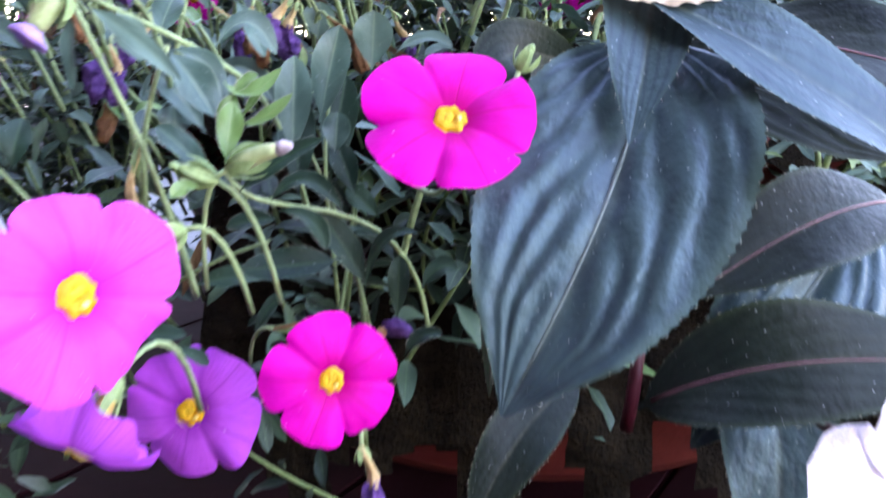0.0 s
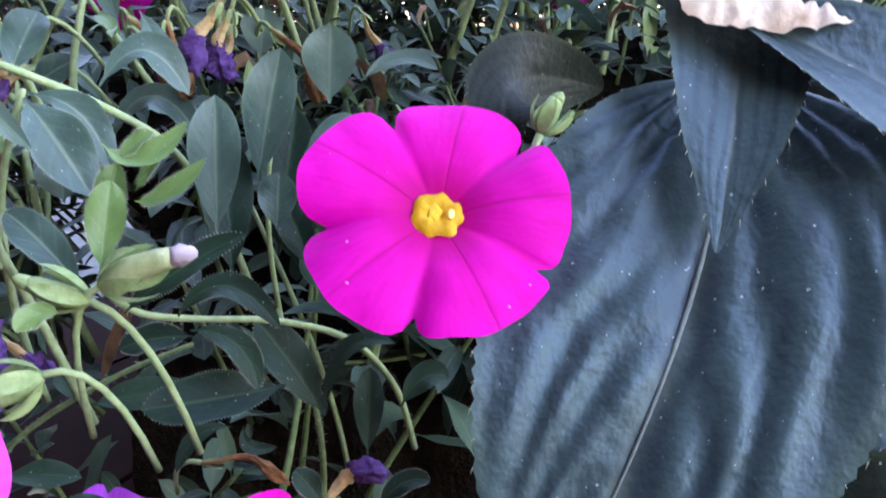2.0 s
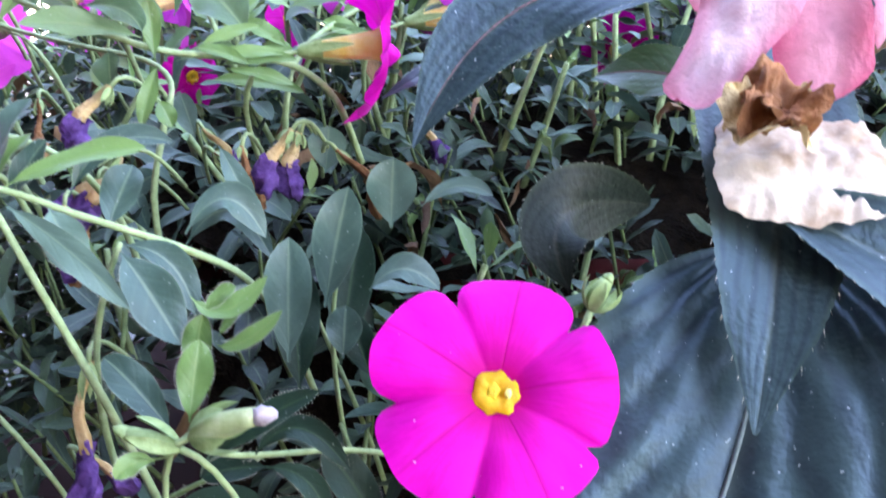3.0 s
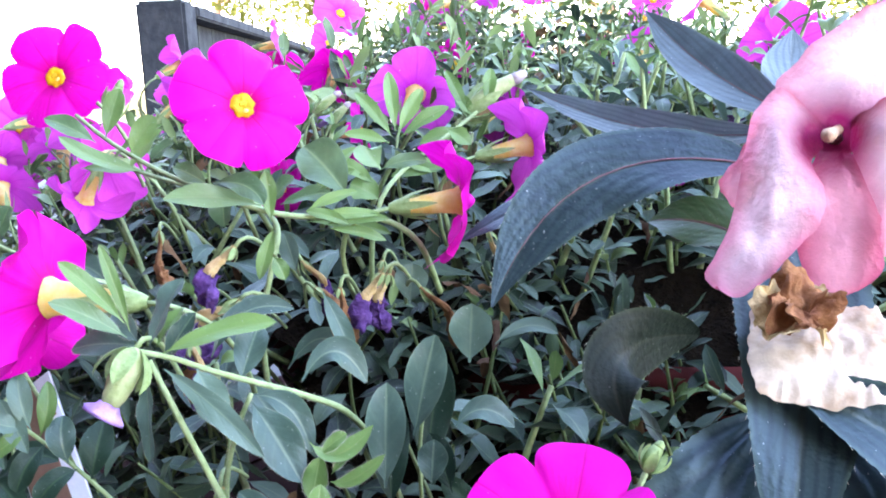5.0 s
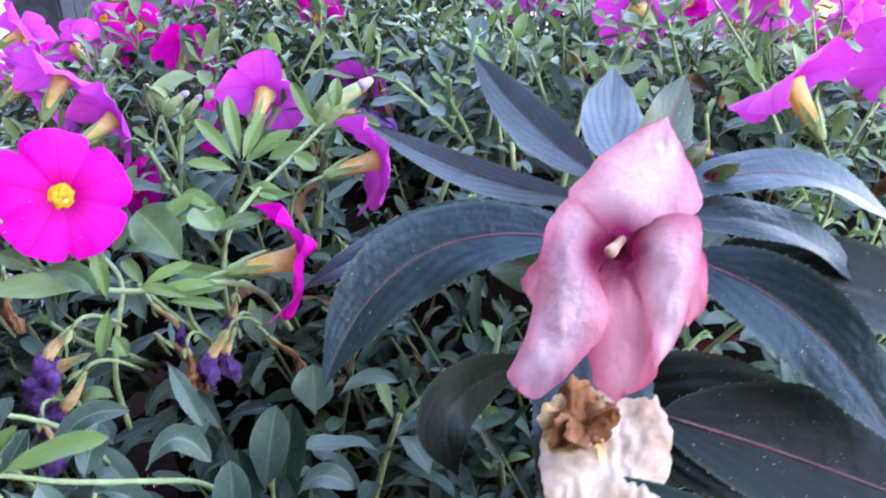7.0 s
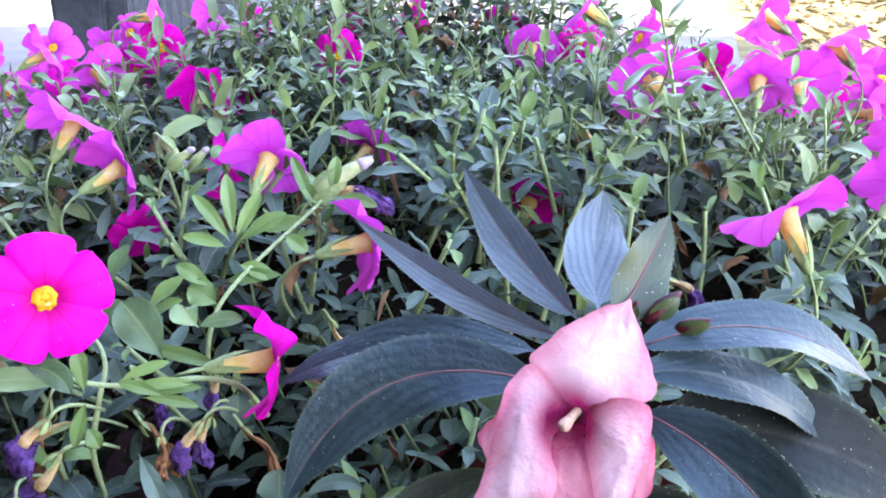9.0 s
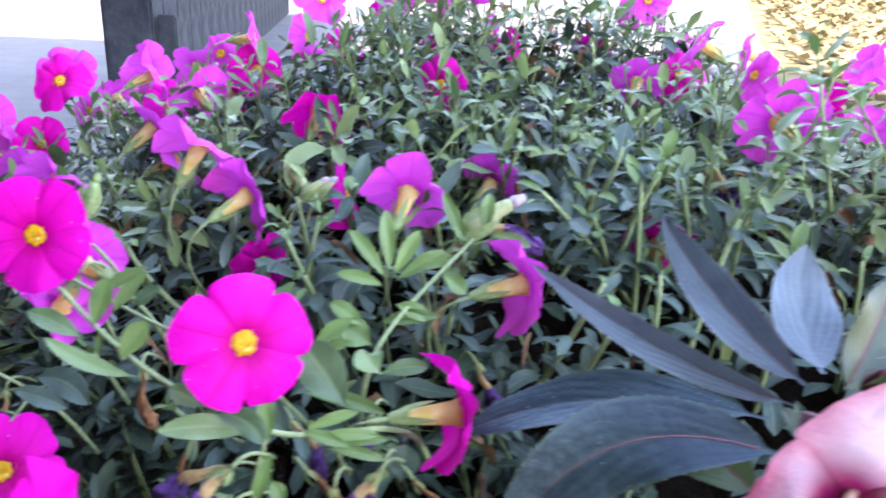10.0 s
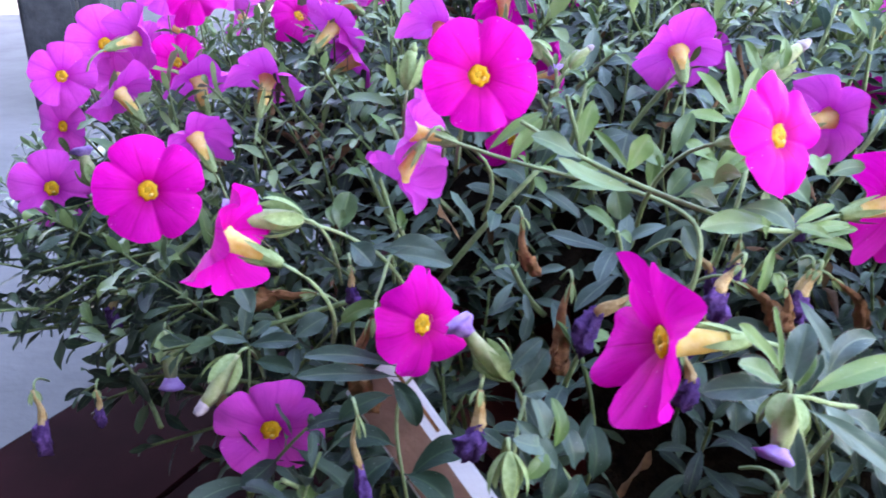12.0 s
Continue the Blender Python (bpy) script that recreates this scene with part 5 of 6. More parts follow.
key_leaf(s, (-0.0481, 0.1617, 0.2722), (-0.0512, 0.1610, 0.2733), (-0.0532, 0.1593, 0.2706), 0.0038, (0.3456, -0.6924, 0.6334), 1)
key_leaf(s, (-0.0432, 0.1792, 0.2834), (-0.0390, 0.1779, 0.2826), (-0.0320, 0.1786, 0.2896), 0.0033, (0.2518, -0.7975, 0.5482), 1)
key_leaf(s, (-0.0430, 0.1796, 0.2848), (-0.0408, 0.1793, 0.2882), (-0.0386, 0.1790, 0.2903), 0.0020, (0.2710, -0.7955, 0.5419), 1)
key_leaf(s, (-0.0360, 0.1774, 0.2625), (-0.0417, 0.1773, 0.2628), (-0.0474, 0.1772, 0.2608), 0.0053, (0.2513, -0.7093, 0.6586), 2)
s = key_shoot([(-0.0200, 0.1914, 0.2243), (-0.0190, 0.1905, 0.2361), (-0.0186, 0.1884, 0.2436), (-0.0230, 0.1943, 0.2496), (-0.0285, 0.2057, 0.2564)], 0.0013)
key_leaf(s, (-0.0179, 0.1847, 0.2452), (-0.0230, 0.1851, 0.2556), (-0.0282, 0.1855, 0.2621), 0.0086, (0.1332, -0.7166, 0.6846), 2)
key_leaf(s, (-0.0230, 0.1806, 0.2526), (-0.0334, 0.1775, 0.2516), (-0.0443, 0.1746, 0.2518), 0.0095, (0.1973, -0.6895, 0.6969), 2)
key_leaf(s, (-0.0186, 0.1881, 0.2425), (-0.0163, 0.1898, 0.2600), (-0.0055, 0.1857, 0.2573), 0.0036, (0.0700, -0.7135, 0.6972), 2)
key_leaf(s, (-0.0109, 0.1863, 0.2365), (-0.0106, 0.1883, 0.2454), (-0.0102, 0.1903, 0.2512), 0.0060, (0.0597, -0.6965, 0.7151), 2)
key_leaf(s, (-0.0053, 0.1957, 0.2410), (-0.0013, 0.1977, 0.2483), (0.0035, 0.1969, 0.2458), 0.0062, (0.0077, -0.7083, 0.7059), 2)
key_leaf(s, (-0.0089, 0.1802, 0.2298), (-0.0056, 0.1818, 0.2356), (-0.0001, 0.1813, 0.2344), 0.0042, (0.0270, -0.6465, 0.7624), 2)
key_leaf(s, (-0.0183, 0.1807, 0.2308), (-0.0206, 0.1815, 0.2343), (-0.0229, 0.1824, 0.2363), 0.0047, (0.1111, -0.6470, 0.7543), 2)
s = key_shoot([(-0.0824, 0.1970, 0.2320), (-0.0710, 0.1967, 0.2393), (-0.0639, 0.1955, 0.2430), (-0.0534, 0.1954, 0.2509), (-0.0430, 0.1997, 0.2523)], 0.0013)
key_leaf(s, (-0.0773, 0.1922, 0.2300), (-0.0701, 0.1920, 0.2314), (-0.0629, 0.1919, 0.2300), 0.0057, (0.3205, -0.6082, 0.7262), 2)
key_leaf(s, (-0.0643, 0.1892, 0.2280), (-0.0606, 0.1886, 0.2269), (-0.0569, 0.1880, 0.2240), 0.0046, (0.2821, -0.6029, 0.7463), 2)
key_leaf(s, (-0.0630, 0.1937, 0.2443), (-0.0646, 0.1944, 0.2473), (-0.0661, 0.1952, 0.2492), 0.0036, (0.3161, -0.6628, 0.6788))
key_leaf(s, (-0.0617, 0.1971, 0.2416), (-0.0524, 0.1972, 0.2446), (-0.0432, 0.1973, 0.2439), 0.0072, (0.2562, -0.6732, 0.6937), 2)
key_leaf(s, (-0.0337, 0.1863, 0.2424), (-0.0403, 0.1868, 0.2434), (-0.0434, 0.1845, 0.2351), 0.0033, (0.2013, -0.6564, 0.7271), 2)
key_leaf(s, (-0.0317, 0.1864, 0.2428), (-0.0328, 0.1849, 0.2373), (-0.0261, 0.1853, 0.2391), 0.0029, (0.1551, -0.6725, 0.7236), 2)
# broad grey leaves behind the near flower
s = key_shoot([(-0.0242, 0.2307, 0.2346), (-0.0303, 0.2289, 0.2538), (-0.0326, 0.2251, 0.2624), (-0.0378, 0.2310, 0.2721)], 0.0014)
key_leaf(s, (-0.0303, 0.2191, 0.2634), (-0.0283, 0.2240, 0.2806), (-0.0262, 0.2289, 0.2918), 0.0112, (0.1654, -0.9519, 0.2578))
key_leaf(s, (-0.0361, 0.2046, 0.2633), (-0.0372, 0.2101, 0.2783), (-0.0382, 0.2156, 0.2878), 0.0112, (0.2311, -0.9315, 0.2808))
key_leaf(s, (-0.0236, 0.2181, 0.2605), (-0.0263, 0.2201, 0.2689), (-0.0290, 0.2221, 0.2743), 0.0082, (0.1552, -0.9357, 0.3169))
key_leaf(s, (-0.0173, 0.2203, 0.2538), (-0.0219, 0.2215, 0.2590), (-0.0265, 0.2227, 0.2617), 0.0070, (0.1268, -0.9220, 0.3658))
key_leaf(s, (-0.0587, 0.2052, 0.2785), (-0.0652, 0.2084, 0.2878), (-0.0718, 0.2116, 0.2930), 0.0086, (0.3400, -0.7773, 0.5293))
key_leaf(s, (-0.0686, 0.2384, 0.2850), (-0.0575, 0.2400, 0.3031), (-0.0464, 0.2312, 0.2836), 0.0074, (0.2655, -0.8085, 0.5252))
key_leaf(s, (-0.0865, 0.2435, 0.2948), (-0.0812, 0.2443, 0.2993), (-0.0759, 0.2451, 0.3012), 0.0074, (0.3539, -0.8068, 0.4731))
key_leaf(s, (-0.0684, 0.2121, 0.2763), (-0.0686, 0.2132, 0.2813), (-0.0688, 0.2143, 0.2845), 0.0106, (0.3406, -0.7649, 0.5467))
# the shoot that carries the flower turned sideways
s = key_shoot([(-0.0684, 0.1863, 0.2799), (-0.0632, 0.1852, 0.2921), (-0.0595, 0.1841, 0.2995)], 0.0014)
s = key_shoot([(-0.0434, 0.2014, 0.2901), (-0.0511, 0.1927, 0.2971), (-0.0589, 0.1833, 0.3002), (-0.0660, 0.1818, 0.3068), (-0.0726, 0.1783, 0.3086), (-0.0788, 0.1761, 0.3113)], 0.0015)
key_leaf(s, (-0.0664, 0.1829, 0.3075), (-0.0626, 0.1878, 0.3192), (-0.0513, 0.1903, 0.3152), 0.0057, (0.2502, -0.7162, 0.6515))
key_leaf(s, (-0.0622, 0.1862, 0.3014), (-0.0612, 0.1904, 0.3073), (-0.0602, 0.1945, 0.3107), 0.0078, (0.2509, -0.7054, 0.6629))
key_leaf(s, (-0.0681, 0.1794, 0.3065), (-0.0653, 0.1772, 0.3027), (-0.0624, 0.1749, 0.2963), 0.0075, (0.2785, -0.6698, 0.6883))
key_leaf(s, (-0.0586, 0.1819, 0.2984), (-0.0534, 0.1790, 0.2933), (-0.0481, 0.1761, 0.2847), 0.0094, (0.2181, -0.6605, 0.7185))
key_leaf(s, (-0.0599, 0.1859, 0.2987), (-0.0508, 0.1869, 0.2983), (-0.0483, 0.1848, 0.2868), 0.0065, (0.2162, -0.6728, 0.7076))
key_leaf(s, (-0.0514, 0.1921, 0.2990), (-0.0447, 0.1968, 0.3109), (-0.0385, 0.1962, 0.2973), 0.0070, (0.1749, -0.7061, 0.6862))
key_leaf(s, (-0.0748, 0.1799, 0.3075), (-0.0717, 0.1812, 0.3133), (-0.0686, 0.1825, 0.3168), 0.0047, (0.3108, -0.6942, 0.6493))
key_leaf(s, (-0.0804, 0.1770, 0.3164), (-0.0860, 0.1766, 0.3241), (-0.0916, 0.1762, 0.3286), 0.0041, (0.3857, -0.6887, 0.6140), 1)
key_leaf(s, (-0.0799, 0.1765, 0.3137), (-0.0862, 0.1746, 0.3193), (-0.0924, 0.1727, 0.3218), 0.0048, (0.3837, -0.6742, 0.6310))
key_leaf(s, (-0.0798, 0.1777, 0.3144), (-0.0819, 0.1777, 0.3247), (-0.0840, 0.1777, 0.3315), 0.0028, (0.3689, -0.6984, 0.6133), 1)
key_leaf(s, (-0.0464, 0.1779, 0.2922), (-0.0416, 0.1771, 0.2860), (-0.0343, 0.1798, 0.2950), 0.0044, (0.1640, -0.6768, 0.7177), 1)
key_leaf(s, (-0.0443, 0.1777, 0.2899), (-0.0452, 0.1767, 0.2865), (-0.0461, 0.1757, 0.2813), 0.0055, (0.1809, -0.6483, 0.7396), 1)
key_leaf(s, (-0.0443, 0.1777, 0.2899), (-0.0418, 0.1783, 0.2924), (-0.0393, 0.1790, 0.2935), 0.0033, (0.1693, -0.6699, 0.7229), 1)
# upright grey leaves in front of the sideways impatiens leaf
s = key_shoot([(-0.0306, 0.2130, 0.2645), (-0.0308, 0.2105, 0.2776), (-0.0279, 0.2101, 0.2891)], 0.0012)
key_leaf(s, (-0.0304, 0.2061, 0.2809), (-0.0277, 0.2067, 0.2950), (-0.0249, 0.2074, 0.3043), 0.0103, (0.1203, -0.9158, 0.3832))
key_leaf(s, (-0.0353, 0.1939, 0.2744), (-0.0349, 0.1953, 0.2881), (-0.0344, 0.1967, 0.2972), 0.0098, (0.1635, -0.8862, 0.4334))
key_leaf(s, (-0.0255, 0.1951, 0.2746), (-0.0252, 0.1961, 0.2804), (-0.0248, 0.1971, 0.2842), 0.0076, (0.1096, -0.8799, 0.4622))
key_leaf(s, (-0.0185, 0.2202, 0.2933), (-0.0180, 0.2198, 0.3022), (-0.0174, 0.2193, 0.3081), 0.0116, (0.0644, -0.9092, 0.4113))
key_leaf(s, (-0.0361, 0.2455, 0.3009), (-0.0356, 0.2467, 0.3073), (-0.0351, 0.2478, 0.3115), 0.0102, (0.1333, -0.9258, 0.3539))
key_leaf(s, (-0.0124, 0.2218, 0.2973), (-0.0048, 0.2241, 0.3044), (0.0026, 0.2238, 0.2992), 0.0047, (0.0009, -0.7493, 0.6622))
key_leaf(s, (-0.0203, 0.1962, 0.2873), (-0.0144, 0.1984, 0.2947), (-0.0076, 0.1975, 0.2869), 0.0063, (0.0391, -0.6958, 0.7172))
key_leaf(s, (-0.0530, 0.2200, 0.3109), (-0.0488, 0.2164, 0.3055), (-0.0447, 0.2128, 0.2964), 0.0054, (0.1767, -0.7398, 0.6492))
# the long shoot under the big near flower
s = key_shoot([(-0.0378, 0.2307, 0.3298), (-0.0513, 0.2233, 0.3262), (-0.0616, 0.2207, 0.3288), (-0.0784, 0.2220, 0.3344), (-0.0941, 0.2265, 0.3396), (-0.1108, 0.2363, 0.3463), (-0.1224, 0.2436, 0.3534)], 0.0016)
key_leaf(s, (-0.0657, 0.2178, 0.3322), (-0.0754, 0.2150, 0.3360), (-0.0861, 0.2110, 0.3351), 0.0066, (0.3013, -0.7738, 0.5572))
key_leaf(s, (-0.0754, 0.2149, 0.3382), (-0.0661, 0.2141, 0.3392), (-0.0628, 0.2112, 0.3334), 0.0065, (0.2788, -0.7857, 0.5522))
key_leaf(s, (-0.0479, 0.2301, 0.3324), (-0.0540, 0.2343, 0.3401), (-0.0602, 0.2384, 0.3440), 0.0131, (0.2170, -0.8908, 0.3992))
key_leaf(s, (-0.0782, 0.2185, 0.3373), (-0.0822, 0.2185, 0.3403), (-0.0862, 0.2185, 0.3416), 0.0054, (0.3232, -0.7798, 0.5361))
key_leaf(s, (-0.0998, 0.2258, 0.3444), (-0.0968, 0.2270, 0.3498), (-0.0937, 0.2283, 0.3530), 0.0064, (0.3684, -0.7821, 0.5026), 1)
key_leaf(s, (-0.1097, 0.2337, 0.3480), (-0.1079, 0.2351, 0.3553), (-0.1060, 0.2365, 0.3600), 0.0058, (0.3956, -0.7806, 0.4839), 1)
key_leaf(s, (-0.0964, 0.2253, 0.3401), (-0.1082, 0.2244, 0.3420), (-0.1171, 0.2249, 0.3491), 0.0047, (0.4000, -0.7586, 0.5143))
key_leaf(s, (-0.1101, 0.2293, 0.3471), (-0.1165, 0.2293, 0.3516), (-0.1228, 0.2292, 0.3534), 0.0057, (0.4273, -0.7563, 0.4954))
key_leaf(s, (-0.1138, 0.2276, 0.3409), (-0.1081, 0.2282, 0.3415), (-0.1025, 0.2287, 0.3398), 0.0034, (0.3959, -0.7528, 0.5259))
key_leaf(s, (-0.0406, 0.2372, 0.3379), (-0.0450, 0.2377, 0.3428), (-0.0441, 0.2380, 0.3436), 0.0086, (0.1526, -0.8347, 0.5292))
key_leaf(s, (-0.0406, 0.2372, 0.3379), (-0.0348, 0.2385, 0.3408), (-0.0291, 0.2388, 0.3396), 0.0049, (0.1223, -0.8355, 0.5358))
key_leaf(s, (-0.0783, 0.2233, 0.3407), (-0.0765, 0.2246, 0.3460), (-0.0708, 0.2247, 0.3431), 0.0047, (0.2899, -0.7986, 0.5274), 1)
key_leaf(s, (-0.0455, 0.2220, 0.3265), (-0.0508, 0.2218, 0.3295), (-0.0562, 0.2216, 0.3302), 0.0035, (0.1931, -0.7957, 0.5740), 1)
key_leaf(s, (-0.0643, 0.2202, 0.3279), (-0.0649, 0.2214, 0.3351), (-0.0655, 0.2225, 0.3398), 0.0046, (0.2515, -0.7928, 0.5551), 1)
key_leaf(s, (-0.0631, 0.2181, 0.3269), (-0.0648, 0.2167, 0.3223), (-0.0666, 0.2153, 0.3152), 0.0040, (0.2480, -0.7633, 0.5966), 1)
key_leaf(s, (-0.0632, 0.2167, 0.3203), (-0.0619, 0.2163, 0.3183), (-0.0606, 0.2159, 0.3150), 0.0046, (0.2349, -0.7588, 0.6074), 1)
key_leaf(s, (-0.0565, 0.2225, 0.3300), (-0.0504, 0.2241, 0.3334), (-0.0444, 0.2257, 0.3341), 0.0033, (0.1913, -0.8051, 0.5614), 1)
key_leaf(s, (-0.0551, 0.2223, 0.3280), (-0.0471, 0.2237, 0.3299), (-0.0391, 0.2252, 0.3285), 0.0033, (0.1766, -0.7998, 0.5737), 1)
key_leaf(s, (-0.0525, 0.2223, 0.3265), (-0.0447, 0.2237, 0.3285), (-0.0370, 0.2252, 0.3274), 0.0033, (0.1666, -0.7989, 0.5779), 1)
key_leaf(s, (-0.0511, 0.2223, 0.3258), (-0.0445, 0.2232, 0.3255), (-0.0378, 0.2241, 0.3224), 0.0033, (0.1646, -0.7928, 0.5868), 1)
# the upright cluster with buds behind
s = key_shoot([(-0.0474, 0.2668, 0.3284), (-0.0416, 0.2798, 0.3339), (-0.0321, 0.2960, 0.3391), (-0.0224, 0.3069, 0.3472), (-0.0159, 0.3166, 0.3523)], 0.0016)
key_leaf(s, (-0.0453, 0.2860, 0.3426), (-0.0512, 0.2883, 0.3514), (-0.0572, 0.2905, 0.3564), 0.0049, (0.2322, -0.8362, 0.4969), 1)
key_leaf(s, (-0.0444, 0.2866, 0.3442), (-0.0457, 0.2899, 0.3553), (-0.0469, 0.2932, 0.3624), 0.0053, (0.2140, -0.8474, 0.4859), 1)
key_leaf(s, (-0.0435, 0.2864, 0.3434), (-0.0398, 0.2890, 0.3517), (-0.0361, 0.2917, 0.3568), 0.0053, (0.1938, -0.8456, 0.4973), 1)
key_leaf(s, (-0.0426, 0.2861, 0.3426), (-0.0353, 0.2881, 0.3486), (-0.0279, 0.2900, 0.3511), 0.0053, (0.1779, -0.8425, 0.5085), 1)
key_leaf(s, (-0.0461, 0.2853, 0.3409), (-0.0532, 0.2856, 0.3439), (-0.0603, 0.2858, 0.3440), 0.0046, (0.2375, -0.8213, 0.5187), 1)
key_leaf(s, (-0.0424, 0.2837, 0.3360), (-0.0370, 0.2832, 0.3351), (-0.0317, 0.2828, 0.3320), 0.0060, (0.1820, -0.8163, 0.5482), 1)
key_leaf(s, (-0.0227, 0.3091, 0.3445), (-0.0269, 0.3122, 0.3554), (-0.0310, 0.3152, 0.3622), 0.0049, (0.1393, -0.8721, 0.4691), 1)
key_leaf(s, (-0.0209, 0.3099, 0.3463), (-0.0244, 0.3111, 0.3513), (-0.0278, 0.3124, 0.3542), 0.0049, (0.1310, -0.8681, 0.4788), 1)
key_leaf(s, (-0.0172, 0.3114, 0.3499), (-0.0165, 0.3137, 0.3575), (-0.0158, 0.3160, 0.3624), 0.0053, (0.1055, -0.8810, 0.4612), 1)
key_leaf(s, (-0.0153, 0.3115, 0.3499), (-0.0086, 0.3112, 0.3496), (-0.0019, 0.3109, 0.3466), 0.0049, (0.0791, -0.8705, 0.4859), 1)
key_leaf(s, (-0.0246, 0.3083, 0.3426), (-0.0321, 0.3073, 0.3423), (-0.0396, 0.3062, 0.3388), 0.0057, (0.1553, -0.8481, 0.5065), 1)
key_leaf(s, (-0.0286, 0.2875, 0.3445), (-0.0250, 0.2868, 0.3429), (-0.0214, 0.2861, 0.3396), 0.0060, (0.1417, -0.8391, 0.5252), 1)
key_leaf(s, (-0.0510, 0.2808, 0.3292), (-0.0564, 0.2817, 0.3337), (-0.0618, 0.2827, 0.3357), 0.0060, (0.2458, -0.7994, 0.5483), 1)
key_leaf(s, (-0.0282, 0.2832, 0.3329), (-0.0370, 0.2825, 0.3337), (-0.0457, 0.2817, 0.3309), 0.0053, (0.1814, -0.8122, 0.5545), 1)
key_leaf(s, (-0.0490, 0.2791, 0.3243), (-0.0535, 0.2798, 0.3277), (-0.0580, 0.2804, 0.3291), 0.0106, (0.2352, -0.7900, 0.5662), 1)
# leaves at the foot of the near flower shoot
s = key_shoot([(-0.0648, 0.1782, 0.2797), (-0.0717, 0.1779, 0.2956), (-0.0765, 0.1774, 0.3088)], 0.0016)
key_leaf(s, (-0.0767, 0.1785, 0.3112), (-0.0741, 0.1817, 0.3186), (-0.0715, 0.1850, 0.3231), 0.0069, (-0.4327, -0.6777, 0.5945))
key_leaf(s, (-0.0753, 0.1783, 0.3112), (-0.0731, 0.1805, 0.3154), (-0.0710, 0.1828, 0.3178), 0.0045, (-0.4345, -0.6679, 0.6042), 1)
key_leaf(s, (-0.0738, 0.1777, 0.3101), (-0.0628, 0.1787, 0.3152), (-0.0517, 0.1797, 0.3157), 0.0057, (-0.4724, -0.6439, 0.6019), 1)
key_leaf(s, (-0.0784, 0.1786, 0.3112), (-0.0865, 0.1803, 0.3121), (-0.0946, 0.1819, 0.3096), 0.0064, (-0.3777, -0.6782, 0.6304))
key_leaf(s, (-0.0790, 0.1789, 0.3118), (-0.0825, 0.1814, 0.3151), (-0.0860, 0.1839, 0.3165), 0.0052, (-0.3969, -0.6833, 0.6129))
key_leaf(s, (-0.0767, 0.1762, 0.3058), (-0.0761, 0.1740, 0.2997), (-0.0756, 0.1718, 0.2904), 0.0052, (-0.4102, -0.6214, 0.6676))
key_leaf(s, (-0.0733, 0.1765, 0.3074), (-0.0630, 0.1734, 0.3026), (-0.0528, 0.1702, 0.2926), 0.0050, (-0.4606, -0.6053, 0.6491))
# hanging shoots at the outer side
s = key_shoot([(-0.1551, 0.2821, 0.3040), (-0.1575, 0.2727, 0.2965), (-0.1614, 0.2665, 0.2911)], 0.0013)
key_leaf(s, (-0.1563, 0.2641, 0.2920), (-0.1660, 0.2657, 0.2931), (-0.1709, 0.2640, 0.2877), 0.0062, (-0.0038, -0.6830, 0.7304), 1)
key_leaf(s, (-0.1569, 0.2823, 0.3040), (-0.1452, 0.2822, 0.3069), (-0.1376, 0.2777, 0.2982), 0.0100, (-0.0525, -0.7157, 0.6964))
s = key_shoot([(-0.2047, 0.2698, 0.2457), (-0.2001, 0.2785, 0.2678), (-0.2020, 0.2826, 0.2719)], 0.0012)
key_leaf(s, (-0.2017, 0.2806, 0.2725), (-0.1935, 0.2800, 0.2748), (-0.1853, 0.2793, 0.2737), 0.0062, (0.0838, -0.7038, 0.7054))
key_leaf(s, (-0.2017, 0.2810, 0.2735), (-0.2076, 0.2821, 0.2756), (-0.2135, 0.2831, 0.2754), 0.0055, (0.1239, -0.7041, 0.6992))
key_leaf(s, (-0.2035, 0.2817, 0.2745), (-0.2023, 0.2840, 0.2818), (-0.2011, 0.2863, 0.2864), 0.0055, (0.1098, -0.7179, 0.6874))
key_leaf(s, (-0.2017, 0.2815, 0.2745), (-0.1979, 0.2821, 0.2780), (-0.1941, 0.2828, 0.2796), 0.0044, (0.0968, -0.7116, 0.6959))
key_leaf(s, (-0.2001, 0.2785, 0.2678), (-0.1938, 0.2773, 0.2678), (-0.1875, 0.2760, 0.2652), 0.0066, (0.0839, -0.6896, 0.7193))
key_leaf(s, (-0.1871, 0.2799, 0.2745), (-0.1815, 0.2807, 0.2793), (-0.1758, 0.2815, 0.2813), 0.0081, (0.0491, -0.7152, 0.6972))
key_leaf(s, (-0.1995, 0.2841, 0.2813), (-0.2020, 0.2864, 0.2876), (-0.2045, 0.2888, 0.2915), 0.0073, (0.1099, -0.7302, 0.6743))
s = key_shoot([(-0.1325, 0.1896, 0.2762), (-0.1300, 0.2048, 0.2872), (-0.1253, 0.2118, 0.2921)], 0.0014)
key_leaf(s, (-0.1269, 0.2082, 0.2961), (-0.1236, 0.2096, 0.3016), (-0.1204, 0.2111, 0.3049), 0.0068, (-0.1530, -0.6308, 0.7607))
key_leaf(s, (-0.1292, 0.2058, 0.2897), (-0.1244, 0.2029, 0.2857), (-0.1195, 0.2000, 0.2784), 0.0060, (-0.1450, -0.5843, 0.7985))
key_leaf(s, (-0.1269, 0.2076, 0.2948), (-0.1239, 0.2076, 0.2961), (-0.1208, 0.2075, 0.2961), 0.0055, (-0.1506, -0.6165, 0.7728))
key_leaf(s, (-0.1301, 0.2101, 0.2999), (-0.1259, 0.2112, 0.3048), (-0.1216, 0.2123, 0.3074), 0.0049, (-0.1458, -0.6413, 0.7533))
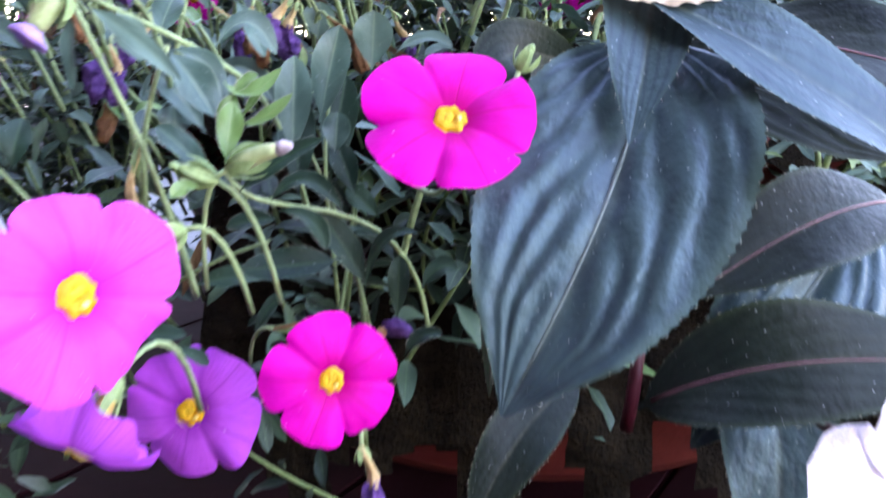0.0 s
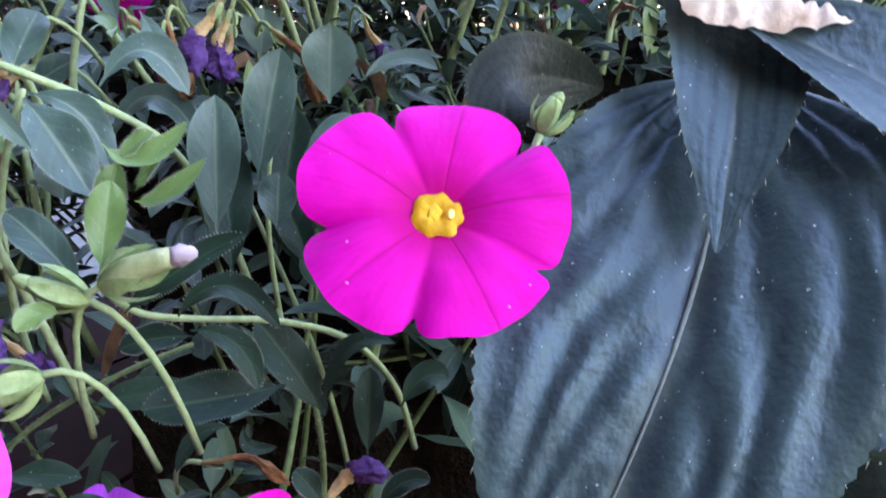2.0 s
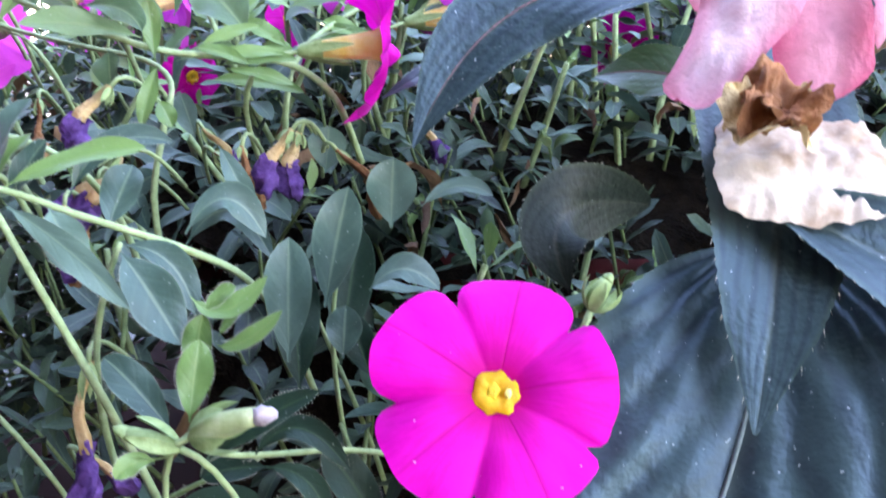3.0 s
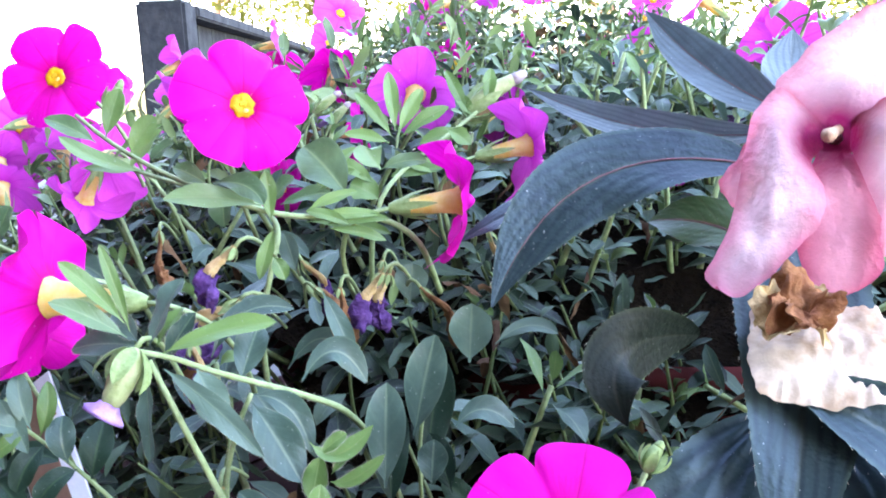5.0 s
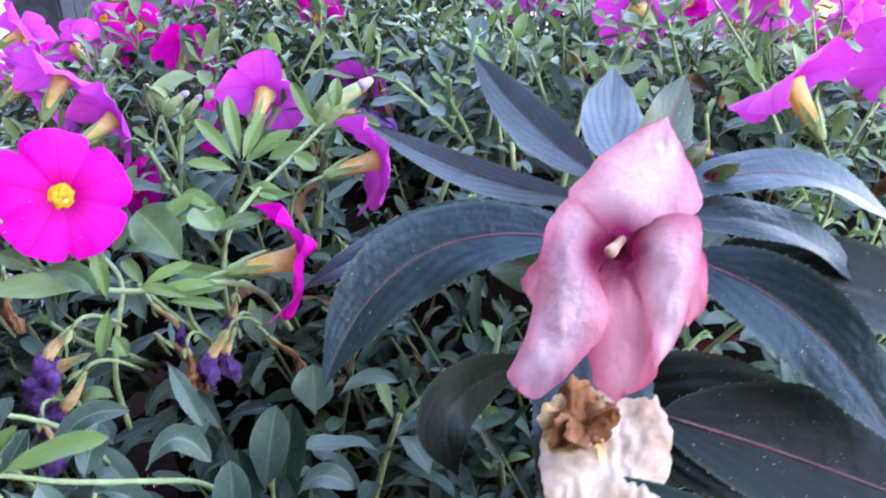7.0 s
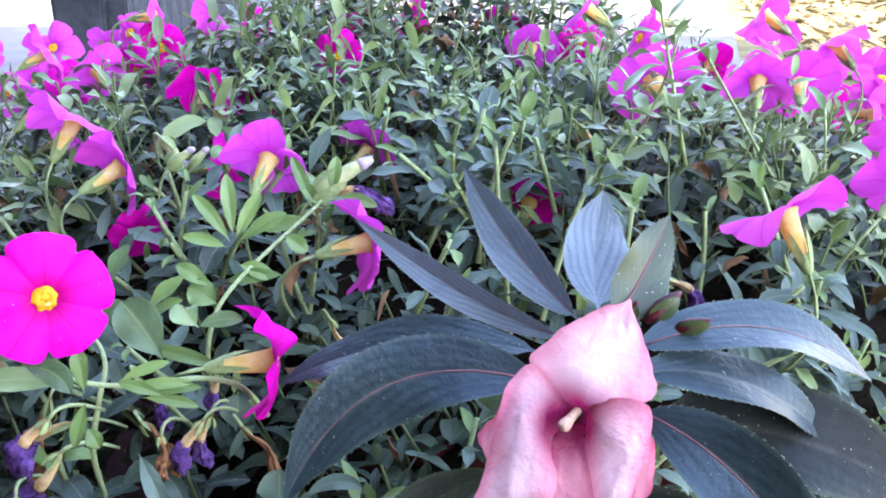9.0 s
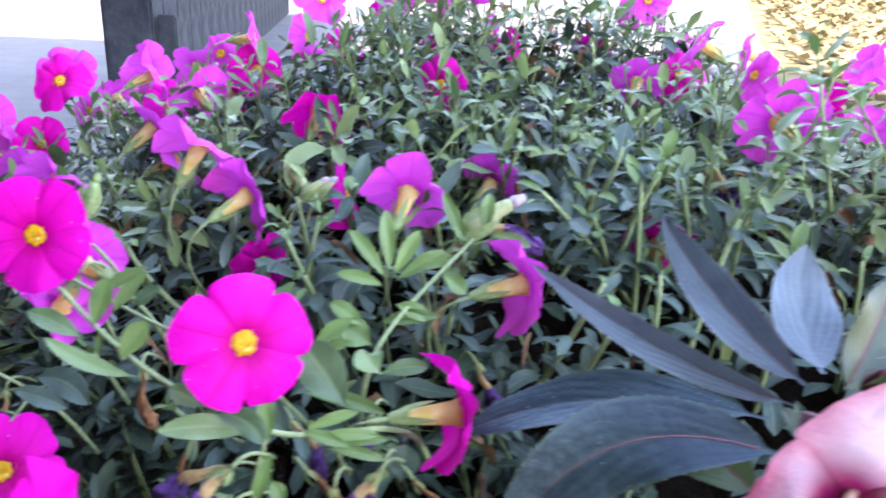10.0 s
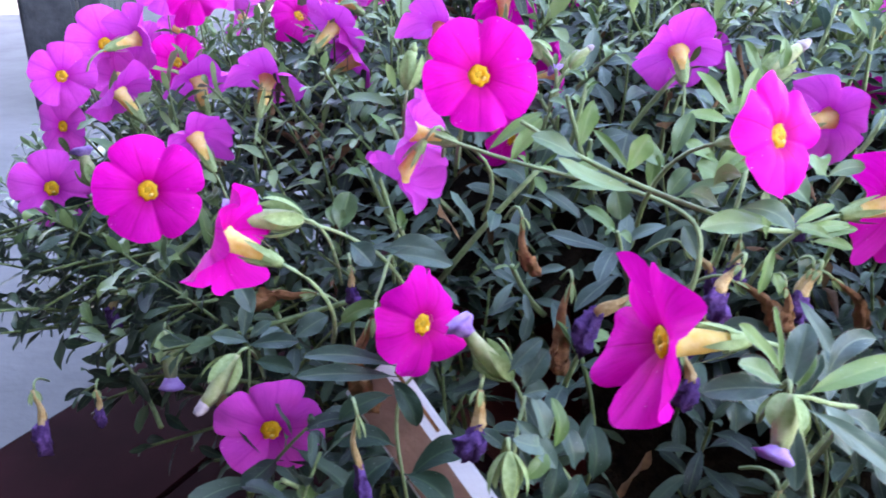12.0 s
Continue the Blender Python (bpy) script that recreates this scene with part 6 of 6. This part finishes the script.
key_leaf(s, (-0.1309, 0.2028, 0.2822), (-0.1342, 0.2042, 0.2856), (-0.1375, 0.2056, 0.2872), 0.0041, (-0.1104, -0.5920, 0.7984))
key_leaf(s, (-0.1281, 0.2030, 0.2834), (-0.1266, 0.2010, 0.2800), (-0.1251, 0.1990, 0.2746), 0.0041, (-0.1354, -0.5713, 0.8095))
s = key_shoot([(-0.0726, 0.2368, 0.3139), (-0.0660, 0.2480, 0.3243), (-0.0769, 0.2549, 0.3274), (-0.1008, 0.2651, 0.3300), (-0.1229, 0.2740, 0.3350), (-0.1408, 0.2805, 0.3407)], 0.0016)
key_leaf(s, (-0.0906, 0.2595, 0.3297), (-0.0900, 0.2576, 0.3262), (-0.0894, 0.2557, 0.3207), 0.0085, (-0.2452, -0.7135, 0.6563))
key_leaf(s, (-0.1144, 0.2659, 0.3387), (-0.1107, 0.2666, 0.3423), (-0.1069, 0.2673, 0.3440), 0.0059, (-0.1825, -0.7648, 0.6179))
key_leaf(s, (-0.1210, 0.2654, 0.3357), (-0.1159, 0.2673, 0.3434), (-0.1108, 0.2693, 0.3478), 0.0055, (-0.1653, -0.7692, 0.6173), 1)
key_leaf(s, (-0.1274, 0.2673, 0.3387), (-0.1191, 0.2686, 0.3460), (-0.1107, 0.2699, 0.3493), 0.0042, (-0.1552, -0.7758, 0.6116), 1)
key_leaf(s, (-0.0761, 0.2567, 0.3267), (-0.0727, 0.2579, 0.3315), (-0.0693, 0.2591, 0.3343), 0.0065, (-0.2986, -0.7077, 0.6403))
key_leaf(s, (-0.0729, 0.2564, 0.3267), (-0.0656, 0.2562, 0.3298), (-0.0582, 0.2560, 0.3298), 0.0059, (-0.3187, -0.6952, 0.6443))
key_leaf(s, (-0.0650, 0.2536, 0.3222), (-0.0529, 0.2517, 0.3232), (-0.0409, 0.2497, 0.3192), 0.0049, (-0.3510, -0.6652, 0.6591), 1)
key_leaf(s, (-0.0672, 0.2482, 0.3087), (-0.0694, 0.2507, 0.3152), (-0.0716, 0.2531, 0.3192), 0.0065, (-0.3025, -0.6689, 0.6790))
key_leaf(s, (-0.0809, 0.2579, 0.3282), (-0.0799, 0.2599, 0.3347), (-0.0788, 0.2620, 0.3388), 0.0049, (-0.2782, -0.7214, 0.6341), 1)
key_leaf(s, (-0.1050, 0.2624, 0.3327), (-0.1001, 0.2622, 0.3345), (-0.0952, 0.2619, 0.3342), 0.0055, (-0.2153, -0.7401, 0.6372), 1)
key_leaf(s, (-0.0758, 0.2598, 0.3343), (-0.0805, 0.2619, 0.3393), (-0.0852, 0.2640, 0.3418), 0.0065, (-0.2776, -0.7314, 0.6229))
key_leaf(s, (-0.0741, 0.2609, 0.3373), (-0.0710, 0.2630, 0.3447), (-0.0679, 0.2652, 0.3493), 0.0065, (-0.3076, -0.7319, 0.6080))
key_leaf(s, (-0.0856, 0.2603, 0.3327), (-0.0910, 0.2634, 0.3405), (-0.0964, 0.2664, 0.3448), 0.0033, (-0.2454, -0.7431, 0.6226), 1)
key_leaf(s, (-0.0630, 0.2572, 0.3313), (-0.0571, 0.2587, 0.3381), (-0.0512, 0.2602, 0.3418), 0.0055, (-0.3455, -0.7025, 0.6223), 1)
key_leaf(s, (-0.0631, 0.2565, 0.3298), (-0.0573, 0.2571, 0.3341), (-0.0515, 0.2578, 0.3358), 0.0042, (-0.3437, -0.6950, 0.6315), 1)
s = key_shoot([(-0.1554, 0.2777, 0.3039), (-0.1707, 0.2746, 0.3133), (-0.1771, 0.2712, 0.3166), (-0.1833, 0.2682, 0.3207)], 0.0014)
key_leaf(s, (-0.1706, 0.2727, 0.3140), (-0.1687, 0.2748, 0.3207), (-0.1668, 0.2768, 0.3250), 0.0088, (0.0121, -0.7467, 0.6650))
key_leaf(s, (-0.1722, 0.2735, 0.3156), (-0.1713, 0.2746, 0.3189), (-0.1703, 0.2756, 0.3210), 0.0075, (0.0202, -0.7443, 0.6676))
key_leaf(s, (-0.1674, 0.2710, 0.3109), (-0.1642, 0.2694, 0.3087), (-0.1609, 0.2677, 0.3046), 0.0085, (-0.0023, -0.7211, 0.6928))
key_leaf(s, (-0.1773, 0.2738, 0.3148), (-0.1847, 0.2767, 0.3217), (-0.1921, 0.2796, 0.3249), 0.0044, (0.0623, -0.7467, 0.6622))
key_leaf(s, (-0.1557, 0.2685, 0.3077), (-0.1465, 0.2668, 0.3081), (-0.1373, 0.2651, 0.3046), 0.0068, (-0.0578, -0.7144, 0.6974))
# shoots round the plant label
s = key_shoot([(-0.1057, 0.2150, 0.2555), (-0.1133, 0.2119, 0.2666), (-0.1189, 0.2082, 0.2760), (-0.1227, 0.2040, 0.2831)], 0.0013)
key_leaf(s, (-0.1133, 0.2053, 0.2734), (-0.1143, 0.2032, 0.2807), (-0.1154, 0.2091, 0.2838), 0.0075, (0.3627, -0.5685, 0.7384), 0)
key_leaf(s, (-0.1084, 0.2059, 0.2691), (-0.1067, 0.2058, 0.2766), (-0.1072, 0.2128, 0.2814), 0.0085, (0.3354, -0.5735, 0.7474), 2)
key_leaf(s, (-0.1211, 0.2046, 0.2821), (-0.1223, 0.2024, 0.2903), (-0.1246, 0.2080, 0.2951), 0.0060, (0.3951, -0.5741, 0.7171), 0)
key_leaf(s, (-0.1193, 0.2049, 0.2803), (-0.1159, 0.2051, 0.2870), (-0.1191, 0.2103, 0.2920), 0.0050, (0.3718, -0.5804, 0.7245), 1)
key_leaf(s, (-0.1227, 0.2040, 0.2831), (-0.1240, 0.1987, 0.2849), (-0.1305, 0.2005, 0.2875), 0.0060, (0.3975, -0.5570, 0.7292), 0)
key_leaf(s, (-0.1181, 0.2048, 0.2784), (-0.1197, 0.1977, 0.2770), (-0.1220, 0.1975, 0.2698), 0.0070, (0.3784, -0.5471, 0.7466), 2)
key_leaf(s, (-0.1114, 0.2055, 0.2718), (-0.1141, 0.1991, 0.2727), (-0.1180, 0.1983, 0.2665), 0.0070, (0.3579, -0.5483, 0.7558), 2)
key_leaf(s, (-0.1227, 0.2040, 0.2831), (-0.1221, 0.1981, 0.2810), (-0.1280, 0.1978, 0.2782), 0.0050, (0.3889, -0.5517, 0.7378), 1)
s = key_shoot([(-0.1536, 0.2405, 0.2442), (-0.1579, 0.2473, 0.2599), (-0.1557, 0.2518, 0.2742), (-0.1483, 0.2493, 0.2786)], 0.0013)
key_leaf(s, (-0.1548, 0.2502, 0.2794), (-0.1685, 0.2499, 0.2865), (-0.1825, 0.2521, 0.2835), 0.0060, (0.0107, -0.6172, 0.7868), 0)
key_leaf(s, (-0.1550, 0.2487, 0.2769), (-0.1704, 0.2469, 0.2814), (-0.1848, 0.2490, 0.2786), 0.0060, (0.0160, -0.6045, 0.7964), 0)
key_leaf(s, (-0.1571, 0.2485, 0.2764), (-0.1517, 0.2419, 0.2738), (-0.1503, 0.2407, 0.2649), 0.0075, (-0.0381, -0.5843, 0.8106), 2)
key_leaf(s, (-0.1568, 0.2379, 0.2605), (-0.1662, 0.2383, 0.2678), (-0.1745, 0.2390, 0.2621), 0.0085, (0.0038, -0.5696, 0.8219), 2)
key_leaf(s, (-0.1540, 0.2321, 0.2529), (-0.1424, 0.2348, 0.2646), (-0.1350, 0.2348, 0.2591), 0.0090, (-0.0643, -0.5573, 0.8278), 2)
key_leaf(s, (-0.1569, 0.2361, 0.2580), (-0.1651, 0.2314, 0.2582), (-0.1718, 0.2291, 0.2490), 0.0085, (0.0006, -0.5435, 0.8394), 2)
key_leaf(s, (-0.1569, 0.2461, 0.2725), (-0.1659, 0.2426, 0.2743), (-0.1726, 0.2426, 0.2672), 0.0070, (0.0029, -0.5868, 0.8097), 2)
key_leaf(s, (-0.1547, 0.2331, 0.2542), (-0.1463, 0.2282, 0.2553), (-0.1417, 0.2260, 0.2468), 0.0090, (-0.0525, -0.5326, 0.8448), 2)
# buds
bud((-0.0428, 0.1626, 0.2757), (-0.0291, 0.1595, 0.2808), 0.0051, 1)
bud((-0.0450, 0.1639, 0.2730), (-0.0544, 0.1631, 0.2769), 0.0043, 0)
bud((-0.0508, 0.1596, 0.2644), (-0.0586, 0.1570, 0.2618), 0.0055, 0)
bud((0.0146, 0.1624, 0.2947), (0.0175, 0.1637, 0.2997), 0.0037, 0)
bud((-0.0783, 0.1763, 0.3117), (-0.0830, 0.1694, 0.3005), 0.0071, 2)
bud((-0.0251, 0.3122, 0.3473), (-0.0043, 0.3202, 0.3606), 0.0081, 1)
bud((-0.0940, 0.3652, 0.3554), (-0.0846, 0.3614, 0.3439), 0.0063, 2)
bud((-0.1803, 0.2658, 0.3209), (-0.2025, 0.2613, 0.3251), 0.0080, 2)
bud((-0.2052, 0.2781, 0.2708), (-0.2183, 0.2670, 0.2562), 0.0079, 1)
bud((-0.2361, 0.3148, 0.2619), (-0.2349, 0.3064, 0.2420), 0.0082, 2)
bud((-0.1286, 0.2136, 0.2957), (-0.1416, 0.2163, 0.3117), 0.0064, 2)
bud((-0.1326, 0.1946, 0.2883), (-0.1334, 0.1897, 0.2762), 0.0065, 0)
bud((-0.1472, 0.3085, 0.3487), (-0.1438, 0.3142, 0.3632), 0.0063, 0)
bud((-0.2279, 0.3992, 0.3097), (-0.2269, 0.4033, 0.3199), 0.0074, 1)
bud((-0.2776, 0.3970, 0.2915), (-0.2831, 0.4041, 0.3069), 0.0084, 2)
bud((0.0585, 0.4009, 0.3458), (0.0654, 0.4064, 0.3598), 0.0074, 0)
bud((-0.0823, 0.3612, 0.3429), (-0.0747, 0.3647, 0.3515), 0.0050, 1)
bud((-0.0840, 0.3438, 0.3483), (-0.0742, 0.3471, 0.3560), 0.0049, 1)
# withered flowers
withered((-0.0691, 0.1875, 0.2774), (-0.0676, 0.1797, 0.2560), 0.0062, 1)
withered((-0.0744, 0.2223, 0.3087), (-0.0861, 0.2189, 0.2984), 0.0062, 1)
withered((-0.0511, 0.2302, 0.3094), (-0.0524, 0.2282, 0.3003), 0.0052, 0)
withered((-0.0397, 0.2370, 0.3112), (-0.0421, 0.2345, 0.3005), 0.0068, 1)
withered((-0.0260, 0.3173, 0.3450), (-0.0018, 0.3203, 0.3463), 0.0066, 1)
withered((-0.1612, 0.2592, 0.2919), (-0.1645, 0.2512, 0.2717), 0.0077, 0)
withered((-0.1371, 0.2093, 0.2961), (-0.1410, 0.2047, 0.2840), 0.0077, 1)
withered((-0.1672, 0.2315, 0.2761), (-0.1638, 0.2230, 0.2567), 0.0046, 1)
withered((-0.1000, 0.2655, 0.2970), (-0.1030, 0.2574, 0.2769), 0.0059, 0)
withered((-0.0847, 0.2485, 0.2995), (-0.1007, 0.2462, 0.2897), 0.0082, 1)
withered((-0.0604, 0.2401, 0.3067), (-0.0498, 0.2353, 0.2979), 0.0057, 0)
withered((-0.0405, 0.2327, 0.3125), (-0.0471, 0.2294, 0.3028), 0.0058, 1)
withered((-0.1798, 0.2955, 0.2826), (-0.1989, 0.2973, 0.2820), 0.0069, 0)
withered((-0.2982, 0.3436, 0.2230), (-0.2963, 0.3355, 0.2040), 0.0087, 1)
withered((-0.2683, 0.3274, 0.2312), (-0.2677, 0.3231, 0.2210), 0.0083, 1)
withered((-0.2598, 0.3507, 0.2633), (-0.2637, 0.3463, 0.2518), 0.0072, 1)
withered((-0.1153, 0.2701, 0.3173), (-0.1124, 0.2646, 0.3046), 0.0051, 0)
withered((-0.1679, 0.2842, 0.2978), (-0.1674, 0.2803, 0.2886), 0.0065, 1)
withered((0.0754, 0.4048, 0.3542), (0.0858, 0.3994, 0.3382), 0.0098, 1)
withered((-0.0719, 0.2157, 0.3231), (-0.0784, 0.2118, 0.3134), 0.0071, 1)
withered((0.0804, 0.2486, 0.3494), (0.0887, 0.2470, 0.3440), 0.0088, 1)
withered((-0.0845, 0.2163, 0.2995), (-0.0839, 0.2135, 0.2884), 0.0080, 1)
withered((-0.0683, 0.2578, 0.3103), (-0.0600, 0.2545, 0.2989), 0.0052, 1)
withered((-0.0466, 0.2671, 0.3082), (-0.0489, 0.2643, 0.2977), 0.0077, 1)
withered((-0.0175, 0.2983, 0.3105), (-0.0099, 0.2949, 0.2990), 0.0053, 1)
withered((-0.0719, 0.1868, 0.2598), (-0.0636, 0.1855, 0.2557), 0.0065, 1)
withered((-0.0186, 0.1823, 0.2288), (-0.0098, 0.1841, 0.2361), 0.0048, 1)
withered((-0.0419, 0.1939, 0.2315), (-0.0280, 0.1933, 0.2303), 0.0031, 0)
withered((-0.0167, 0.1551, 0.2195), (-0.0156, 0.1523, 0.2082), 0.0070, 1)
withered((-0.0321, 0.2388, 0.3071), (-0.0227, 0.2361, 0.2964), 0.0047, 0)

# ---- dried bloom and papery leaf on the impatiens ----
dry = thing("withered_impatiens", Matrix.Translation((0.043, 0.162, 0.318)), "brown crumpled bloom and papery dried petal stuck to a leaf", "withered flower")

# the papery petal: a thin crinkled sheet with a worn, wavy outline
PC, PU, PT, PB = Vector((0.0439, 0.1685, 0.3145)), Vector((0.0562, 0.1683, 0.3139)), Vector((0.0465, 0.1818, 0.3198)), Vector((0.0422, 0.16, 0.3074))
V, F, U = [], [], []
for i in range(41):
    for j in range(33):
        a, b = i / 20 - 1, j / 16 - 1
        k = max(abs(a), abs(b))
        r = math.hypot(a, b) or 1.0
        round_off = (k / r) ** 0.55
        th = math.atan2(b, a)
        edge = 1 + 0.10 * noise.noise((2.2 * math.cos(th), 2.2 * math.sin(th), 3.0)) + 0.05 * noise.noise((6 * math.cos(th), 6 * math.sin(th), 8.0))
        u, v = a * round_off * edge, b * round_off * edge
        p = PC + (PU - PC) * u + ((PT - PC) * v if v > 0 else (PB - PC) * -v)
        n = unit((PU - PC).cross(PT - PB))
        h = 0.0012 * noise.noise((a * 1.6, b * 1.6, 1.0)) + 0.0009 * abs(noise.noise((a * 4, b * 2.5, 9.0))) + 0.0003 * abs(noise.noise((a * 8, b * 7, 4.0))) + 0.0002 * noise.noise((a * 11, b * 11, 2.0)) - 0.003 * max(0.0, k - 0.75)
        V.append(p + n * h - dry.location)
        U.append((i / 40, j / 32))
for i in range(40):
    for j in range(32):
        c = i * 33 + j
        F.append((c, c + 33, c + 34, c + 1))
mesh("papery_petal", V, F, M_PAPER, dry, U, label="pale papery dried petal")
# the brown bloom: ruffled, rolled-up layers
for layer, (mat, size, lift, folds) in enumerate(((M_DRYTAN, 0.0064, 0.0008, 3), (M_RUST, 0.0062, 0.0022, 4), (M_RUST, 0.0046, 0.0036, 3))):
    c = Vector((0.0388, 0.167, 0.3205))
    e1, e2 = unit(PU - PC), unit(PT - PB)
    n = e1.cross(e2)
    V, F = [], []
    for i in range(15):
        for k in range(72):
            g, th = i / 14, 2 * math.pi * k / 72
            w = noise.noise((1.6 * math.cos(th), 1.6 * math.sin(th), layer * 5.0))
            rad = size * g * (1 + 0.55 * w + 0.12 * noise.noise((6 * math.cos(th), 6 * math.sin(th), layer * 3.0)))
            h = lift * (1 - (1 - g) ** 2) + size * 0.42 * g ** 1.5 * math.sin(folds * th + layer) + size * 0.08 * g * math.sin((2 * folds + 3) * th) + size * 0.3 * g * g * noise.noise((3 * g * math.cos(th), 3 * g * math.sin(th), 2.0 + layer))
            V.append(c + e1 * (rad * math.cos(th)) + e2 * (rad * math.sin(th)) + n * h - dry.location)
    for i in range(14):
        for k in range(72):
            F.append((i * 72 + k, i * 72 + (k + 1) % 72, (i + 1) * 72 + (k + 1) % 72, (i + 1) * 72 + k))
    V = [v + Vector((noise.noise(v * 420), noise.noise(v * 420 + Vector((7, 0, 0))), noise.noise(v * 420 + Vector((0, 7, 0))))) * 0.0010 for v in V]
    mesh("petal", V, F, mat, dry)

# ---- dark red impatiens buds at the shoot's heart ----
for place, n, L in (((0.070, 0.222, 0.350), (0.6, 0.2, 0.5), 0.011), ((0.076, 0.220, 0.349), (0.8, -0.2, 0.4), 0.009), ((0.064, 0.218, 0.352), (0.2, -0.4, 0.8), 0.008)):
    d = unit(n)
    t = thing("impatiens_bud", Matrix.Translation(place), "pointed dark red impatiens bud", "bud", "impatiens buds")
    V, F = tube([d * L * f for f in (0, 0.2, 0.45, 0.7, 0.9, 1.0)], [L * k for k in (0.08, 0.17, 0.20, 0.15, 0.07, 0.01)], 10)
    mesh("body", V, F, M_IMPSTEM, t)
    V, F, U = blade((0, 0, 0), d * L * 0.5 + Vector((0, -0.003, 0.001)), d * L * 0.9 + Vector((0, -0.002, 0)), L * 0.4, (0, -1, 0.3), 8, 4, 0.3)
    mesh("bract", V, F, M_IMP_GREEN, t, U)

# ---- plant label ----
LA, LB = Vector((-0.1565, 0.2690, 0.2757)), Vector((-0.1266, 0.2376, 0.2400))
lz = unit(LA - LB)
lx = unit(Vector((-0.030, 0.004, -0.010)) - lz * lz.dot(Vector((-0.030, 0.004, -0.010))))
ly = lz.cross(lx)
tag = thing("plant_label", Matrix(((lx.x, ly.x, lz.x, LB.x), (lx.y, ly.y, lz.y, LB.y), (lx.z, ly.z, lz.z, LB.z), (0, 0, 0, 1))), "slanting white plant label with a brown printed face", "plant label")
bm = bmesh.new()
box(bm, (0.0, -0.0004, -0.010), (0.020, 0.0004, 0.0535), 0.0004)
part("plate", bm, M_TAG, tag)
for side in (-1, 1):
    bm = bmesh.new()
    box(bm, (0.0062, side * 0.0006 - 0.00015, -0.009), (0.0192, side * 0.0006 + 0.00015, 0.0515), 0.0001)
    part("printed_face", bm, M_CARD, tag, "tan-brown printed face")
for i, (z0, z1) in enumerate(((0.038, 0.049), (0.026, 0.036))):
    for side in (-1, 1):
        bm = bmesh.new()
        box(bm, (0.0022, side * 0.0005 - 0.0001, z0), (0.0034, side * 0.0005 + 0.0001, z1), 0.0001)
        part("printed_line", bm, M_DRYBROWN, tag)
